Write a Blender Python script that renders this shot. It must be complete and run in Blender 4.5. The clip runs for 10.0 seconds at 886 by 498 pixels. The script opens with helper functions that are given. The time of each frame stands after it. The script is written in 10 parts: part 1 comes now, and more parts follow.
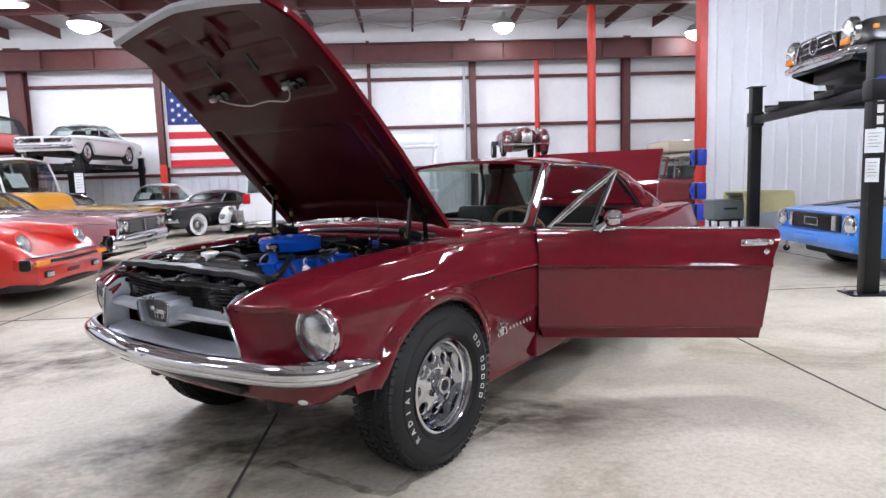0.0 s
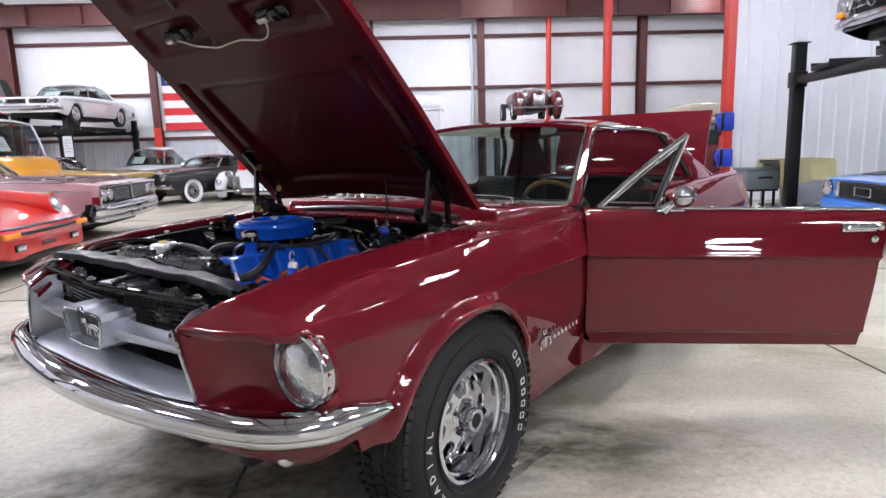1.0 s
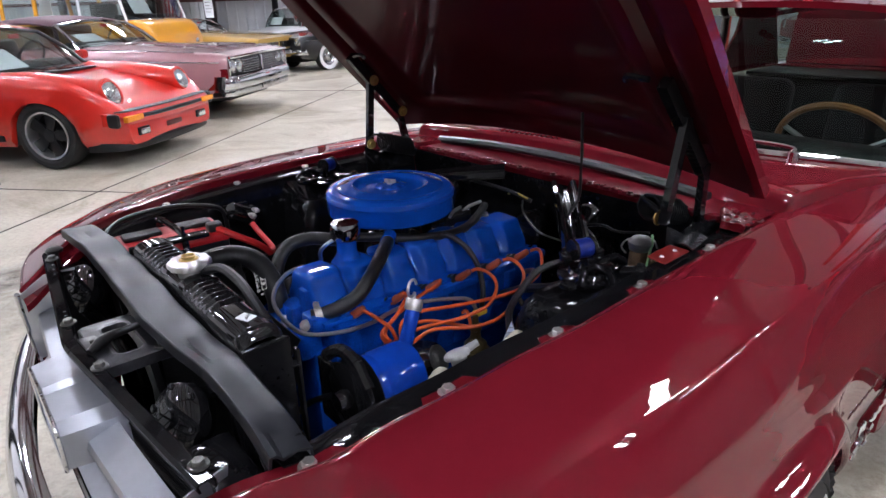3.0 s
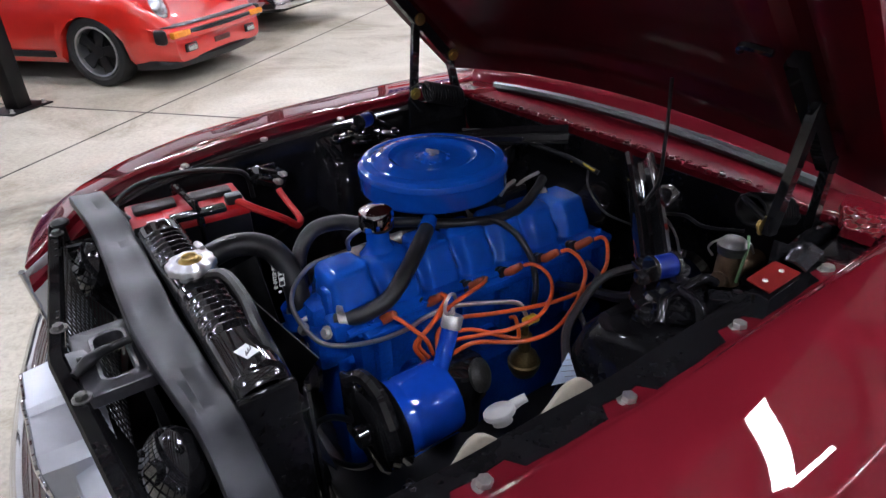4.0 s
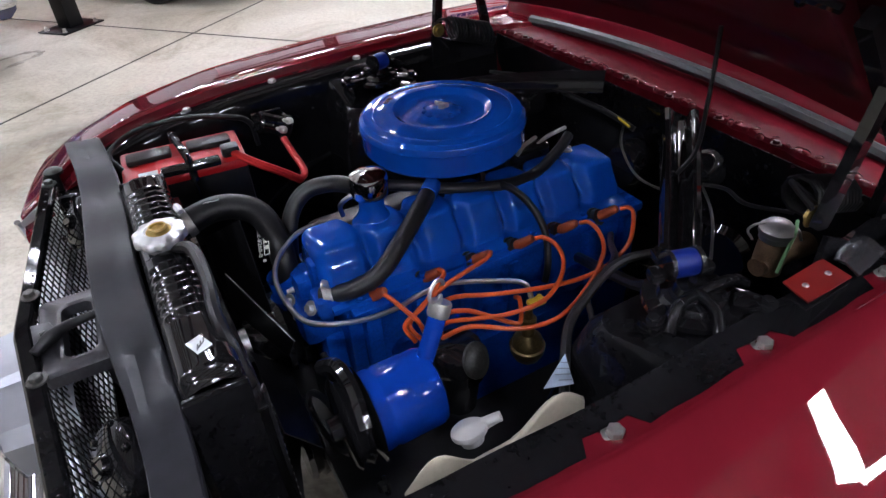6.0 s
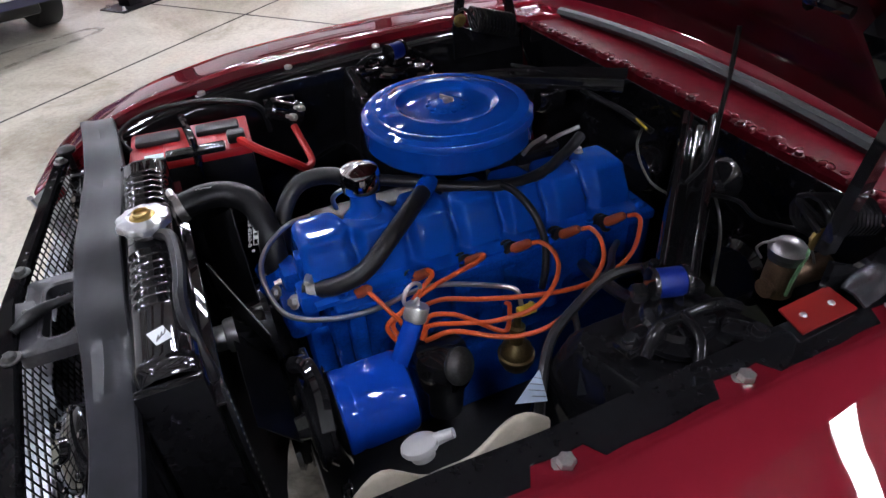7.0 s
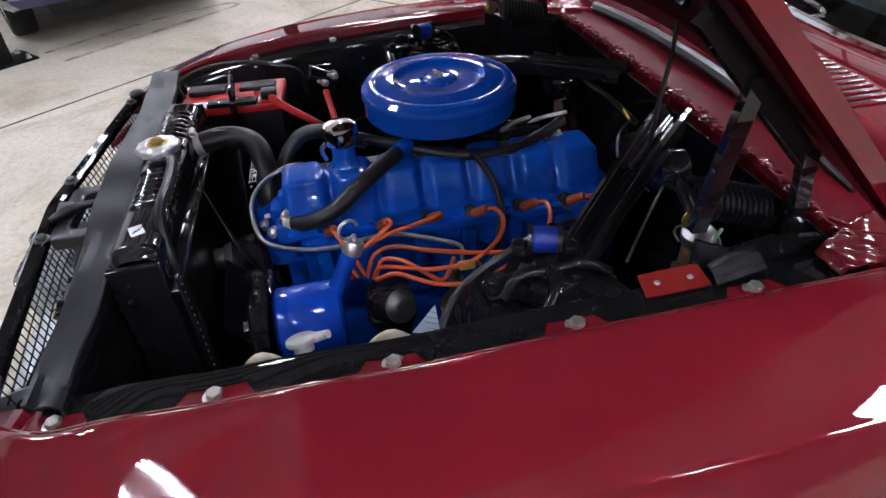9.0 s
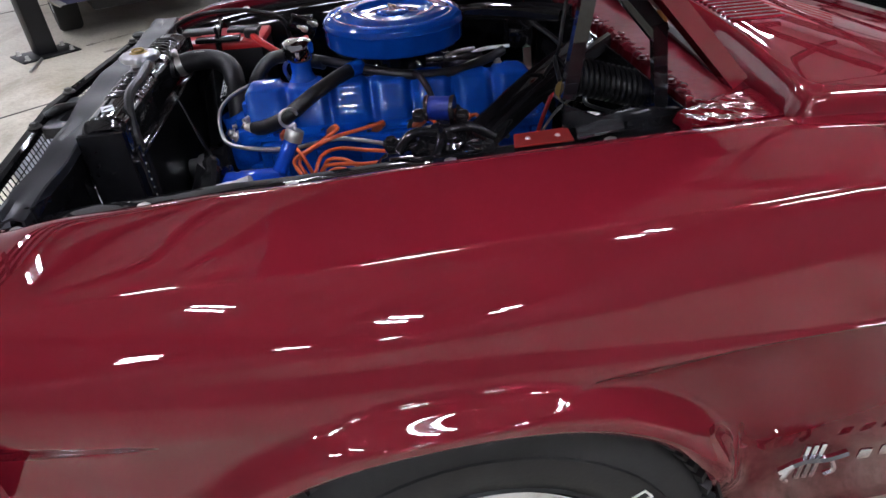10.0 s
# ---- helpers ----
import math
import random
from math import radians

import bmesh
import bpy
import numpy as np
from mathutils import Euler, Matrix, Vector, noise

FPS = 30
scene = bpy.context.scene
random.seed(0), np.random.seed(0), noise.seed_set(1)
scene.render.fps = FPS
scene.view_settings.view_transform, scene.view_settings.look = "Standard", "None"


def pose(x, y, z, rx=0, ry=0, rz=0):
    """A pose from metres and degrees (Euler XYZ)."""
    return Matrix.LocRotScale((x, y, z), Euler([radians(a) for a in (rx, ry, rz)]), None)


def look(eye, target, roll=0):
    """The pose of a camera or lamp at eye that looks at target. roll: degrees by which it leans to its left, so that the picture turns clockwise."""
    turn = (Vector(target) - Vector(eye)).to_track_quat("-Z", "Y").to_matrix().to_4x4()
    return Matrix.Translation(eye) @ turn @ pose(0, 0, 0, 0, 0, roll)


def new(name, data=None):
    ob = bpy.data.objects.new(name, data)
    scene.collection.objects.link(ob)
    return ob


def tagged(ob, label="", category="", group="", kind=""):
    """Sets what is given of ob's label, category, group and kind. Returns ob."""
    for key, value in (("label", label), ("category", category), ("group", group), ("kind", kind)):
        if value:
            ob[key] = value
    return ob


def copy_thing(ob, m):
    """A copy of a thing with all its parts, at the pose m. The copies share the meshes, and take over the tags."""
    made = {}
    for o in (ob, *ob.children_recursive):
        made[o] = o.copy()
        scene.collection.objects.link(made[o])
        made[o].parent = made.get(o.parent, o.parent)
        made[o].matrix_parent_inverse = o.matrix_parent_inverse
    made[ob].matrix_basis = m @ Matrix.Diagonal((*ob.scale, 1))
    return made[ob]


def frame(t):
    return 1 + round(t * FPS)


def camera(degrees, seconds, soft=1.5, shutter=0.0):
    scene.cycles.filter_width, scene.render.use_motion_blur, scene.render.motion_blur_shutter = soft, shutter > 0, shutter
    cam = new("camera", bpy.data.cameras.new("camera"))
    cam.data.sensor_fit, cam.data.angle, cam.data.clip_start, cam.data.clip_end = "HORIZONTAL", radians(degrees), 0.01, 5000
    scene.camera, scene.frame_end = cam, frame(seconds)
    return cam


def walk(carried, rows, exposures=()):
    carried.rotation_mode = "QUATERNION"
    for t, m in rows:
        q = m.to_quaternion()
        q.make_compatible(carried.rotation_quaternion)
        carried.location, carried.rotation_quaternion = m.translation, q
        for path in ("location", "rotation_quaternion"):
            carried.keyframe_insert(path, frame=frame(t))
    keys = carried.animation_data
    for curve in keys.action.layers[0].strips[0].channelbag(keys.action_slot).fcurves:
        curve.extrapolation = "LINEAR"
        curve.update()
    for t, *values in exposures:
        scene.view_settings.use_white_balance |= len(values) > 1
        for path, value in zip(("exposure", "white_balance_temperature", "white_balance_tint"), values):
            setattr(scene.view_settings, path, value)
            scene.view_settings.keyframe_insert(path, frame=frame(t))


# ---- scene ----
cam = camera(71.0, 10.0)
PATH = [
    (0, (2.391, -2.027, 1.233), (1.194, -0.44, 1.009), -1.8),
    (0.5, (2.151, -1.764, 1.232), (0.96, -0.182, 0.952), -1.7),
    (1, (1.907, -1.537, 1.245), (0.71, 0.03, 0.91), -1.6),
    (1.5, (1.68, -1.319, 1.271), (0.448, 0.207, 0.877), -1.5),
    (2, (1.452, -1.115, 1.296), (0.169, 0.34, 0.808), -1.7),
    (2.5, (1.271, -0.984, 1.332), (-0.072, 0.371, 0.731), -1.6),
    (3, (1.086, -0.827, 1.369), (-0.343, 0.361, 0.631), -1.6),
    (4.3, (0.882, -0.638, 1.428), (-0.549, 0.303, 0.395), -2.5),
    (4.5, (0.871, -0.623, 1.43), (-0.549, 0.299, 0.365), -2.8),
    (5, (0.849, -0.583, 1.436), (-0.55, 0.302, 0.313), -3.0),
    (5.5, (0.839, -0.544, 1.434), (-0.571, 0.278, 0.277), -3.3),
    (7, (0.849, -0.407, 1.422), (-0.632, 0.19, 0.219), -3.6),
    (7.5, (0.852, -0.35, 1.419), (-0.654, 0.182, 0.215), -3.7),
    (8, (0.882, -0.324, 1.433), (-0.655, 0.114, 0.231), -3.6),
    (8.5, (0.955, -0.273, 1.436), (-0.61, 0.07, 0.239), -3.7),
    (9, (1.061, -0.202, 1.426), (-0.521, 0.055, 0.23), -3.8),
    (9.5, (1.183, -0.125, 1.39), (-0.419, 0.05, 0.205), -4.0),
    (10, (1.326, -0.066, 1.303), (-0.314, 0.097, 0.169), -3.9),
]
walk(cam, [(t, look(eye, target, roll)) for t, eye, target, roll in PATH])


# ---------------------------------------------------------------- world and exposure
wd = bpy.data.worlds.new("world")
scene.world = wd
wd.use_nodes = True
wd.node_tree.nodes["Background"].inputs[0].default_value = (0.75, 0.8, 0.9, 1)
wd.node_tree.nodes["Background"].inputs[1].default_value = 0.05
scene.view_settings.exposure = 0.0
TUBE_POWER = 262.0

# the hall's own axes: x to its right, y towards its back wall, turned against the coupe
HALL = pose(2.36, -2.06, 0, 0, 0, 39.75)


# ---------------------------------------------------------------- materials
def mk(name, base, rough=0.5, metal=0.0, var=0.12, vscale=6.0, bump=0.0, bscale=60.0, coat=0.0, coat_rough=0.03,
       rvar=0.1, detail=4.0, spec=0.5, second=None, flake=0.0):
    m = bpy.data.materials.new(name)
    m.use_nodes = True
    nt = m.node_tree
    p = nt.nodes["Principled BSDF"]
    p.inputs["Base Color"].default_value = (*base, 1)
    p.inputs["Roughness"].default_value = rough
    p.inputs["Metallic"].default_value = metal
    p.inputs["Specular IOR Level"].default_value = spec
    p.inputs["Coat Weight"].default_value = coat
    p.inputs["Coat Roughness"].default_value = coat_rough
    tc = nt.nodes.new("ShaderNodeTexCoord")
    if var or rvar:
        n = nt.nodes.new("ShaderNodeTexNoise")
        n.inputs["Scale"].default_value = vscale
        n.inputs["Detail"].default_value = detail
        nt.links.new(tc.outputs["Object"], n.inputs["Vector"])
        n2 = nt.nodes.new("ShaderNodeTexNoise")
        n2.inputs["Scale"].default_value = vscale * 9
        n2.inputs["Detail"].default_value = 3
        nt.links.new(tc.outputs["Object"], n2.inputs["Vector"])
        add = nt.nodes.new("ShaderNodeMath")
        add.operation = "ADD"
        half = nt.nodes.new("ShaderNodeMath")
        half.operation = "MULTIPLY"
        half.inputs[1].default_value = 0.5
        nt.links.new(n.outputs["Fac"], add.inputs[0])
        nt.links.new(n2.outputs["Fac"], add.inputs[1])
        nt.links.new(add.outputs[0], half.inputs[0])
        ramp = nt.nodes.new("ShaderNodeValToRGB")
        ramp.color_ramp.elements[0].position, ramp.color_ramp.elements[1].position = 0.3, 0.7
        hi = second or tuple(min(1, c * (1 + var)) for c in base)
        ramp.color_ramp.elements[0].color = (*(c * (1 - var) for c in base), 1)
        ramp.color_ramp.elements[1].color = (*hi, 1)
        nt.links.new(half.outputs[0], ramp.inputs["Fac"])
        nt.links.new(ramp.outputs["Color"], p.inputs["Base Color"])
        if rvar:
            mr = nt.nodes.new("ShaderNodeMapRange")
            mr.inputs["To Min"].default_value = max(0.01, rough - rvar * 0.5)
            mr.inputs["To Max"].default_value = min(1, rough + rvar * 0.5)
            nt.links.new(half.outputs[0], mr.inputs["Value"])
            nt.links.new(mr.outputs["Result"], p.inputs["Roughness"])
    if bump:
        nb = nt.nodes.new("ShaderNodeTexNoise")
        nb.inputs["Scale"].default_value = bscale
        nb.inputs["Detail"].default_value = 5
        nt.links.new(tc.outputs["Object"], nb.inputs["Vector"])
        b = nt.nodes.new("ShaderNodeBump")
        b.inputs["Strength"].default_value = bump
        b.inputs["Distance"].default_value = 0.004
        nt.links.new(nb.outputs["Fac"], b.inputs["Height"])
        nt.links.new(b.outputs["Normal"], p.inputs["Normal"])
    return m


def mk_glass(name, tint, gloss_rough=0.01, least=0.06, most=0.75):
    m = bpy.data.materials.new(name)
    m.use_nodes = True
    nt = m.node_tree
    nt.nodes.remove(nt.nodes["Principled BSDF"])
    tr = nt.nodes.new("ShaderNodeBsdfTransparent")
    tr.inputs[0].default_value = (*tint, 1)
    gl = nt.nodes.new("ShaderNodeBsdfGlossy")
    gl.inputs["Roughness"].default_value = gloss_rough
    lw = nt.nodes.new("ShaderNodeLayerWeight")
    pw = nt.nodes.new("ShaderNodeMath")
    pw.operation = "POWER"
    pw.inputs[1].default_value = 4.0
    nt.links.new(lw.outputs["Facing"], pw.inputs[0])
    fr = nt.nodes.new("ShaderNodeMapRange")
    fr.inputs["To Min"].default_value, fr.inputs["To Max"].default_value = least, most
    nt.links.new(pw.outputs[0], fr.inputs["Value"])
    mix = nt.nodes.new("ShaderNodeMixShader")
    nt.links.new(fr.outputs[0], mix.inputs[0])
    nt.links.new(tr.outputs[0], mix.inputs[1])
    nt.links.new(gl.outputs[0], mix.inputs[2])
    nt.links.new(mix.outputs[0], nt.nodes["Material Output"].inputs[0])
    return m


def mk_glow(name, colour, strength):
    m = bpy.data.materials.new(name)
    m.use_nodes = True
    p = m.node_tree.nodes["Principled BSDF"]
    p.inputs["Base Color"].default_value = (0.8, 0.8, 0.8, 1)
    p.inputs["Emission Color"].default_value = (*colour, 1)
    p.inputs["Emission Strength"].default_value = strength
    return m


def mk_concrete(name):
    m = bpy.data.materials.new(name)
    m.use_nodes = True
    nt = m.node_tree
    p = nt.nodes["Principled BSDF"]
    tc = nt.nodes.new("ShaderNodeTexCoord")

    def nz(scale, detail, rough=0.55, dist=0.0):
        n = nt.nodes.new("ShaderNodeTexNoise")
        n.inputs["Scale"].default_value, n.inputs["Detail"].default_value = scale, detail
        n.inputs["Roughness"].default_value, n.inputs["Distortion"].default_value = rough, dist
        nt.links.new(tc.outputs["Object"], n.inputs["Vector"])
        return n.outputs["Fac"]

    def ramp(src, a, b, ca, cb):
        r = nt.nodes.new("ShaderNodeValToRGB")
        r.color_ramp.elements[0].position, r.color_ramp.elements[1].position = a, b
        r.color_ramp.elements[0].color, r.color_ramp.elements[1].color = (*ca, 1), (*cb, 1)
        nt.links.new(src, r.inputs["Fac"])
        return r.outputs["Color"]

    def mul(a, b):
        x = nt.nodes.new("ShaderNodeMix")
        x.data_type, x.blend_type = "RGBA", "MULTIPLY"
        x.inputs["Factor"].default_value = 1.0
        nt.links.new(a, x.inputs["A"])
        nt.links.new(b, x.inputs["B"])
        return x.outputs["Result"]

    slab = ramp(nz(1.1, 8, 0.6, 0.4), 0.33, 0.68, (0.43, 0.395, 0.315), (0.60, 0.565, 0.475))
    stain = ramp(nz(0.9, 9, 0.72, 0.8), 0.34, 0.50, (0.62, 0.58, 0.50), (1, 1, 1))
    speck = ramp(nz(34, 9, 0.8), 0.34, 0.56, (0.74, 0.72, 0.69), (1.06, 1.06, 1.06))
    nt.links.new(mul(mul(slab, stain), speck), p.inputs["Base Color"])
    mr = nt.nodes.new("ShaderNodeMapRange")
    mr.inputs["To Min"].default_value, mr.inputs["To Max"].default_value = 0.28, 0.62
    nt.links.new(nz(2.4, 6), mr.inputs["Value"])
    nt.links.new(mr.outputs["Result"], p.inputs["Roughness"])
    b = nt.nodes.new("ShaderNodeBump")
    b.inputs["Strength"].default_value, b.inputs["Distance"].default_value = 0.15, 0.003
    nt.links.new(nz(90, 6), b.inputs["Height"])
    nt.links.new(b.outputs["Normal"], p.inputs["Normal"])
    return m


M = {}
M["concrete"] = mk_concrete("concrete floor")
M["joint"] = mk("floor joint filler", (0.07, 0.065, 0.06), 0.9, var=0.3)
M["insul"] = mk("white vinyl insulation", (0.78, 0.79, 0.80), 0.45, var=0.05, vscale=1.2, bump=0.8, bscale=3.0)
# the wall insulation again, darkened so the colour holds the dimmer roof light
M["roofinsul_dim"] = mk("white insulation with roof shade", (0.57, 0.58, 0.59), 0.5, var=0.06, vscale=1.2, bump=0.8, bscale=3.0)
M["whitepanel"] = mk("white ribbed steel panel", (0.76, 0.78, 0.82), 0.4, var=0.04, vscale=2.0)
# made-up dark tone for the walls out of view, dims what the paint mirrors
M["dimwall"] = mk("dark unseen wall panel", (0.17, 0.167, 0.162), 0.5, var=0.15, vscale=2.0)
M["galv"] = mk("galvanised liner panel", (0.55, 0.57, 0.6), 0.4, metal=0.3, var=0.1)
M["primer"] = mk("red oxide primer steel", (0.085, 0.018, 0.016), 0.55, var=0.25, vscale=4.0, bump=0.1)
M["redpaint"] = mk("bright red column paint", (0.55, 0.035, 0.02), 0.4, var=0.08)
M["darkred"] = mk("dark red car paint", (0.116, 0.0060, 0.0124), 0.4, metal=0.0, var=0.05, vscale=2.0, coat=1.0, coat_rough=0.016, rvar=0.04, spec=0.0)
# body red again, its colour lowered to carry the shade under the hood
M["darkred_shade"] = mk("dark red paint with underside shade", (0.042, 0.0016, 0.0038), 0.4, spec=0.1, var=0.15, vscale=9.0, coat=0.20, coat_rough=0.06, bump=0.12, bscale=9)
M["darkred_lip"] = mk("dark red inner lip paint", (0.078, 0.0036, 0.008), 0.42, spec=0.02, var=0.25, vscale=9.0, coat=0.0, bump=0.5, bscale=14)
M["darkred_wrinkle"] = mk("glossy red paint over sealer", (0.09, 0.004, 0.009), 0.35, spec=0.0, var=0.15, vscale=20.0, coat=0.8, coat_rough=0.05, bump=0.35, bscale=45)
M["seal"] = mk("grey black hood seal rubber", (0.020, 0.021, 0.024), 0.30, spec=0.5, var=0.3, vscale=14, bump=0.05, bscale=60)
M["bushblue"] = mk("dark blue urethane", (0.003, 0.012, 0.12), 0.45, spec=0.2, var=0.2, vscale=30)
M["greycap"] = mk("dull white plastic", (0.36, 0.36, 0.355), 0.3, var=0.1)
M["redtag"] = mk("red tag paint", (0.15, 0.006, 0.005), 0.45, var=0.1)
M["bareplate"] = mk("mottled bare plate", (0.20, 0.20, 0.215), 0.22, metal=0.85, var=0.6, vscale=30, bump=0.5, bscale=35)
M["chrome"] = mk("chrome", (0.64, 0.65, 0.68), 0.06, metal=1.0, var=0.03, rvar=0.05)
M["steel"] = mk("bare steel", (0.5, 0.5, 0.5), 0.32, metal=1.0, var=0.15, vscale=30)
M["zinc"] = mk("zinc plated bolt", (0.62, 0.61, 0.58), 0.35, metal=0.9, var=0.2, vscale=40)
M["silver"] = mk("brushed silver grille metal", (0.42, 0.44, 0.48), 0.32, metal=0.75, var=0.06, rvar=0.12)
M["alu"] = mk("aluminium", (0.66, 0.67, 0.68), 0.3, metal=0.9, var=0.08)
M["blackgloss"] = mk("gloss black enamel", (0.009, 0.009, 0.010), spec=0.0, rough=0.4, var=0.4, vscale=12, bump=0.10, bscale=22, rvar=0.2, coat=1.0, coat_rough=0.03)
M["blacksatin"] = mk("satin black paint", (0.009, 0.009, 0.0098), spec=0.25, rough=0.34, var=0.4, vscale=14, bump=0.1, bscale=60, rvar=0.25)
M["blackmetal"] = mk("gloss black sheet metal", (0.0060, 0.0060, 0.0068), spec=0.0, rough=0.5, var=0.35, vscale=10, bump=0.09, bscale=16, rvar=0.1, coat=0.34, coat_rough=0.035)
M["wornsteel"] = mk("worn black steel bracket", (0.018, 0.018, 0.021), 0.33, spec=0.5, var=0.7, vscale=18, bump=0.2, bscale=40, rvar=0.25)
M["castblack"] = mk("black painted casting", (0.006, 0.006, 0.0068), spec=0.0, rough=0.4, var=0.4, vscale=30, bump=0.35, bscale=45, coat=1.0, coat_rough=0.05)
M["rubber"] = mk("black rubber", (0.010, 0.010, 0.011), spec=0.30, rough=0.38, var=0.3, vscale=20, bump=0.12, bscale=120)
M["rubberflap"] = mk("grey black rubber flap", (0.013, 0.0135, 0.0165), 0.33, spec=0.15, var=0.35, vscale=6, bump=0.03, bscale=30, rvar=0.12)
M["tyre"] = mk("tyre rubber", (0.012, 0.012, 0.0125), spec=0.3, rough=0.62, var=0.2, vscale=20, bump=0.1, bscale=150)
M["white"] = mk("white lettering", (0.72, 0.72, 0.68), 0.6, var=0.08)
M["enginebl"] = mk("engine blue enamel", (0.003, 0.060, 0.37), 0.35, var=0.10, vscale=9, bump=0.10, bscale=30, coat=1.0, coat_rough=0.02, spec=0.0, rvar=0.1)
M["pumpbl"] = mk("deep blue enamel", (0.003, 0.036, 0.29), 0.38, var=0.10, vscale=9, bump=0.05, bscale=40, coat=0.8, coat_rough=0.05, spec=0.0, rvar=0.1)
M["enginebl2"] = mk("engine blue casting", (0.003, 0.052, 0.33), 0.4, spec=0.0, var=0.3, vscale=25, bump=0.4, bscale=70, coat=0.9, coat_rough=0.06)
M["orange"] = mk("orange ignition wire", (0.50, 0.075, 0.012), 0.4, var=0.1, vscale=30)
M["boot"] = mk("brown orange spark plug boot", (0.27, 0.05, 0.014), 0.5, var=0.2)
M["redplastic"] = mk("red battery plastic", (0.5, 0.012, 0.016), 0.38, var=0.08, vscale=12)
M["redcable"] = mk("red battery cable", (0.55, 0.02, 0.02), 0.4)
M["yellowplastic"] = mk("yellow plastic", (0.6, 0.42, 0.03), 0.4)
M["green"] = mk("light green wire", (0.25, 0.5, 0.25), 0.45)
M["cream"] = mk("cream rubber bag", (0.48, 0.44, 0.34), 0.55, var=0.1, vscale=18, bump=0.2)
M["brass"] = mk("brass", (0.5, 0.36, 0.12), 0.35, metal=0.9, var=0.2)
M["darkbrass"] = mk("tarnished brass", (0.13, 0.095, 0.04), 0.38, metal=0.85, var=0.4, vscale=30)
M["darkzinc"] = mk("dull plated steel", (0.10, 0.10, 0.095), 0.4, metal=0.8, var=0.4, vscale=30)
M["iron"] = mk("brown cast iron", (0.16, 0.10, 0.06), 0.6, metal=0.4, var=0.4, vscale=30, bump=0.3)
M["glass"] = mk_glass("clear green tinted glass", (0.50, 0.60, 0.57), least=0.02, most=0.42)
M["glassbg"] = mk_glass("light tinted glass", (0.84, 0.88, 0.87))
M["lens"] = mk("headlamp glass", (0.62, 0.64, 0.66), 0.10, metal=0.9, var=0.35, vscale=22, bump=0.9, bscale=34)
M["vinyl"] = mk("black vinyl", (0.005, 0.005, 0.0058), spec=0.10, rough=0.42, var=0.2, bump=0.25, bscale=120)
M["wood"] = mk("varnished wood rim", (0.28, 0.12, 0.04), 0.3, var=0.3, vscale=30, coat=0.6)
M["paper"] = mk("white paper sheet", (0.74, 0.78, 0.8), 0.7, var=0.04)
M["bluetag"] = mk("pale blue paper", (0.42, 0.52, 0.66), 0.7, var=0.05)
M["ink"] = mk("grey print", (0.12, 0.12, 0.13), 0.7)
M["amber"] = mk("amber lens", (0.75, 0.24, 0.02), 0.2, var=0.2, vscale=40)
M["tail"] = mk("red lens", (0.5, 0.01, 0.012), 0.2, var=0.1)
M["tube"] = mk_glow("fluorescent tube", (0.93, 0.95, 1.10), TUBE_POWER)
M["stripface"] = mk_glow("glowing lamp strip", (0.97, 0.98, 1.04), 120.0)
M["lampface"] = mk_glow("glowing lamp face", (0.97, 0.98, 1.04), 52.0)
M["flagred"] = mk("red flag cloth", (0.55, 0.03, 0.04), 0.85, var=0.08, bump=0.3)
M["flagwhite"] = mk("white flag cloth", (0.78, 0.77, 0.76), 0.85, var=0.05, bump=0.3)
M["flagblue"] = mk("blue flag cloth", (0.02, 0.035, 0.16), 0.85, var=0.1, bump=0.3)
M["liftblack"] = mk("black lift paint", (0.004, 0.004, 0.005), 0.45, spec=0.25, var=0.3, vscale=5)
M["cloth"] = mk("pale yellow cloth", (0.66, 0.6, 0.32), 0.85, var=0.1, vscale=8, bump=0.5, bscale=14)
M["greybin"] = mk("grey plastic bin", (0.10, 0.12, 0.13), 0.5, var=0.1)
M["bluereel"] = mk("blue plastic reel", (0.02, 0.05, 0.42), 0.35, var=0.15)


def paint(name, c, metal=0.0):
    return mk(name, c, 0.32, metal=metal, var=0.05, vscale=2.0, coat=1.0, coat_rough=0.02, rvar=0.04)


# ---------------------------------------------------------------- mesh helpers
def finish(name, bm, material, smooth=True, angle=38):
    me = bpy.data.meshes.new(name)
    bmesh.ops.recalc_face_normals(bm, faces=bm.faces)
    bm.to_mesh(me)
    bm.free()
    for mt in (material if isinstance(material, (list, tuple)) else [material]):
        me.materials.append(mt)
    if smooth:
        me.polygons.foreach_set("use_smooth", [True] * len(me.polygons))
        me.set_sharp_from_angle(angle=radians(angle))
    return me


def part(name, bm, material, parent=None, label="", m=None, smooth=True, angle=38):
    ob = new(name, finish(name, bm, material, smooth, angle))
    ob.parent = parent
    if m is not None:
        ob.matrix_basis = m
    if label:
        ob["label"] = label
    return ob


def structure(name, bm, material, label="", m=None, smooth=False, category=""):
    ob = part(name, bm, material, None, "", m, smooth)
    return tagged(ob, label, category, "", "structure")


def empty(name, m, label, category, group=""):
    ob = new(name)
    ob.matrix_basis = m
    ob.empty_display_size = 0.1
    return tagged(ob, label, category, group)


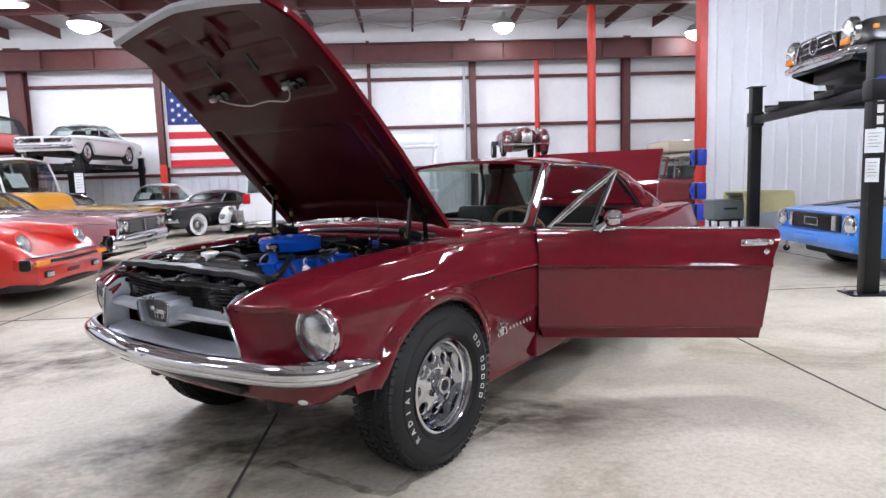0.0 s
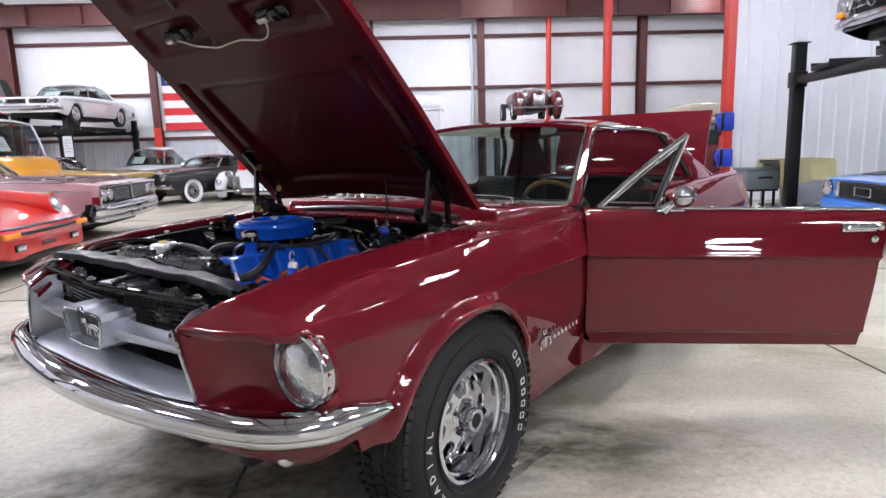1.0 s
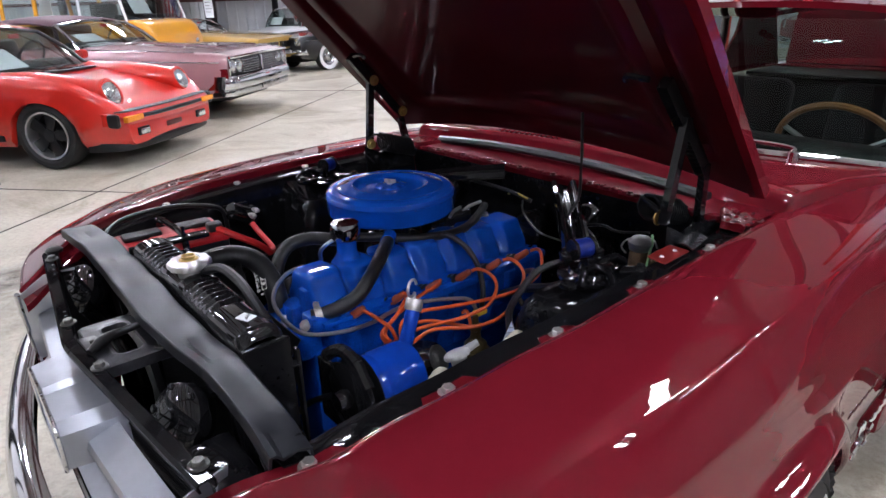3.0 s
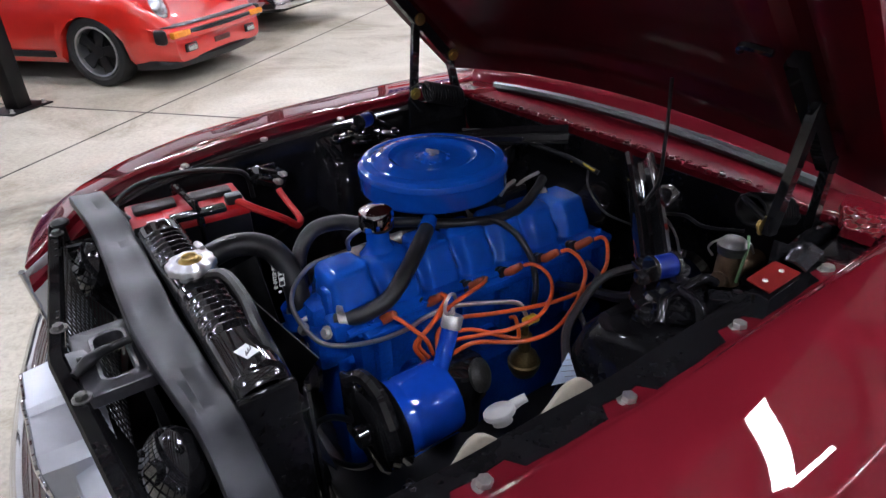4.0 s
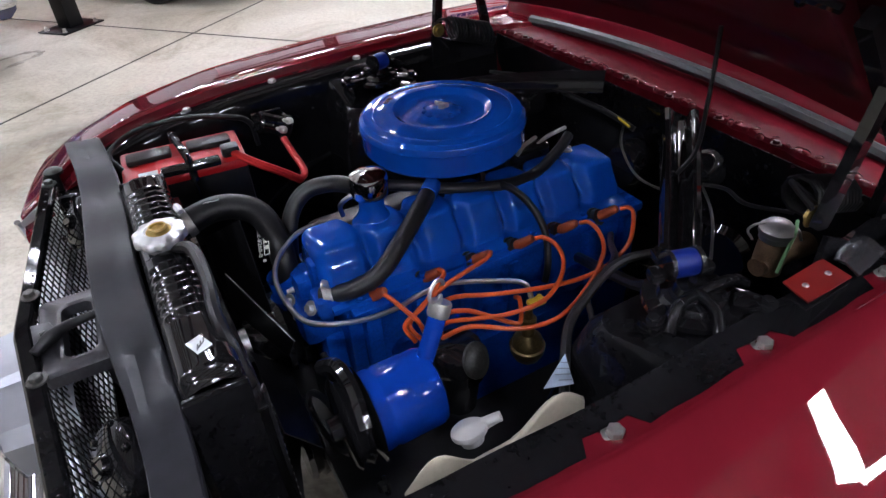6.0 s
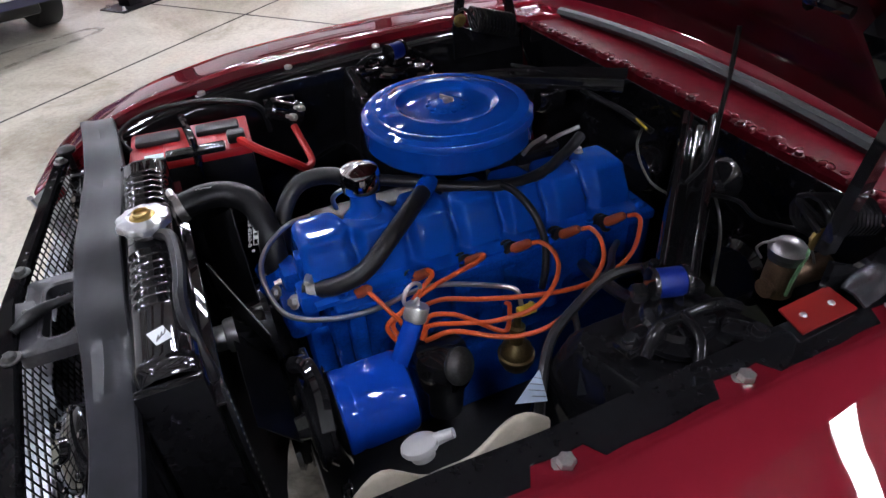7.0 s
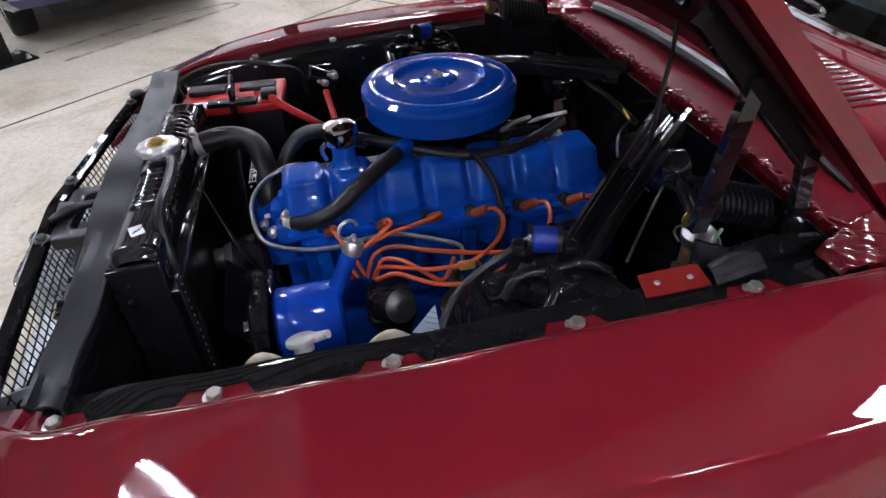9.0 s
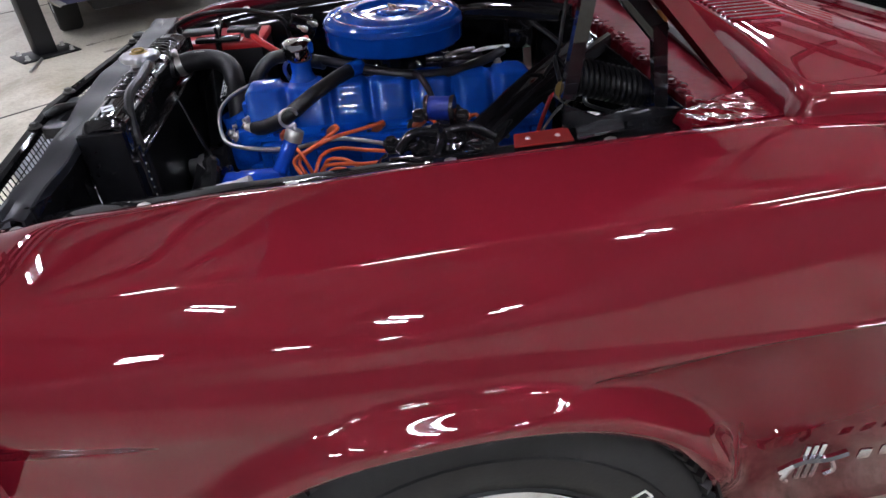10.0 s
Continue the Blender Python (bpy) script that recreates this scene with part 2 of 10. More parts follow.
def catmull(pts, n):
    """n points evenly stepped along a smooth curve through pts."""
    pts = [Vector(p) for p in pts]
    if len(pts) == 2:
        return [pts[0].lerp(pts[1], i / (n - 1)) for i in range(n)]
    k = len(pts) - 1
    out = []
    for i in range(n):
        u = i / (n - 1) * k
        j = min(int(u), k - 1)
        f = u - j
        p1, p2 = pts[j], pts[j + 1]
        p0 = pts[j - 1] if j else p1 * 2 - p2
        p3 = pts[j + 2] if j + 2 <= k else p2 * 2 - p1
        out.append(0.5 * ((2 * p1) + (p2 - p0) * f + (2 * p0 - 5 * p1 + 4 * p2 - p3) * f * f + (3 * p1 - p0 - 3 * p2 + p3) * f ** 3))
    return out


def lin(x, xs, ys):
    return float(np.interp(x, xs, ys))


def smoothstep(x, a, b):
    t = min(1, max(0, (x - a) / (b - a)))
    return t * t * (3 - 2 * t)


def sheet(bm, rows, thick=0.0, closed=False, mat=0):
    """A grid of quads through rows of points; with a thickness, a shell."""
    vs = [[bm.verts.new(p) for p in r] for r in rows]
    fs = []
    for a, b in zip(vs[:-1], vs[1:]):
        m = len(a)
        for i in range(m if closed else m - 1):
            j = (i + 1) % m
            q = (a[i], a[j], b[j], b[i])
            if len({tuple(round(c, 6) for c in v.co) for v in q}) >= 3:
                f = bm.faces.new(q)
                f.material_index = mat
                fs.append(f)
    if thick:
        bmesh.ops.recalc_face_normals(bm, faces=fs)
        bmesh.ops.solidify(bm, geom=fs, thickness=thick)
    return vs


def cap(bm, ring, mat=0):
    f = bm.faces.new(ring)
    f.material_index = mat
    return f


def tube(bm, pts, r, n=10, k=None, mat=0, ends=True, steps=None):
    """A round tube along a smooth curve; r may be a list of radii at the given points."""
    steps = steps or max(2, (len(pts) - 1) * 7 + 1)
    path = catmull(pts, steps)
    rad = [r] * steps if not isinstance(r, (list, tuple)) else [lin(i / (steps - 1) * (len(r) - 1), range(len(r)), r) for i in range(steps)]
    t0 = (path[1] - path[0]).normalized()
    up = Vector((0, 0, 1)) if abs(t0.z) < 0.9 else Vector((1, 0, 0))
    a = t0.cross(up).normalized()
    rows = []
    for i, p in enumerate(path):
        t = (path[min(i + 1, steps - 1)] - path[max(i - 1, 0)]).normalized()
        a = (a - t * a.dot(t)).normalized()
        b = t.cross(a)
        rows.append([p + (a * math.cos(2 * math.pi * j / n) + b * math.sin(2 * math.pi * j / n)) * rad[i] for j in range(n)])
    vs = sheet(bm, rows, closed=True, mat=mat)
    if ends:
        cap(bm, vs[0], mat), cap(bm, vs[-1], mat)
    return vs


def lathe(bm, profile, n=32, m=None, mat=0, close=False):
    """Turns (radius, height) pairs round the z axis of m."""
    m = m or Matrix()
    rows = [[m @ Vector((r * math.cos(2 * math.pi * j / n), r * math.sin(2 * math.pi * j / n), z)) for j in range(n)] for r, z in profile]
    vs = sheet(bm, rows, closed=True, mat=mat)
    if close:
        cap(bm, vs[0], mat), cap(bm, vs[-1], mat)
    return vs


def box(bm, size, at=(0, 0, 0), m=None, bevel=0.0, mat=0, seg=2):
    """A box with rounded edges, centred at at, in the frame m."""
    mm = (m or Matrix()) @ Matrix.Translation(at)
    geo = bmesh.ops.create_cube(bm, size=1.0, matrix=mm @ Matrix.Diagonal((*size, 1)))
    fs = {f for v in geo["verts"] for f in v.link_faces}
    for f in fs:
        f.material_index = mat
    if bevel:
        es = list({e for v in geo["verts"] for e in v.link_edges})
        bmesh.ops.bevel(bm, geom=es, offset=bevel, segments=seg, affect="EDGES", profile=0.5)


def prism(bm, outline, depth, m=None, bevel=0.0, mat=0):
    """An outline in x, y pulled up to depth in z, in the frame m."""
    m = m or Matrix()
    lo = [bm.verts.new(m @ Vector((x, y, 0))) for x, y in outline]
    hi = [bm.verts.new(m @ Vector((x, y, depth))) for x, y in outline]
    fs = [bm.faces.new(lo[::-1]), bm.faces.new(hi)]
    for i in range(len(lo)):
        j = (i + 1) % len(lo)
        fs.append(bm.faces.new((lo[i], lo[j], hi[j], hi[i])))
    for f in fs:
        f.material_index = mat
    if bevel:
        bmesh.ops.bevel(bm, geom=[e for f in fs[:2] for e in f.edges], offset=bevel, segments=2, affect="EDGES", profile=0.5)


def bolt(bm, at, normal=(0, 0, 1), r=0.011, h=0.009):
    """A hexagon bolt head on a round washer."""
    q = Vector(normal).to_track_quat("Z", "Y").to_matrix().to_4x4()
    m = Matrix.Translation(at) @ q
    lathe(bm, [(0.0, 0), (r * 1.55, 0), (r * 1.5, 0.0025), (r, 0.003)], 14, m)
    lathe(bm, [(r, 0.002), (r, h * 0.85), (r * 0.86, h), (0.0, h)], 6, m)


def words(text, size, m, material, parent=None, name="lettering", depth=0.001, label=""):
    cu = bpy.data.curves.new(name, "FONT")
    cu.body, cu.size, cu.extrude, cu.align_x, cu.align_y = text, size, depth, "CENTER", "CENTER"
    tmp = new("tmp_text", cu)
    me = bpy.data.meshes.new_from_object(tmp.evaluated_get(bpy.context.evaluated_depsgraph_get()))
    bpy.data.objects.remove(tmp)
    me.name = name
    me.materials.clear()
    me.materials.append(material)
    ob = new(name, me)
    ob.parent = parent
    ob.matrix_basis = m
    if label:
        ob["label"] = label
    return ob


# ---------------------------------------------------------------- the hall
def build_hall():
    W0, W1, D0, D1, H = -18.0, 15.0, -12.0, 20.5, 6.25
    bm = bmesh.new()
    box(bm, (W1 - W0 + 1, D1 - D0 + 1, 0.2), ((W0 + W1) / 2, (D0 + D1) / 2, -0.1))
    structure("floor", bm, M["concrete"], "stained grey beige polished concrete slab floor", HALL, category="floor")
    bm = bmesh.new()
    for i in range(-5, 5):
        v = -0.725 + 3.125 * i
        if W0 < v < W1:
            box(bm, (0.014, D1 - D0, 0.004), (v, (D0 + D1) / 2, 0.001))
    for u in (-6.2, -0.05, 6.1, 12.25, 18.4):
        box(bm, (W1 - W0, 0.014, 0.004), ((W0 + W1) / 2, u, 0.0012))
    structure("floor_joint", bm, M["joint"], "dark saw cut joints in the concrete floor", HALL, category="floor joint")
    # walls: vinyl faced insulation held by girts, liner panel below
    for nm, size, at in (("wall_north", (W1 - W0, 0.2, H), ((W0 + W1) / 2, D1 + 0.1, H / 2)),
                         ("wall_south", (W1 - W0, 0.2, H), ((W0 + W1) / 2, D0 - 0.1, H / 2)),
                         ("wall_west", (0.2, D1 - D0, H), (W0 - 0.1, (D0 + D1) / 2, H / 2)),
                         ("wall_east", (0.2, D1 - D0, H), (W1 + 0.1, (D0 + D1) / 2, H / 2))):
        bm = bmesh.new()
        box(bm, size, at)
        # south and east walls stay unseen; dark only to cut reflected light
        structure(nm, bm, M["dimwall"] if nm in ("wall_south", "wall_east") else M["insul"], "unseen building wall coloured dark to dim reflections" if nm in ("wall_south", "wall_east") else "white vinyl faced insulated steel building wall", HALL, category="wall")
    # ribbed liner panel along the foot of the back wall
    bm = bmesh.new()
    v = W0
    rows = []
    while v < 6.0:
        rows += [(v, 0), (v + 0.2, 0), (v + 0.22, -0.025), (v + 0.27, -0.025), (v + 0.29, 0)]
        v += 0.305
    sheet(bm, [[(x, D1 - 0.02 + y, z) for x, y in rows] for z in (0.0, 1.6)], 0.004)
    structure("liner_panel", bm, M["galv"], "ribbed grey metal liner panel along the wall foot", HALL, category="wall panel")
    # girts and columns of the back wall
    for z in (2.93, 4.45, 1.62):
        bm = bmesh.new()
        box(bm, (W1 - W0, 0.09, 0.1), ((W0 + W1) / 2, D1 - 0.06, z), bevel=0.008)
        structure("girt", bm, M["primer"], "red brown steel wall girt", HALL, category="girt")
    for v, w in ((-11.98, 0.5), (-7.72, 0.2), (-1.17, 0.1), (2.12, 0.2), (7.09, 0.24)):
        bm = bmesh.new()
        box(bm, (w, 0.03, 5.6), (v, D1 - 0.36, 2.8))
        box(bm, (w, 0.03, 5.6), (v, D1 - 0.12, 2.8))
        box(bm, (0.03, 0.24, 5.6), (v, D1 - 0.24, 2.8))
        structure("wall_column", bm, M["primer"], "red brown steel wall column", HALL, category="column")
    bm = bmesh.new()
    box(bm, (0.21, 0.034, 1.95), (-7.72, D1 - 0.361, 0.975))
    structure("trim", bm, M["redpaint"], "bright red painted foot of the wall column", HALL, category="column")
    bm = bmesh.new()
    tube(bm, [(1.86, D1 - 0.1, 0.2), (1.86, D1 - 0.1, 4.86)], 0.045, 10, steps=2)
    structure("conduit", bm, M["galv"], "grey steel conduit run up the back wall", HALL, smooth=True, category="pipe")
    for v, u, r, top in ((5.20, 17.6, 0.115, 5.88), (4.14, 20.0, 0.08, 4.88)):
        bm = bmesh.new()
        lathe(bm, [(r, 0), (r, top)], 20, Matrix.Translation((v, u, 0)), close=True)
        structure("pipe_column", bm, M["redpaint"], "bright red painted round steel column", HALL, smooth=True, category="column")
    # deep eave beam, purlins, ceiling
    bm = bmesh.new()
    for z in (4.88, 5.45):
        box(bm, (W1 - W0, 0.26, 0.03), ((W0 + W1) / 2, D1 - 0.62, z))
    box(bm, (W1 - W0, 0.02, 0.57), ((W0 + W1) / 2, D1 - 0.62, 5.165))
    for k in range(21):
        box(bm, (0.02, 0.12, 0.54), (W0 + 0.8 + 1.56 * k, D1 - 0.69, 5.165))
    structure("eave_beam", bm, M["primer"], "deep red brown steel eave beam", HALL, category="beam")
    for i in range(21):
        v = -16.9 + 1.56 * i
        bm = bmesh.new()
        box(bm, (0.07, D1 - D0, 0.02), (v, (D0 + D1) / 2, H - 0.31))
        box(bm, (0.012, D1 - D0, 0.3), (v, (D0 + D1) / 2, H - 0.16))
        structure("purlin", bm, M["primer"], "red brown steel roof purlin", HALL, category="purlin")
    for u in (-8.0, 0.0, 9.0, 17.6):
        bm = bmesh.new()
        box(bm, (W1 - W0, 0.03, 0.55), ((W0 + W1) / 2, u, H + 0.0))
        for z in (H - 0.3,):
            box(bm, (W1 - W0, 0.22, 0.025), ((W0 + W1) / 2, u, z - 0.02))
        structure("rafter", bm, M["primer"], "red brown steel roof rafter", HALL, category="rafter")
    for k in range(6):
        bm = bmesh.new()
        v0 = -9.4 + 3.12 * k
        tube(bm, [(v0, 17.7, H - 0.34), (v0 + 3.12, 19.8, H - 0.36)], 0.012, 6, steps=2)
        tube(bm, [(v0 + 3.12, 17.7, H - 0.34), (v0, 19.8, H - 0.36)], 0.012, 6, steps=2)
        structure("brace_rod", bm, M["steel"], "thin crossed steel brace rods under the roof", HALL, smooth=True, category="brace")
    bm = bmesh.new()
    box(bm, (W1 - W0 + 0.4, D1 - D0 + 0.4, 0.1), ((W0 + W1) / 2, (D0 + D1) / 2, H + 0.06))
    structure("ceiling", bm, M["roofinsul_dim"], "white vinyl faced roof insulation", HALL, category="ceiling")
    # partition of white ribbed steel with a red corner post
    bm = bmesh.new()
    v, rows = 6.0, []
    while v < W1:
        rows += [(v, 0), (v + 0.19, 0), (v + 0.205, -0.02), (v + 0.245, -0.02), (v + 0.26, 0)]
        v += 0.3
    sheet(bm, [[(x, 12.4 + y, z) for x, y in rows] for z in (0.0, H - 0.02)], 0.004)
    structure("partition", bm, M["whitepanel"], "white ribbed steel partition wall", HALL, category="wall")
    bm = bmesh.new()
    box(bm, (W1 - 6.0, 0.1, H - 0.02), ((W1 + 6.0) / 2, 12.5, H / 2))
    structure("partition_core", bm, M["whitepanel"], "white steel partition backing", HALL, category="wall")
    bm = bmesh.new()
    box(bm, (0.16, 0.2, H - 0.01), (5.9, 12.42, H / 2), bevel=0.01)
    structure("corner_post", bm, M["redpaint"], "bright red painted steel corner post", HALL, category="column")
    # hanging fluorescent fittings
    tpl = None
    for u in (-9.0, -3.9, 1.2, 6.5, 11.2, 15.0):
        for v in (-14.6, -9.2, -3.9, 1.45, 7.2, 12.6):
            m = HALL @ pose(v, u, 5.45)
            if (u < 0 and v < 0) or (u > 1 and v > 12) or (u, v) in ((6.5, 1.45), (11.2, 7.2)):
                continue
            if tpl is None:
                tpl = empty("ceiling_light", m, "white fluorescent high bay light hung from the roof", "ceiling light", "lights under the roof")
                bm = bmesh.new()
                box(bm, (1.24, 0.66, 0.05), (0, 0, 0.06), bevel=0.008)
                box(bm, (1.24, 0.03, 0.03), (0, 0, 0.03))
                part("reflector", bm, M["whitepanel"], tpl)
                for y in (-0.27, -0.20, 0.20, 0.27):
                    bm = bmesh.new()
                    tube(bm, [(-0.58, y, 0.012), (0.58, y, 0.012)], 0.013, 8, steps=2)
                    part("tube", bm, M["tube"], tpl)
                for x in (-0.4, 0.4):
                    bm = bmesh.new()
                    tube(bm, [(x, 0, 0.08), (x, 0, 0.80)], 0.004, 6, steps=2)
                    part("hanger", bm, M["steel"], tpl)
            else:
                copy_thing(tpl, m)
    # a slanting row nearer the coupe
    for v, u, turn in ((7.6, 4.1, 45), (8.75, 5.25, 45)):
        copy_thing(tpl, HALL @ pose(v, u, 5.45, 0, 0, turn))


def high_bays():
    """Round high bay lamps: a spun bowl with a glowing lamp face, on a stem from the roof."""
    tpl = None
    for v, u, z in ((-8.7, 18.0, 5.72), (2.91, 18.6, 5.62), (8.9, 19.2, 5.45), (-14.6, 18.6, 5.72)):
        m = HALL @ pose(v, u, z)
        if tpl is None:
            tpl = empty("high_bay_lamp", m, "round white high bay lamp hung from the roof", "ceiling light", "round lamps under the roof")
            bm = bmesh.new()
            lathe(bm, [(0.42, 0.0), (0.425, 0.005), (0.40, 0.06), (0.29, 0.18), (0.12, 0.24), (0.08, 0.25), (0.08, 0.36), (0.0, 0.37)], 36)
            part("bowl", bm, M["alu"], tpl)
            bm = bmesh.new()
            lathe(bm, [(0.408, 0.012), (0.36, -0.09), (0.25, -0.16), (0.12, -0.215), (0.001, -0.22)], 36)
            part("lamp_face", bm, M["lampface"], tpl)
            bm = bmesh.new()
            tube(bm, [(0, 0, 0.35), (0, 0, 0.80)], 0.012, 8, steps=2)
            part("stem", bm, M["steel"], tpl)
        else:
            copy_thing(tpl, m @ Matrix.Diagonal((0.72, 0.72, 1, 1)))


def strip_lamp(name, v, u, turn, length, strips, label):
    """A bright strip fixture under the roof: a shallow housing with broad glowing strips."""
    top = empty(name, HALL @ pose(v, u, 5.22, 0, 0, turn), label, "ceiling light")
    w = 0.135 * strips
    bm = bmesh.new()
    box(bm, (w + 0.06, length + 0.08, 0.07), (0, 0, 0.045), bevel=0.012)
    part("housing", bm, M["alu"], top)
    for k in range(strips):
        bm = bmesh.new()
        box(bm, (0.125, length, 0.018), ((k - (strips - 1) / 2) * 0.135, 0, 0.002), bevel=0.006)
        part("lamp_strip", bm, M["stripface"], top)
    for y in (-0.3 * length, 0.3 * length):
        bm = bmesh.new()
        tube(bm, [(0, y, 0.07), (0, y, 0.72)], 0.008, 8, steps=2)
        part("hanger_rod", bm, M["steel"], top)


build_hall()
high_bays()
strip_lamp("long_ceiling_lamp", 1.73, 5.70, 16.3, 1.52, 2, "long white high bay lamp hung from the roof")
strip_lamp("short_ceiling_lamp", 2.24, 5.27, -38.0, 0.72, 1, "short white high bay lamp hung from the roof")


# ---------------------------------------------------------------- the dark red coupe
ARCH_R, ARCH_Y, WHEEL_R = 0.398, -0.015, 0.358
coupe = empty("coupe_car", pose(0, 0, 0), "dark red classic two-door coupe with hood, door and trunk open", "car")


def arch_z(y, low, yc=0.0):
    d = abs(y - yc - ARCH_Y)
    return max(low, 0.335 + math.sqrt(ARCH_R ** 2 - d * d)) if d < ARCH_R else low


def ease(y, xs, ys, span=0.09):
    return sum(lin(y + d * span, xs, ys) for d in (-1, -0.6, -0.2, 0.2, 0.6, 1)) / 6


def fender_section(y):
    """Outer skin of the front wing at y: (x, z) from the hood opening out and down, with a crisp crown line and a body line."""
    xi = ease(y, (-0.75, -0.66, -0.58, -0.38, -0.18, 0.6, 0.98), (0.45, 0.50, 0.555, 0.585, 0.6, 0.6, 0.66), 0.03)
    zi = ease(y, (-0.76, -0.70, -0.63, -0.5, -0.3, 0.0, 0.5, 0.98), (0.80, 0.836, 0.874, 0.907, 0.929, 0.942, 0.952, 0.955), 0.03)
    xa = ease(y, (-0.72, -0.5, -0.2, 0.3, 0.98), (0.70, 0.745, 0.782, 0.780, 0.742))
    za = zi - ease(y, (-0.72, -0.4, 0.0, 0.98), (0.026, 0.020, 0.016, 0.020))
    xb = ease(y, (-0.7, -0.58, -0.4, -0.2, 0.0, 0.2, 0.35, 0.5, 0.98), (0.775, 0.805, 0.838, 0.860, 0.864, 0.850, 0.838, 0.828, 0.816), 0.14)
    zb = ease(y, (-0.7, -0.4, 0.0, 0.3, 0.5, 0.98), (0.772, 0.786, 0.792, 0.780, 0.770, 0.765), 0.16)
    xl = ease(y, (-0.6, -0.3, 0.0, 0.3, 0.98), (0.838, 0.850, 0.846, 0.814, 0.790))
    s = 1 - smoothstep(y, -0.1, 0.5)
    nose = 1 - smoothstep(y, -0.6, -0.35)
    return [(xi, zi - 0.004), (xi + 0.02, zi), ((xi + xa) / 2, (zi + za) / 2 + 0.0035), (xa - 0.014 - 0.012 * nose, za + 0.0035), (xa + 0.009 + 0.004 * nose, za - 0.008 - 0.004 * nose),
            (xa + (xb - xa) * 0.60, za + (zb - za) * 0.47),
            (xb - 0.004 - 0.014 * s, zb + 0.010 + 0.026 * s), (xb + 0.001, zb - 0.004 - 0.014 * s), (xb - (0.020 - 0.017 * s), zb - 0.022 - 0.055 * s), (xl - 0.004, 0.5), (xl - 0.055, 0.25)]


FRONT_Y = [-0.748, -0.742, -0.725, -0.69, -0.675, -0.635, -0.60, -0.585, -0.57, -0.545, -0.5]


def fender_grid(ny=124, ns=101):
    rows = []
    for i in range(ns):
        s = i / (ns - 1) * 10
        y0 = lin(s, range(11), FRONT_Y)
        row = []
        for j in range(ny):
            t = j / (ny - 1)
            y = y0 + (0.975 - y0) * t
            c = catmull([Vector((a, b, 0)) for a, b in fender_section(y)], 101)
            p = c[i]
            x, z = p.x, p.y
            low = arch_z(y, 0.475 if y < -0.2 else 0.22)
            zc = c[70].y
            if z < zc:
                z2 = zc - (zc - z) * (zc - low) / (zc - 0.25)
                x = lin(-z2, [-q.y for q in c[70:]], [q.x for q in c[70:]])
                z = z2
            # raised eyebrow round the wheel opening
            g = math.hypot(y - ARCH_Y, z - 0.335) - ARCH_R
            if z < zc + 0.02:
                f = 1 - smoothstep(g, 0.022, 0.066) if g > 0.0 else 1.0
                x += 0.036 * f * smoothstep(z, 0.36, 0.56) * (1 - smoothstep(z, zc - 0.02, zc + 0.02)) - 0.006 * (1 - smoothstep(g, 0.0, 0.010))
            row.append(Vector((x, y, z)))
        rows.append(row)
    return rows


def mirror_rows(rows):
    return [[Vector((-p[0], p[1], p[2])) for p in r] for r in rows]


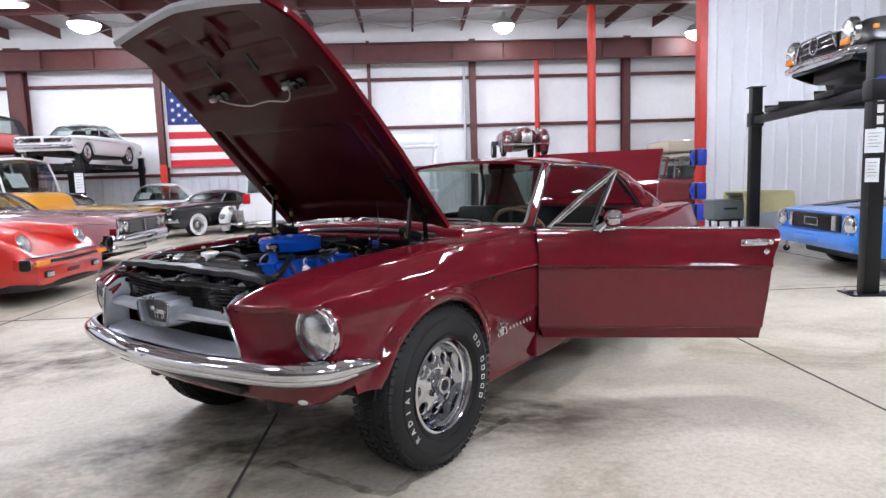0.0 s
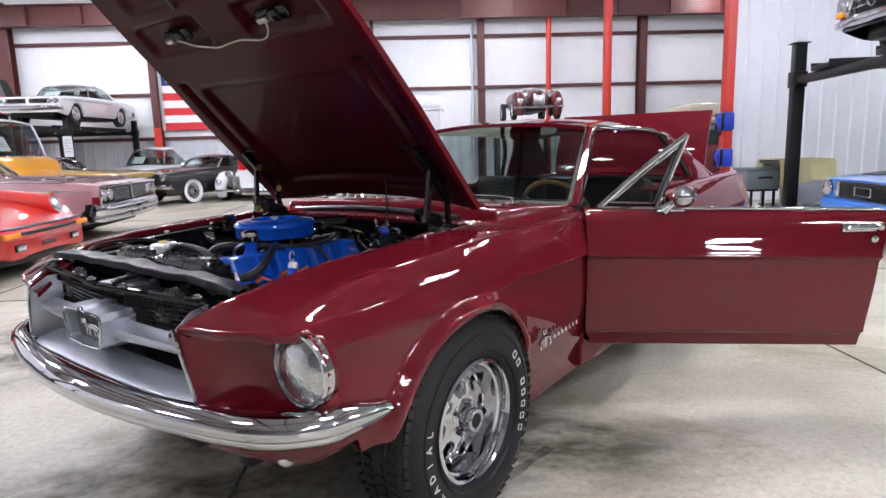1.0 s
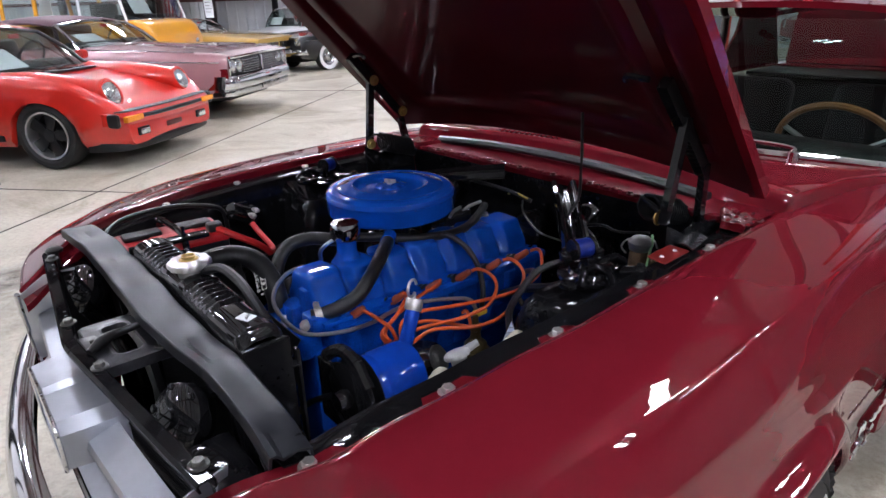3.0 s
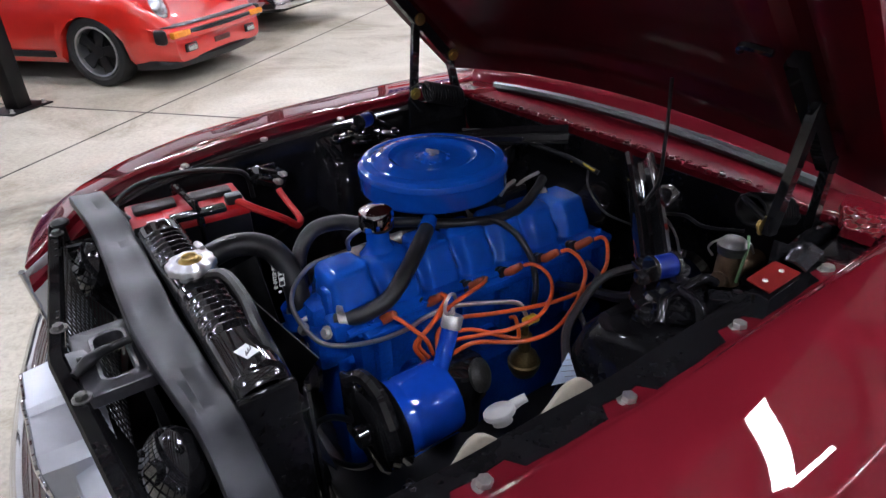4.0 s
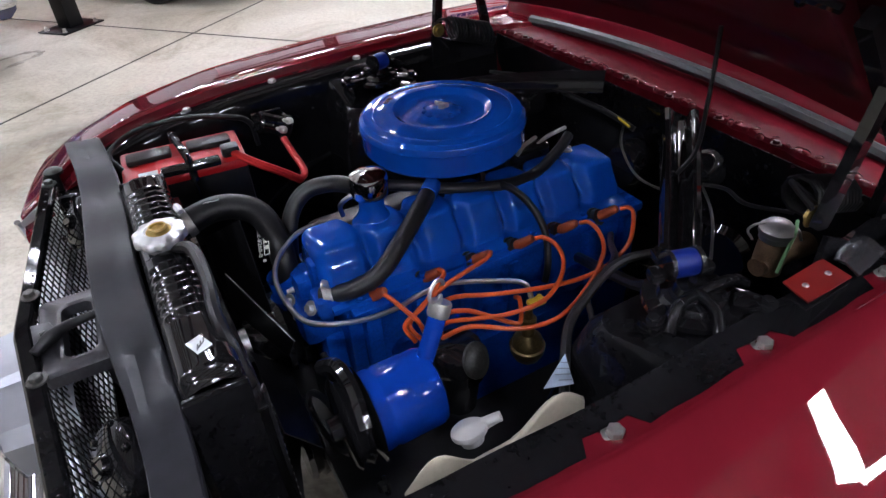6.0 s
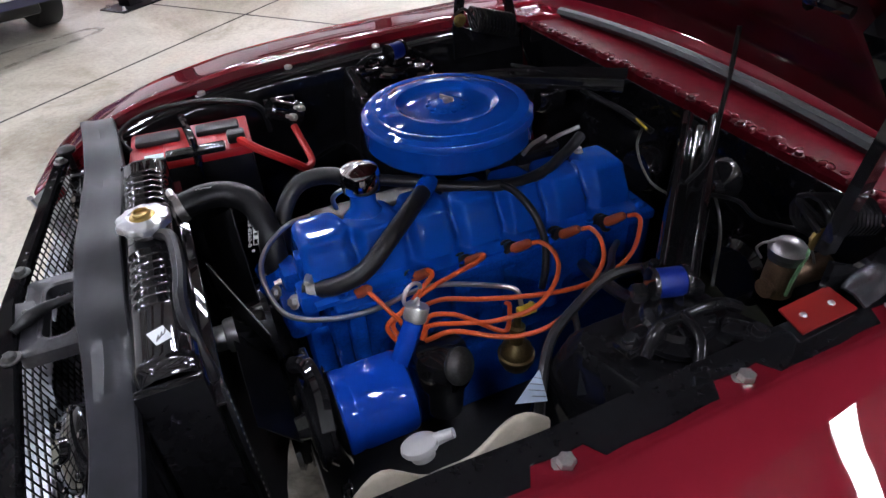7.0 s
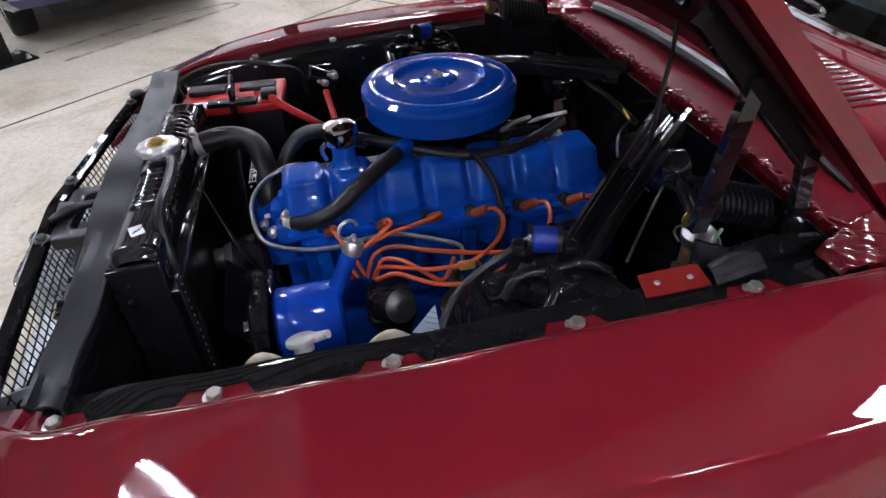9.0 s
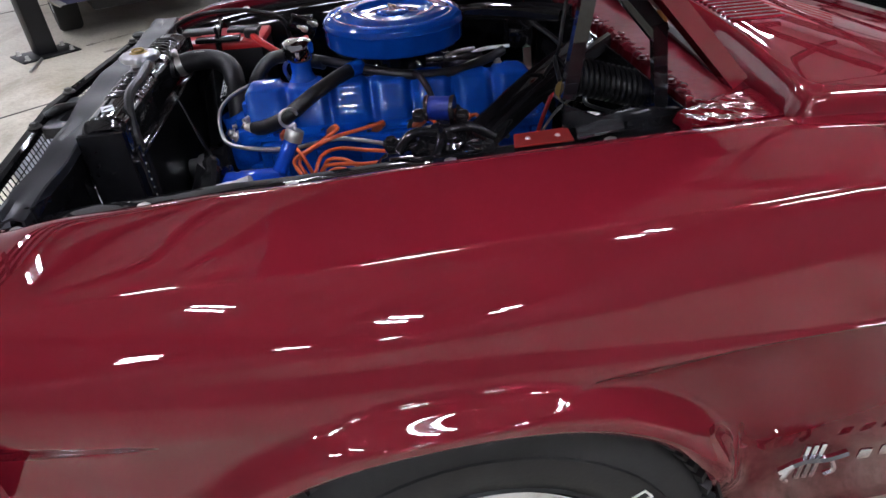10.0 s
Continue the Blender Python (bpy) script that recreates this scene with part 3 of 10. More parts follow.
def build_fenders():
    rows = fender_grid()
    for side in (1, -1):
        rr = rows if side == 1 else mirror_rows(rows)
        bm = bmesh.new()
        sheet(bm, rr, 0.0)
        # rolled lip of the wheel opening and closed inner edges
        low = [r for r in rr[-1]]
        sheet(bm, [low, [Vector((p.x - side * 0.012, p.y, p.z + 0.004)) for p in low], [Vector((p.x - side * 0.05, p.y, p.z + 0.03)) for p in low]])
        top = rr[0]
        sheet(bm, [top, [Vector((p.x - side * 0.004, p.y, p.z - 0.016)) for p in top],
                   [Vector((p.x - side * (0.042 if p.y < 0.5 else 0.01), p.y, p.z - 0.020)) for p in top],
                   [Vector((p.x - side * (0.044 if p.y < 0.5 else 0.012), p.y, p.z - 0.035)) for p in top]])
        rear = [r[-1] for r in rr]
        sheet(bm, [rear, [Vector((p.x - side * 0.03, p.y - 0.004, p.z)) for p in rear]])
        fen = part("fender", bm, M["darkred"], coupe, angle=50)
        # nose panel round the headlamp: eyebrow strip, then a dished panel
        lx, lz = 0.758 * side, 0.712
        edge = [r[0] for r in rr][4:92]
        bm = bmesh.new()

        def dish(x, z):
            a = abs(x)
            y = -0.742 + smoothstep(a, 0.47, 0.66) * 0.115 + max(0, a - 0.66) * 0.25
            return y
        outer = []
        for p in edge:
            outer.append(Vector((p.x - side * 0.008, p.y + 0.006, p.z - 0.008)))
        grill = [Vector((side * lin(t, (0, 1), (0.452, 0.525)), -0.75, lin(t, (0, 1), (0.797, 0.585)))) for t in np.linspace(0, 1, 14)]
        bottom = [Vector((side * a, lin(a, (0.525, 0.7, 0.80), (-0.75, -0.70, -0.6)), 0.575)) for a in np.linspace(0.535, 0.80, 10)]
        n = 72
        loop_pts = list(reversed(edge)) + grill + bottom
        # resample the rim by length
        acc = [0]
        lp = loop_pts + [loop_pts[0]]
        for a, b in zip(lp[:-1], lp[1:]):
            acc.append(acc[-1] + (b - a).length)
        ring_o = []
        for i in range(n):
            s = acc[-1] * i / n
            k = max(j for j in range(len(acc)) if acc[j] <= s + 1e-9)
            k = min(k, len(lp) - 2)
            f = (s - acc[k]) / max(1e-9, acc[k + 1] - acc[k])
            ring_o.append(lp[k].lerp(lp[k + 1], f))
        a0 = [math.atan2(p.z - lz, p.x - lx) for p in ring_o]
        rings = []
        lamp_r, lamp_y = 0.098, -0.612
        for f in (0, 0.02, 0.05, 0.2, 0.45, 0.7, 0.88, 1.0):
            ring = []
            for p, an in zip(ring_o, a0):
                q = Vector((lx + lamp_r * math.cos(an), lamp_y, lz + lamp_r * math.sin(an)))
                c = p.lerp(q, f)
                yd = dish(c.x, c.z)
                w = smoothstep(f, 0.03, 0.16)
                brow = p.z > 0.7 and not (abs(p.x) < 0.53 and p.z < 0.802)
                if f == 0.02 and brow:
                    ring.append(p + Vector((0, 0.003, -0.024)))
                    continue
                if f == 0.05 and brow:
                    ring.append(p + Vector((0, 0.030, -0.030)))
                    continue
                y = p.y * (1 - w) + yd * w
                if f > 0.75:
                    y = y + (lamp_y - y) * smoothstep(f, 0.75, 1.0)
                ring.append(Vector((c.x, y, c.z)))
            rings.append(ring)
        rings.append([Vector((lx + 0.093 * math.cos(an), lamp_y + 0.04, lz + 0.093 * math.sin(an))) for an in a0])
        sheet(bm, rings, closed=True)
        part("nose_panel", bm, M["darkred"], coupe, angle=40)
        bm = bmesh.new()
        brow = [p + Vector((-side * 0.001, 0.002, -0.006)) for p in edge[2:78:5]]
        tube(bm, brow, 0.0075, 10, steps=80)
        part("nose_brow", bm, M["darkred"], coupe, "rolled dark red brow edge")
        # headlamp
        lamp = new("headlight")
        lamp.parent = coupe
        m = pose(lx, lamp_y, lz, 90, 0, 0)
        bm = bmesh.new()
        lathe(bm, [(0.087, 0.004), (0.089, 0.009), (0.094, 0.009), (0.097, 0.003), (0.097, -0.02)], 40, m)
        part("bezel", bm, M["chrome"], lamp)
        bm = bmesh.new()
        lathe(bm, [(0.0, 0.026), (0.03, 0.024), (0.06, 0.017), (0.08, 0.008), (0.089, 0.0), (0.075, -0.03)], 40, m)
        part("lens", bm, M["lens"], lamp, "ribbed clear glass lens")
        # bolts on the inner ledge
        for y in (-0.577, -0.387, -0.187, 0.027, 0.25, 0.45):
            sec = fender_section(y)
            bm = bmesh.new()
            bolt(bm, (side * (sec[0][0] - 0.024), y, sec[0][1] - 0.021), r=0.0095, h=0.010)
            part("fender_bolt", bm, M["zinc"], coupe, "zinc plated hexagon bolt")
    return rows


FENDER = build_fenders()


def build_front():
    # stone guard between grille and bumper, and the lower valance
    bm = bmesh.new()

    def plan(x, y_mid, y_side, w=0.84, p=2.4):
        return y_mid + (y_side - y_mid) * (abs(x) / w) ** p
    xs = np.concatenate([[-0.90, -0.86], np.linspace(-0.835, 0.835, 43), [0.86, 0.90]])
    def wrap(x, y_mid, y_side, z):
        a = abs(x)
        z += (0.597 - z) * 0.62 * smoothstep(a, 0.68, 0.89)
        return (min(a, 0.842) * (1 if x > 0 else -1), plan(min(a, 0.83), y_mid, y_side) + max(0, a - 0.83) * 2.2, z)
    sheet(bm, [[wrap(x, ym, ys, z) for x in xs] for ym, ys, z in ((-0.762, -0.60, 0.597), (-0.77, -0.60, 0.58), (-0.75, -0.58, 0.55), (-0.73, -0.56, 0.51), (-0.715, -0.555, 0.465), (-0.69, -0.54, 0.435), (-0.64, -0.51, 0.425))], 0.004)
    part("front_valance", bm, M["darkred"], coupe)
    for side in (1, -1):
        bm = bmesh.new()
        lathe(bm, [(0, 0.012), (0.03, 0.010), (0.036, 0.0), (0.036, -0.01)], 20, pose(side * 0.675, -0.612, 0.452, 92, 0, side * 24) @ Matrix.Diagonal((0.62, 0.34, 1, 1)))
        part("parking_lamp", bm, M["lens"], coupe, "small oval parking lamp below the bumper")
    # bumper: a chrome blade wrapped round the corners
    bm = bmesh.new()
    path = catmull([(-0.862, -0.425, 0), (-0.862, -0.52, 0), (-0.825, -0.635, 0), (-0.70, -0.735, 0), (-0.45, -0.80, 0), (-0.2, -0.838, 0), (0, -0.848, 0),
                    (0.2, -0.838, 0), (0.45, -0.80, 0), (0.70, -0.735, 0), (0.825, -0.635, 0), (0.862, -0.52, 0), (0.862, -0.425, 0)], 97)
    rows = []
    for i, p in enumerate(path):
        t = (path[min(i + 1, 96)] - path[max(i - 1, 0)]).normalized()
        nrm = Vector((t.y, -t.x, 0))
        end = min(i, 96 - i)
        g = 0.74 * min(1, 0.45 + 0.55 * end / 12)
        zc = 0.583 - 0.006 * smoothstep(10 - end, 0, 10)
        prof = [(-0.02, 0.055), (-0.004, 0.058), (0.012, 0.048), (0.028, 0.03), (0.034, 0.008), (0.03, -0.012), (0.022, -0.022), (0.024, -0.032), (0.012, -0.052), (-0.012, -0.056)]
        rows.append([p + nrm * (a - 0.012) + Vector((0, 0, zc + b * g)) for a, b in prof])
    sheet(bm, rows, 0.003)
    part("front_bumper", bm, M["chrome"], coupe, "chrome wraparound front bumper blade", angle=60)
    for x, y in ((-0.36, -0.822), (0.36, -0.822), (-0.72, -0.735), (0.72, -0.735)):
        bm = bmesh.new()
        lathe(bm, [(0, 0.006), (0.006, 0.005), (0.009, 0)], 12, pose(x, y - 0.008, 0.586, 90, 0, 12 if x > 0 else -12))
        part("bumper_bolt", bm, M["chrome"], coupe)
    # grille cavity: brushed silver walls and sill, black mesh behind
    for side in (1, -1):
        bm = bmesh.new()
        sheet(bm, [[(side * 0.452, -0.752, 0.80), (side * 0.445, -0.70, 0.835), (side * 0.43, -0.64, 0.84)],
                   [(side * 0.49, -0.750, 0.70), (side * 0.462, -0.71, 0.71), (side * 0.44, -0.668, 0.715)],
                   [(side * 0.512, -0.745, 0.612), (side * 0.47, -0.71, 0.632), (side * 0.44, -0.665, 0.645)]], 0.003)
        part("grille_wall", bm, M["silver"], coupe)
        bm = bmesh.new()
        tube(bm, [(side * 0.45, -0.757, 0.803), (side * 0.475, -0.755, 0.74), (side * 0.508, -0.748, 0.64), (side * 0.510, -0.746, 0.614), (side * 0.488, -0.748, 0.605)], 0.006, 8)
        part("grille_trim", bm, M["chrome"], coupe)
    bm = bmesh.new()
    xs = np.linspace(-0.5, 0.5, 31)
    sheet(bm, [[(x, plan(x, -0.762, -0.742, 0.5, 2), 0.596) for x in xs], [(x, plan(x, -0.766, -0.745, 0.5, 2), 0.604) for x in xs],
               [(x, plan(x, -0.745, -0.73, 0.5, 2), 0.618) for x in xs], [(x * 0.94, plan(x, -0.715, -0.705, 0.5, 2), 0.632) for x in xs],
               [(x * 0.88, -0.676, 0.646) for x in xs]], 0.003)
    part("grille_sill", bm, M["silver"], coupe, "brushed silver grille sill")
    bm = bmesh.new()
    tube(bm, [(x, plan(x, -0.767, -0.747, 0.5, 2), 0.601) for x in np.linspace(-0.49, 0.49, 9)], 0.0055, 8)
    part("grille_trim", bm, M["chrome"], coupe)
    # mesh: bars across and upright
    bm = bmesh.new()
    nose_y = lambda x: -0.666 - 0.052 * (1 - abs(x) / 0.5)
    y_of = lambda x, z: nose_y(x) + (0.86 - z) * 0.20
    for i in range(14):
        z = 0.652 + i * 0.0152
        w = lin(z, (0.65, 0.86), (0.43, 0.455))
        tube(bm, [(-w, y_of(w, z), z), (0, y_of(0, z), z), (w, y_of(w, z), z)], 0.0016, 4, steps=9)
    for i in range(-29, 30):
        x = i * 0.0152
        tube(bm, [(x, y_of(x, 0.652), 0.652), (x, y_of(x, 0.855), 0.855)], 0.0013, 4, steps=2)
    part("grille_mesh", bm, M["blacksatin"], coupe, "black wire grille mesh")
    bm = bmesh.new()
    xs = np.linspace(-0.50, 0.47, 41)
    rows = []
    for dy, dz in ((-0.010, -0.010), (-0.012, 0.0), (-0.008, 0.005), (0.008, 0.006), (0.012, 0.001), (0.012, -0.010)):
        rows.append([(x, nose_y(x) - 0.010 + dy, 0.860 + dz) for x in xs])
    sheet(bm, rows, 0.003)
    part("grille_top_bar", bm, M["blackmetal"], coupe, "dark grey steel bar along the grille top")
    for x in (-0.44, -0.075, 0.120, 0.44):
        bm = bmesh.new()
        bolt(bm, (x, nose_y(x) - 0.004, 0.866), r=0.0085, h=0.009)
        part("grille_bolt", bm, M["darkzinc"], coupe)
    for x in (-0.40, -0.37, -0.34, -0.13, -0.11):
        bm = bmesh.new()
        lathe(bm, [(0.0024, 0), (0.0024, 0.0008), (0, 0.0008)], 8, Matrix.Translation((x, nose_y(x) - 0.006, 0.8662)))
        part("bar_hole", bm, M["blacksatin"], coupe)
    # cross bars and the emblem box
    for side in (1, -1):
        bm = bmesh.new()
        xs = [0.10, 0.15, 0.25, 0.35, 0.45]
        rows = []
        for x in xs:
            h = lin(x, (0.1, 0.16, 0.46), (0.030, 0.019, 0.013))
            y = lin(x, (0.1, 0.46), (-0.752, -0.728))
            rows.append([(side * x, y + 0.045, 0.744 + h), (side * x, y, 0.738 + h * 0.5), (side * x, y - 0.004, 0.735), (side * x, y, 0.732 - h * 0.5), (side * x, y + 0.045, 0.73 - h)])
        sheet(bm, rows, 0.004)
        part("grille_bar", bm, M["silver"], coupe)
    bm = bmesh.new()
    prof = [(-0.118, 0.035), (-0.10, 0.052), (-0.02, 0.056), (-0.012, 0.066), (0.012, 0.066), (0.02, 0.056), (0.10, 0.052), (0.118, 0.035), (0.102, -0.04), (0.085, -0.052), (0.015, -0.056), (-0.015, -0.056), (-0.085, -0.052), (-0.102, -0.04)]
    rows = []
    for sc, y in ((1.12, -0.69), (1.10, -0.745), (1.05, -0.783), (0.98, -0.786), (0.92, -0.778), (0.9, -0.755)):
        rows.append([Vector((a * sc, y, 0.744 + b * sc * 0.92)) for a, b in prof])
    vs = sheet(bm, rows, closed=True)
    emb = part("emblem_frame", bm, M["silver"], coupe, "silver emblem frame in the grille centre", angle=30)
    bm = bmesh.new()
    tube(bm, [(a * 1.0, -0.7865, 0.744 + b * 0.92) for a, b in prof + prof[:1]], 0.0035, 6, steps=57)
    part("emblem_rim", bm, M["chrome"], emb)
    bm = bmesh.new()
    prism(bm, [(a * 0.9, b * 0.83) for a, b in prof], 0.004, Matrix.Translation((0, -0.752, 0.744)) @ Matrix.Rotation(radians(90), 4, "X"))
    part("emblem_backing", bm, M["darkzinc"], emb, "grey backing behind the emblem")
    bm = bmesh.new()
    box(bm, (0.075, 0.008, 0.018), (0.0, -0.760, 0.742), bevel=0.003)
    box(bm, (0.03, 0.008, 0.018), (-0.045, -0.760, 0.752), m=None, bevel=0.003)
    for x in (-0.03, -0.01, 0.022, 0.036):
        box(bm, (0.006, 0.006, 0.022), (x, -0.760, 0.724), bevel=0.002)
    tube(bm, [(0.036, -0.760, 0.745), (0.055, -0.760, 0.74)], 0.004, 6, steps=2)
    part("emblem", bm, M["chrome"], emb, "plain chrome emblem shape")


build_front()


# ---- hood, raised on its hinges
HOOD = Matrix.Translation((0, 0.405, 1.000)) @ Matrix.Rotation(radians(-46.2), 4, "X") @ Matrix.Diagonal((1, 0.971, 1, 1))


def build_hood():
    # closed frame: y runs from 0 at the rear edge to -L at the nose, z up
    hood = new("hood")
    hood.parent = coupe
    hood.matrix_basis = HOOD

    def half(y):
        return lin(y, (-1.44, -1.3, -0.95, -0.5, 0), (0.50, 0.545, 0.585, 0.605, 0.60))

    def crown(x, y):
        w = half(y)
        nose = -0.075 * smoothstep(-y, 1.16, 1.44)
        return (0.022 + 0.043 * smoothstep(y, -0.75, 0.0)) * (1 - (x / w) ** 2) + nose - 0.02 * smoothstep(-y, 0.7, 1.3)
    ys = np.linspace(0, -1.37, 36)
    bm = bmesh.new()
    rows = [[(half(y) * u, y - 0.055 * (1 - abs(u) ** 1.25) * smoothstep(-y, 1.15, 1.40), crown(half(y) * u, y) + 0.014) for u in np.linspace(-1, 1, 25)] for y in ys]
    sheet(bm, rows, 0.0)
    for e in (0, -1):
        edge = [r[e] for r in rows]
        sg = -1 if e == 0 else 1
        sheet(bm, [edge, [(p[0], p[1], p[2] - 0.022) for p in edge], [(p[0] - sg * 0.03, p[1], p[2] - 0.024) for p in edge]])
    for r in (rows[0], rows[-1]):
        sheet(bm, [r, [(p[0], p[1], p[2] - 0.024) for p in r]])
    part("hood_skin", bm, M["darkred"], hood, angle=50)
    # silver lip along the nose
    bm = bmesh.new()
    r = rows[-1]
    sheet(bm, [[(p[0], p[1] - 0.004, p[2] + 0.006) for p in r], [(p[0], p[1] - 0.012, p[2] - 0.014) for p in r], [(p[0], p[1] - 0.004, p[2] - 0.034) for p in r], [(p[0], p[1] + 0.022, p[2] - 0.036) for p in r]], 0.002)
    part("hood_lip", bm, M["silver"], hood, "silver moulding along the hood nose")

    # pressed inner panel with deep wells and raised ribs
    def well(x, y, x0, x1, y0, y1, s=0.035):
        return smoothstep(x, x0, x0 + s) * (1 - smoothstep(x, x1 - s, x1)) * smoothstep(y, y0, y0 + s) * (1 - smoothstep(y, y1 - s, y1))

    def inner(x, y):
        a = abs(x)
        d = 0.0
        d += 0.034 * well(x, y, -0.44, 0.44, -0.72, -0.09, 0.06)             # main pan
        d += 0.018 * well(a, y, 0.0, 0.30, -0.60, -0.2, 0.09)
        d += 0.026 * well(a, y, 0.10, 0.50, -1.02, -0.87)                     # turn lamp wells
        d += 0.022 * well(x, y, -0.42, 0.42, -1.18, -1.06)
        d += 0.020 * well(a, y, 0.12, 0.36, -1.32, -1.22, 0.02)
        d += 0.02 * well(a, y, 0.47, 0.53, -0.75, -0.1, 0.02)
        f = (abs(x) / 0.37) ** 4 + (abs(y + 0.42) / 0.27) ** 4
        d -= 0.010 * math.exp(-((f - 1) / 0.22) ** 2)                         # bead round the pan
        return -0.036 + d
    bm = bmesh.new()
    yy = np.linspace(-0.012, -1.35, 140)
    rows = []
    for y in yy:
        w = half(y) - 0.014
        rows.append([(w * u, y - 0.050 * (1 - abs(u) ** 1.25) * smoothstep(-y, 1.15, 1.40), min(crown(w * u, y) + 0.003, crown(w * u, y) - 0.0066 * (1 - u * u) + inner(w * u, y) + 0.02)) for u in np.linspace(-1, 1, 92)])
    sheet(bm, rows)
    part("inner_panel", bm, M["darkred_shade"], hood, "pressed dark red inner panel with ribs", angle=45)
    # openings, latch and clips
    for x, y, sx, sy in ((0.27, -0.945, 0.15, 0.05), (-0.27, -0.945, 0.15, 0.05)):
        bm = bmesh.new()
        box(bm, (sx, sy, 0.02), (x, y, -0.006), bevel=0.012)
        box(bm, (sx * 0.3, sy * 0.9, 0.035), (x + 0.02, y, -0.012), bevel=0.01)
        part("turn_lamp_housing", bm, M["blackgloss"], hood)
        bm = bmesh.new()
        box(bm, (0.045, 0.02, 0.016), (x - 0.035, y + 0.005, -0.026), bevel=0.004)
        part("turn_lamp_clip", bm, M["steel"], hood)
    bm = bmesh.new()
    tube(bm, [(-0.25, -0.935, -0.03), (-0.17, -0.905, -0.034), (-0.06, -0.885, -0.038), (0.0, -0.89, -0.038), (0.09, -0.895, -0.038), (0.19, -0.88, -0.036), (0.24, -0.91, -0.035), (0.25, -0.95, -0.03)], 0.0034, 6)
    part("wire", bm, M["cream"], hood, "pale wire clipped across the hood underside")
    bm = bmesh.new()
    box(bm, (0.17, 0.08, 0.012), (0, -1.21, -0.03), bevel=0.005)
    box(bm, (0.05, 0.1, 0.03), (0, -1.20, -0.04), bevel=0.008)
    tube(bm, [(-0.03, -1.24, -0.05), (0, -1.26, -0.075), (0.03, -1.24, -0.05)], 0.005, 6)
    part("hood_latch", bm, M["darkred_shade"], hood)
    for x, y, sx, sy in ((0.14, -1.09, 0.02, 0.09), (-0.14, -1.09, 0.02, 0.09), (0.36, -1.30, 0.03, 0.015), (-0.36, -1.30, 0.03, 0.015), (0.22, -1.33, 0.03, 0.015), (-0.22, -1.33, 0.03, 0.015)):
        bm = bmesh.new()
        box(bm, (sx, sy, 0.006), (x, y, -0.022), bevel=0.002)
        part("panel_slot", bm, M["blacksatin"], hood)
    for x in (-0.36, -0.2, 0.2, 0.36):
        bm = bmesh.new()
        tube(bm, [(x, -1.36, -0.03), (x + 0.03, -1.365, -0.036), (x + 0.05, -1.36, -0.03)], 0.006, 6)
        part("rubber_buffer", bm, M["rubber"], hood)


build_hood()


# ---- cowl, windscreen, roof, trunk, doors
WS_B, WS_T = (0.69, 0.985, 0.962), (0.53, 1.52, 1.305)


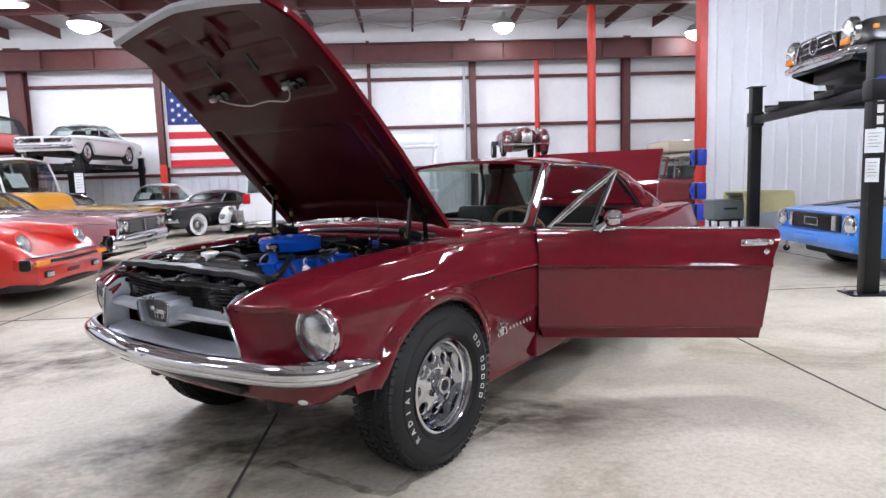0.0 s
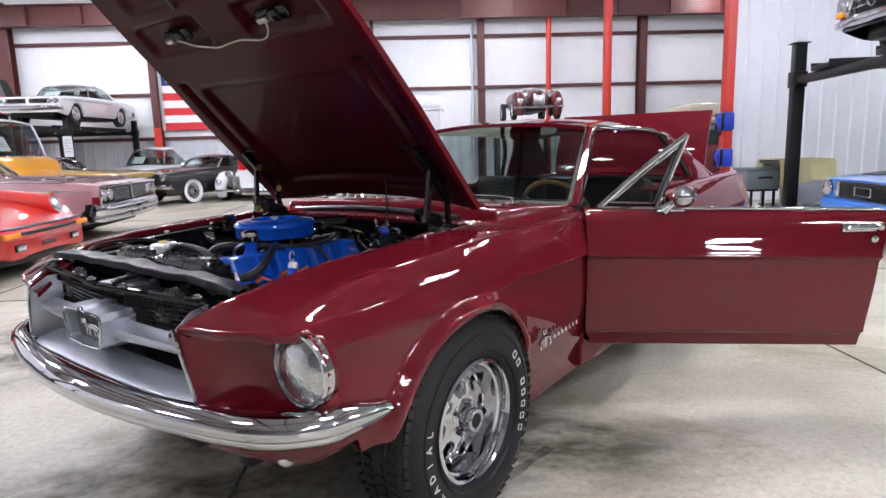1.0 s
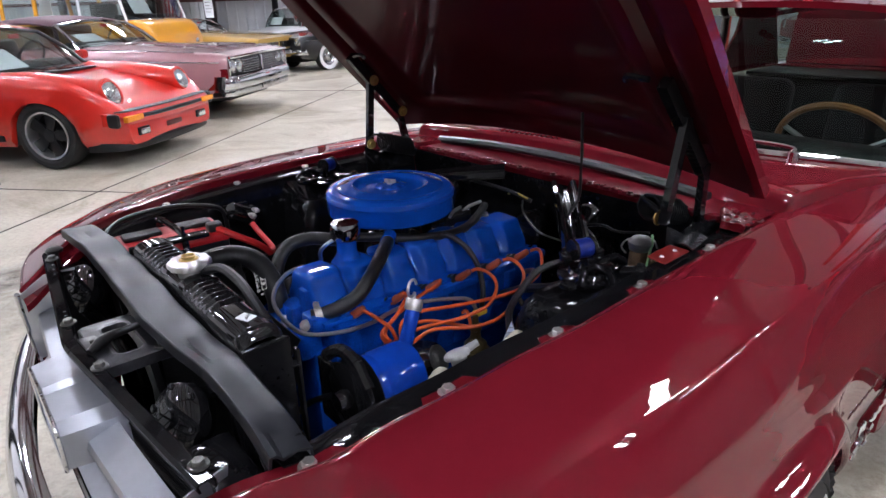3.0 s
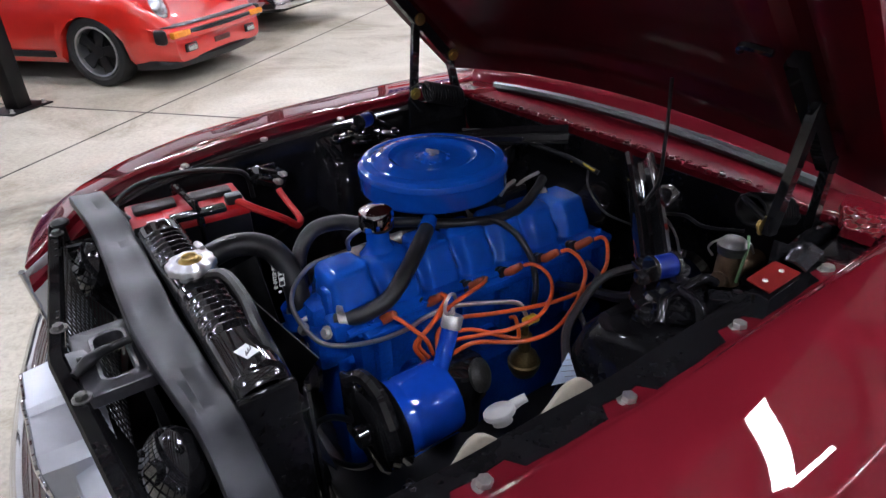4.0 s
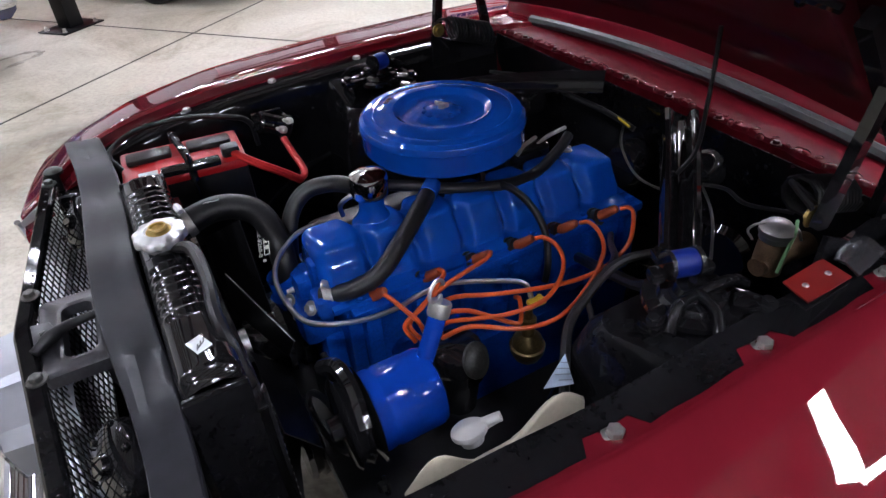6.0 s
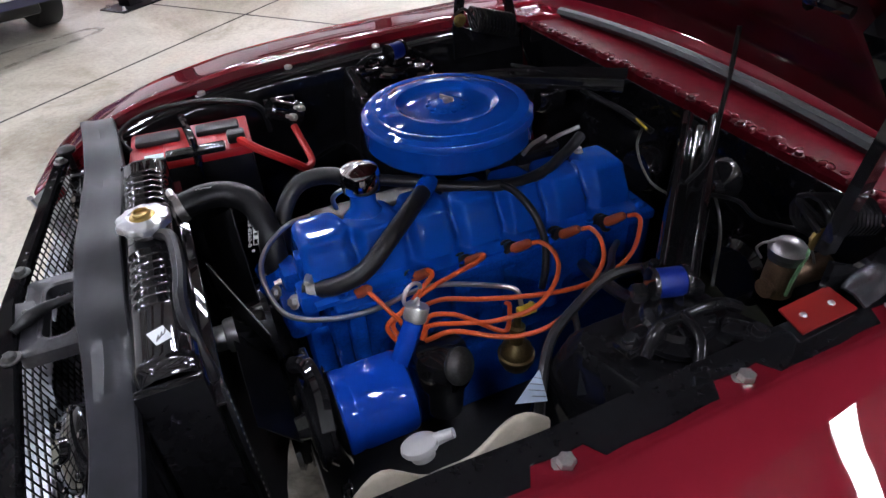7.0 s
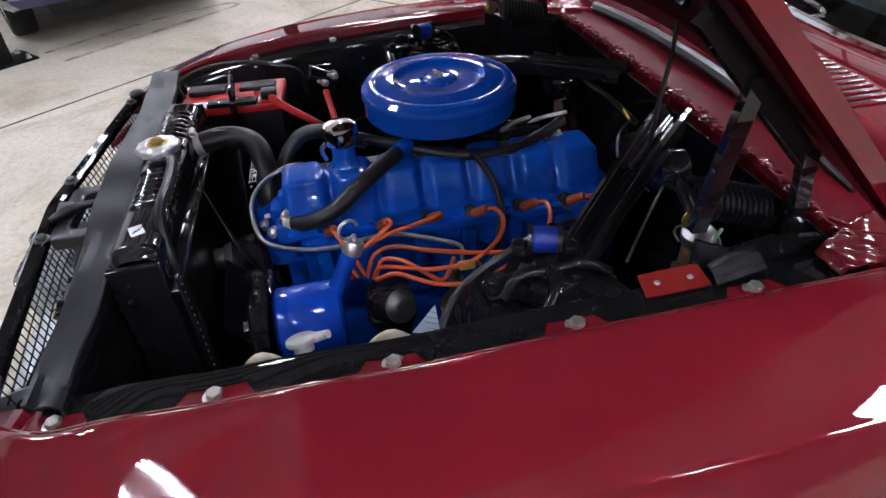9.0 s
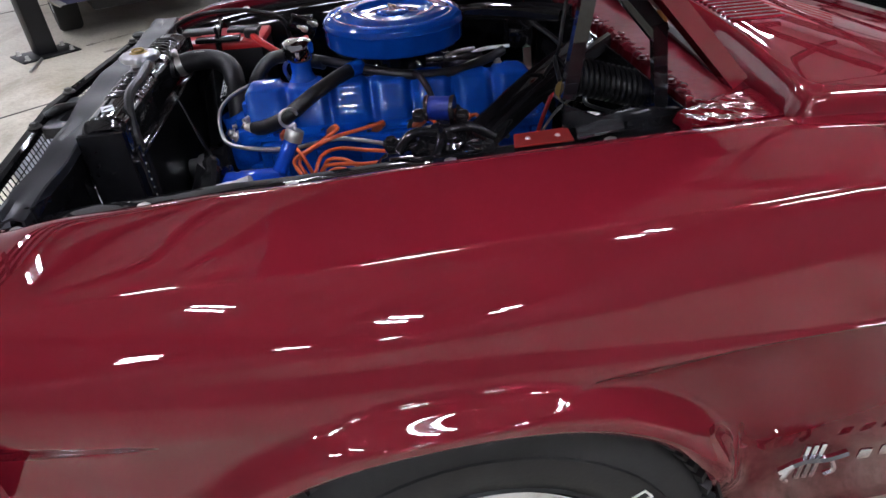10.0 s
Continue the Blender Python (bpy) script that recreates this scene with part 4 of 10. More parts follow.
def build_cabin():
    def pv(x, y0, bow, w):
        return y0 - bow * (1 - (x / w) ** 2)
    xs = np.linspace(-1, 1, 33)
    # cowl top with its vent slots
    bm = bmesh.new()
    rows = []
    edge = lambda x: 0.568 - 0.18 * x * x
    for off, z in ((-0.018, 0.932), (-0.006, 0.966), (-0.001, 0.976), (0.006, 0.980), (0.03, 0.982)):
        rows.append([(0.605 * u, edge(0.605 * u) + off, z + 0.012 * (1 - u * u)) for u in xs])
    for y0, bow, z, w in ((0.72, 0.05, 0.982, 0.63), (0.90, 0.13, 0.970, 0.675), (1.0, 0.165, 0.957, 0.69)):
        rows.append([(w * u, y0 - bow * (1 - u * u), z + 0.012 * (1 - u * u)) for u in xs])
    # rolled sides down to the wing tops
    rows = [[(r[0][0] - 0.016, r[0][1], min(0.942, r[0][2])), (r[0][0] - 0.013, r[0][1], r[0][2] - 0.008), (r[0][0] - 0.006, r[0][1], r[0][2] - 0.002)] + r
            + [(r[-1][0] + 0.006, r[-1][1], r[-1][2] - 0.002), (r[-1][0] + 0.013, r[-1][1], r[-1][2] - 0.008), (r[-1][0] + 0.016, r[-1][1], min(0.942, r[-1][2]))] for r in rows]
    sheet(bm, rows, 0.004)
    part("cowl_panel", bm, M["darkred"], coupe, angle=50)
    for i in range(12):
        for side in (1, -1):
            x = side * (0.075 + i * 0.0195)
            bm = bmesh.new()
            box(bm, (0.0055, 0.095, 0.004), (x, edge(x) + 0.058, 0.9955 - 0.012 * (x / 0.6) ** 2), bevel=0.0015)
            part("cowl_vent_slot", bm, M["blacksatin"], coupe)
            bm = bmesh.new()
            box(bm, (0.005, 0.10, 0.005), (x + 0.006, edge(x) + 0.058, 0.9955 - 0.012 * (x / 0.6) ** 2), bevel=0.002)
            part("cowl_vent_rib", bm, M["darkred"], coupe)
    # rear edge of the engine bay: red flange and rubber seal
    bm = bmesh.new()
    rows = []
    for y, z in ((0.548, 0.930), (0.51, 0.934), (0.49, 0.933), (0.445, 0.931), (0.424, 0.929), (0.417, 0.922), (0.416, 0.905)):
        rows.append([(0.60 * u, y + (0.0028 * math.sin(u * 41) * math.sin(u * 13 + 1) + 0.0018 * math.sin(u * 97 + 2) - 0.012 * u * u) * (1 if y < 0.43 else 0), z + 0.01 * (1 - u * u)) for u in np.linspace(-1, 1, 121)])
    sheet(bm, rows, 0.003)
    part("cowl_flange", bm, M["darkred_lip"], coupe, angle=30)
    # painted-over seam sealer along the flange lip
    bm = bmesh.new()
    rng = random.Random(41)
    for k in range(70):
        u = -0.95 + 1.9 * k / 69 + rng.uniform(-0.008, 0.008)
        r = rng.uniform(0.004, 0.009)
        c = Vector((0.60 * u, 0.424 - 0.012 * u * u + rng.uniform(-0.004, 0.010), 0.9285 + 0.01 * (1 - u * u)))
        lathe(bm, [(0, r * 0.45), (r * 0.5, r * 0.38), (r * 0.85, r * 0.16), (r, -0.003)], 8, Matrix.Translation(c) @ Matrix.Rotation(rng.uniform(0, 3), 4, "Z") @ Matrix.Diagonal((rng.uniform(0.9, 2.2), 1, 1, 1)))
    part("seam_sealer", bm, M["darkred_wrinkle"], coupe, "lumpy red painted seam sealer", angle=60)
    # wrinkled glossy corners between cowl and wing
    for side in (1, -1):
        bm = bmesh.new()
        rows = []
        for t in np.linspace(0, 1, 22):
            y = 0.352 + 0.150 * t
            x0 = lin(y, (0.352, 0.406, 0.453, 0.502), (0.540, 0.513, 0.488, 0.474))
            row = []
            for w in np.linspace(0, 1, 16):
                x = x0 + (0.588 - x0) * w
                dz = 0.0022 * math.sin(x * 160 + y * 90) * math.sin(y * 130 + 1) + 0.0014 * math.sin(x * 310 - y * 240)
                row.append((side * x, y, 0.9445 + dz * math.sin(math.pi * min(1, 0.15 + t)) - (0.012 if w == 0 or t == 0 else 0)))
            rows.append(row)
        sheet(bm, rows, 0.003)
        part("cowl_corner", bm, M["darkred_wrinkle"], coupe, "wrinkled glossy red painted corner", angle=70)
    bm = bmesh.new()
    tube(bm, [(-0.03 + 0.47 * u, 0.494 + 0.018 * (1 - u * u), 0.944 + 0.017 * (1 - u * u)) for u in np.linspace(-1, 1, 9)], 0.013, 8)
    part("cowl_seal", bm, M["seal"], coupe, "black rubber hood seal strip")
    for u in np.linspace(-0.9, 0.9, 10):
        bm = bmesh.new()
        bolt(bm, (0.585 * u, 0.41, 0.940 - 0.01 * u * u), r=0.006, h=0.008)
        part("cowl_screw", bm, M["darkred_shade"], coupe)
    # windscreen
    def ws(u, t, out=0.0):
        x = (WS_B[0] + (WS_T[0] - WS_B[0]) * t) * u
        y = WS_B[1] + (WS_T[1] - WS_B[1]) * t - (0.17 - 0.142 * t) * (1 - u * u)
        z = WS_B[2] + (WS_T[2] - WS_B[2]) * t + (0.012 + 0.016 * t) * (1 - u * u) + out
        return Vector((x, y, z))
    bm = bmesh.new()
    sheet(bm, [[ws(u, t) for u in np.linspace(-0.985, 0.985, 25)] for t in np.linspace(0.02, 0.98, 9)])
    part("windshield", bm, M["glass"], coupe, "green tinted curved windshield")
    bm = bmesh.new()
    loop_pts = [ws(u, 0.0, 0.004) for u in np.linspace(-0.97, 0.97, 13)] + [ws(1, t, 0.004) for t in (0.06, 0.3, 0.6, 0.94)] + [ws(u, 1.0, 0.004) for u in np.linspace(0.97, -0.97, 13)] + [ws(-1, t, 0.004) for t in (0.94, 0.6, 0.3, 0.06)]
    tube(bm, loop_pts + loop_pts[:1], 0.011, 8, steps=140)
    part("windshield_trim", bm, M["chrome"], coupe)
    # roof with its rear window posts
    def roofp(u, t):
        y = 1.50 + 1.32 * t
        w = lin(t, (0, 0.1, 0.5, 1), (0.535, 0.56, 0.575, 0.555))
        edge = lin(t, (0, 0.15, 0.5, 0.85, 1), (1.307, 1.312, 1.305, 1.275, 1.255))
        c = lin(t, (0, 0.2, 0.5, 0.85, 1), (0.038, 0.060, 0.068, 0.06, 0.055))
        return Vector((w * u, y - (0.050 * (1 - t) - 0.06 * t) * (1 - u * u), edge + c * (1 - abs(u) ** 2.6)))
    bm = bmesh.new()
    rows = [[roofp(u, t) for u in np.linspace(-1, 1, 31)] for t in np.linspace(0, 1, 22)]
    sheet(bm, rows, 0.02)
    part("roof", bm, M["darkred"], coupe)
    for side in (1, -1):
        # drip rail, front post, rear quarter post
        bm = bmesh.new()
        tube(bm, [(side * 0.715, 1.045, 0.96), (side * 0.64, 1.29, 1.13), (side * 0.565, 1.535, 1.295), (side * 0.583, 1.75, 1.303), (side * 0.593, 2.1, 1.30), (side * 0.588, 2.45, 1.279), (side * 0.572, 2.76, 1.245), (side * 0.64, 3.0, 1.12)], 0.009, 8)
        part("drip_rail", bm, M["chrome"], coupe)
        bm = bmesh.new()
        rows = []
        for t in np.linspace(0, 1, 9):
            p = ws(1, t)
            rows.append([Vector((side * (p.x + 0.004), p.y - 0.004, p.z)), Vector((side * (p.x + 0.03), p.y + 0.02, p.z + 0.0)), Vector((side * (p.x + 0.022), p.y + 0.065, p.z - 0.002)), Vector((side * (p.x - 0.02), p.y + 0.05, p.z - 0.004))])
        sheet(bm, rows, closed=True)
        part("front_pillar", bm, M["darkred"], coupe)
        bm = bmesh.new()
        rows = []
        for t in np.linspace(0, 1, 10):
            # from the roof down to the body
            yf = lin(t, (0, 0.3, 1), (2.62, 2.70, 2.78))
            yr = lin(t, (0, 0.3, 1), (2.80, 2.98, 3.34))
            z = lin(t, (0, 1), (1.262, 0.965))
            x = lin(t, (0, 0.5, 1), (0.565, 0.655, 0.735))
            rows.append([(side * x, yf, z), (side * (x + 0.012), (yf + yr) / 2, z), (side * (x - 0.03), yr, z), (side * (x - 0.10), yr + 0.02, z)])
        sheet(bm, rows, 0.012)
        part("rear_pillar", bm, M["darkred"], coupe)
        bm = bmesh.new()
        tube(bm, [(side * 0.575, 2.50, 1.265), (side * 0.64, 2.62, 1.14), (side * 0.72, 2.70, 0.985)], 0.016, 8)
        part("quarter_window_frame", bm, M["blacksatin"], coupe)
        # rear wing from the door opening to the tail
        bm = bmesh.new()
        rows = []
        for y in np.concatenate([np.linspace(1.98, 3.35, 40), np.linspace(3.4, 3.86, 10)]):
            hip = 0.955 + 0.008 * math.sin((y - 1.98) * 1.5)
            zb = arch_z(y, 0.24, 2.743)
            g = smoothstep(y, 3.5, 3.9) * 0.03
            c = catmull([Vector(v) for v in ((0.60, hip + 0.004, 0), (0.74, hip, 0), (0.80, hip - 0.03, 0), (0.845 - g, hip - 0.09, 0), (0.885 - g, 0.76, 0), (0.888 - g, 0.70, 0), (0.87 - g, 0.6, 0))], 22)
            lowp = [(0.885 - g - 0.02 * f, 0.7 + (zb - 0.7) * f) for f in (0.25, 0.5, 0.75, 1)]
            rows.append([(side * p.x, y, p.y) for p in c] + [(side * a, y, b) for a, b in lowp])
        sheet(bm, rows, 0.004)
        part("rear_quarter", bm, M["darkred"], coupe)
        # sill and door opening jamb
        bm = bmesh.new()
        box(bm, (0.10, 1.06, 0.12), (side * 0.725, 1.48, 0.29), bevel=0.02)
        part("rocker_sill", bm, M["darkred"], coupe)
        bm = bmesh.new()
        box(bm, (0.02, 0.10, 0.66), (side * 0.77, 1.99, 0.62), bevel=0.008)
        part("door_jamb", bm, M["darkred"], coupe)
        bm = bmesh.new()
        box(bm, (0.06, 0.06, 0.62), (side * 0.74, 0.99, 0.62), bevel=0.01)
        part("hinge_pillar", bm, M["darkred"], coupe)
    # closed right door
    bm = bmesh.new()
    rows = []
    for y in np.linspace(0.985, 1.972, 12):
        c = catmull([Vector(v) for v in ((0.66, 0.955, 0), (0.76, 0.953, 0), (0.80, 0.92, 0), (0.845, 0.86, 0), (0.876, 0.74, 0), (0.865, 0.68, 0), (0.85, 0.5, 0), (0.82, 0.32, 0))], 30)
        rows.append([(-p.x, y, p.y) for p in c])
    sheet(bm, rows, 0.004)
    part("right_door", bm, M["darkred"], coupe)
    # rear window, deck and raised trunk lid
    bm = bmesh.new()
    rows = []
    for t in np.linspace(0, 1, 8):
        w = lin(t, (0, 1), (0.53, 0.63))
        rows.append([(w * u, 2.83 + 0.47 * t + 0.09 * (1 - u * u), 1.275 - 0.30 * t + 0.04 * (1 - u * u)) for u in np.linspace(-1, 1, 15)])
    sheet(bm, rows)
    part("rear_window", bm, M["glass"], coupe)
    bm = bmesh.new()
    box(bm, (1.25, 0.16, 0.02), (0, 3.40, 0.955), bevel=0.006)
    box(bm, (1.30, 0.04, 0.5), (0, 3.87, 0.70), bevel=0.012)
    part("tail_panel", bm, M["darkred"], coupe)
    bm = bmesh.new()
    box(bm, (1.45, 0.05, 0.10), (0, 3.93, 0.55), bevel=0.02)
    part("rear_bumper", bm, M["chrome"], coupe)
    bm = bmesh.new()
    rows = []
    for t in np.linspace(0, 1, 12):
        rows.append([(0.62 * u, 3.45 + 0.17 * t - 0.02 * (1 - u * u) - 0.03 * math.sin(t * math.pi), 0.965 + 0.465 * t) for u in np.linspace(-1, 1, 15)])
    sheet(bm, rows, 0.025)
    part("trunk_lid", bm, M["darkred"], coupe, "dark red trunk lid standing open")
    for x in (-0.5, 0.5):
        bm = bmesh.new()
        tube(bm, [(x, 3.60, 0.86), (x, 3.56, 1.0), (x, 3.52, 1.15)], 0.012, 8)
        part("trunk_hinge", bm, M["darkred_shade"], coupe)
    # floor, firewall and inside
    bm = bmesh.new()
    box(bm, (1.5, 2.7, 0.03), (0, 2.35, 0.26))
    box(bm, (1.5, 0.03, 0.6), (0, 3.25, 0.62))
    part("floor_pan", bm, M["vinyl"], coupe)
    bm = bmesh.new()
    box(bm, (1.3, 0.24, 0.2), (0, 1.20, 0.84), bevel=0.05, seg=3)
    box(bm, (1.36, 0.2, 0.05), (0, 1.14, 0.935), bevel=0.02)
    box(bm, (0.42, 0.16, 0.09), (0.36, 1.33, 0.87), bevel=0.03)
    part("dashboard", bm, M["vinyl"], coupe, "padded black dashboard")
    for x in (-0.36, 0.36):
        bm = bmesh.new()
        box(bm, (0.54, 0.52, 0.16), (x, 1.90, 0.46), bevel=0.05, seg=3)
        box(bm, (0.54, 0.14, 0.56), (0, 0, 0.26), m=pose(x, 2.12, 0.48, -14, 0, 0), bevel=0.05, seg=3)
        part("front_seat", bm, M["vinyl"], coupe, "black vinyl bucket seat")
    bm = bmesh.new()
    box(bm, (1.2, 0.45, 0.15), (0, 2.68, 0.46), bevel=0.05, seg=3)
    box(bm, (1.2, 0.14, 0.5), (0, 0, 0.22), m=pose(0, 2.92, 0.46, -20, 0, 0), bevel=0.05, seg=3)
    box(bm, (1.3, 0.36, 0.02), (0, 3.15, 0.94), bevel=0.005)
    part("rear_seat", bm, M["vinyl"], coupe, "black vinyl rear seat and parcel shelf")
    wheel = new("steering_wheel")
    wheel.parent = coupe
    m = pose(0.365, 1.50, 0.86, -62, 0, 0)
    bm = bmesh.new()
    tube(bm, [m @ Vector((0.195 * math.cos(a), 0.195 * math.sin(a), 0)) for a in np.linspace(0, 2 * math.pi, 17)], 0.012, 8, ends=False)
    part("rim", bm, M["wood"], wheel, "varnished wood steering wheel rim")
    bm = bmesh.new()
    for a in (90, 210, 330):
        a = radians(a)
        tube(bm, [m @ Vector((0.02 * math.cos(a), 0.02 * math.sin(a), -0.03)), m @ Vector((0.19 * math.cos(a), 0.19 * math.sin(a), 0))], 0.009, 6, steps=3)
    lathe(bm, [(0.045, -0.05), (0.05, -0.02), (0.03, -0.005), (0, 0)], 20, m)
    tube(bm, [m @ Vector((0, 0, -0.04)), m @ Vector((0, 0, -0.35))], 0.025, 8, steps=2)
    part("spokes", bm, M["steel"], wheel)
    # wipers
    for x0, x1 in ((0.46, 0.12), (-0.12, -0.5)):
        bm = bmesh.new()
        y = lambda x: 0.955 - 0.10 * (1 - (x / 0.67) ** 2)
        tube(bm, [(x0, y(x0) - 0.02, 0.972), (x0 - 0.02, y(x0), 0.992), ((x0 + x1) / 2, y((x0 + x1) / 2) + 0.0, 1.0), (x1, y(x1) + 0.01, 0.997)], 0.0055, 6)
        lathe(bm, [(0.016, 0), (0.014, 0.02), (0, 0.024)], 12, pose(x0, y(x0) - 0.022, 0.968))
        part("wiper", bm, M["chrome"], coupe, "chrome windshield wiper")


build_cabin()

# ---- open left door: built along +x from the hinge, outer face towards -y
DOOR = Matrix.Translation((0.795, 0.985, 0)) @ Matrix.Rotation(radians(37.5), 4, "Z")


def build_door():
    door = new("left_door")
    door.parent = coupe
    door.matrix_basis = DOOR
    door["label"] = "dark red driver door standing wide open"
    L = 1.29
    sec = catmull([Vector(v) for v in ((0.06, 0.938, 0), (0.0, 0.935, 0), (-0.03, 0.908, 0), (-0.052, 0.850, 0), (-0.072, 0.780, 0), (-0.080, 0.752, 0), (-0.0805, 0.742, 0), (-0.066, 0.728, 0), (-0.060, 0.70, 0),
                                       (-0.054, 0.55, 0), (-0.047, 0.425, 0), (-0.046, 0.405, 0), (-0.030, 0.390, 0), (-0.012, 0.335, 0))], 92)
    bm = bmesh.new()
    rows = []
    for t in np.linspace(0, 1, 20):
        row = []
        for p in sec:
            # the rear edge is cut in towards the foot
            end = L - 0.06 * smoothstep(0.92 - p.y, 0.0, 0.17) - 0.035 * smoothstep(0.74 - p.y, 0.0, 0.40)
            lead = 0.03 * smoothstep(p.y, 0.33, 0.42)
            row.append(Vector((-lead + (end + lead) * t, p.x, p.y - 0.044 * t + 0.012)))
        rows.append(row)
    sheet(bm, rows, 0.003)
    for r in (rows[0], rows[-1]):
        sheet(bm, [r, [Vector((p.x, max(p.y, 0.0) + 0.07, p.z)) for p in r]])
    sheet(bm, [[r[-1] for r in rows], [Vector((r[-1].x, r[-1].y + 0.08, r[-1].z)) for r in rows]])
    part("door_skin", bm, M["darkred"], door, angle=40)
    bm = bmesh.new()
    box(bm, (L - 0.10, 0.03, 0.52), (L / 2 - 0.02, 0.085, 0.63), bevel=0.012)
    box(bm, (0.5, 0.05, 0.05), (0.65, 0.115, 0.66), bevel=0.02)
    part("door_card", bm, M["vinyl"], door, "black vinyl door card")
    bm = bmesh.new()
    box(bm, (L - 0.30, 0.016, 0.012), m=Matrix.Translation((L / 2 + 0.13, 0.0, 0.929)) @ Matrix.Rotation(radians(1.95), 4, "Y"), bevel=0.004)
    part("belt_trim", bm, M["chrome"], door)
    # vent window
    a, b, c = Vector((0.036, 0.015, 0.950)), Vector((0.285, 0.015, 0.938)), Vector((0.405, 0.0, 1.253))
    bm = bmesh.new()
    tube(bm, [a, a.lerp(c, 0.5) + Vector((-0.006, 0, 0.006)), c], 0.012, 8)
    tube(bm, [b, c], 0.012, 8, steps=6)
    tube(bm, [a, b], 0.009, 8, steps=3)
    part("vent_frame", bm, M["chrome"], door)
    bm = bmesh.new()
    ctr = (a + b + c) / 3
    i1, i2, i3 = (p.lerp(ctr, 0.22) for p in (a, b, c))
    tube(bm, [i1, i2], 0.006, 6, steps=2), tube(bm, [i2, i3], 0.006, 6, steps=2), tube(bm, [i3, i1], 0.006, 6, steps=2)
    part("vent_rim", bm, M["chrome"], door)
    bm = bmesh.new()
    cap(bm, [bm.verts.new(p) for p in (a, b, c)])
    part("vent_glass", bm, M["glass"], door)
    # mirror
    mir = new("door_mirror")
    mir.parent = door
    bm = bmesh.new()
    tube(bm, [(0.30, -0.03, 0.935), (0.335, -0.04, 0.965), (0.36, -0.05, 0.985)], [0.028, 0.016, 0.014], 10)
    lathe(bm, [(0.0, -0.045), (0.03, -0.04), (0.05, -0.02), (0.056, 0.0), (0.054, 0.012), (0.05, 0.012)], 26, pose(0.375, -0.06, 0.995, -90, 0, 35) @ Matrix.Diagonal((1.12, 0.86, 1, 1)))
    box(bm, (0.12, 0.035, 0.012), (0.33, -0.025, 0.936), bevel=0.004)
    part("mirror_shell", bm, M["chrome"], mir)
    # handle and lock
    bm = bmesh.new()
    tube(bm, [(1.07, -0.062, 0.842), (1.09, -0.085, 0.846), (1.14, -0.092, 0.846), (1.185, -0.085, 0.845), (1.20, -0.062, 0.841)], 0.011, 8)
    box(bm, (0.15, 0.014, 0.036), (1.135, -0.056, 0.842), bevel=0.006)
    lathe(bm, [(0.016, 0), (0.016, 0.02), (0.012, 0.026), (0, 0.026)], 16, pose(1.215, -0.055, 0.842, 90, 0, 0))
    part("door_handle", bm, M["chrome"], door, "chrome door handle with push button")
    bm = bmesh.new()
    lathe(bm, [(0.016, 0), (0.015, 0.008), (0, 0.01)], 16, pose(1.195, -0.066, 0.793, 90, 0, 0))
    part("door_lock", bm, M["chrome"], door)


build_door()


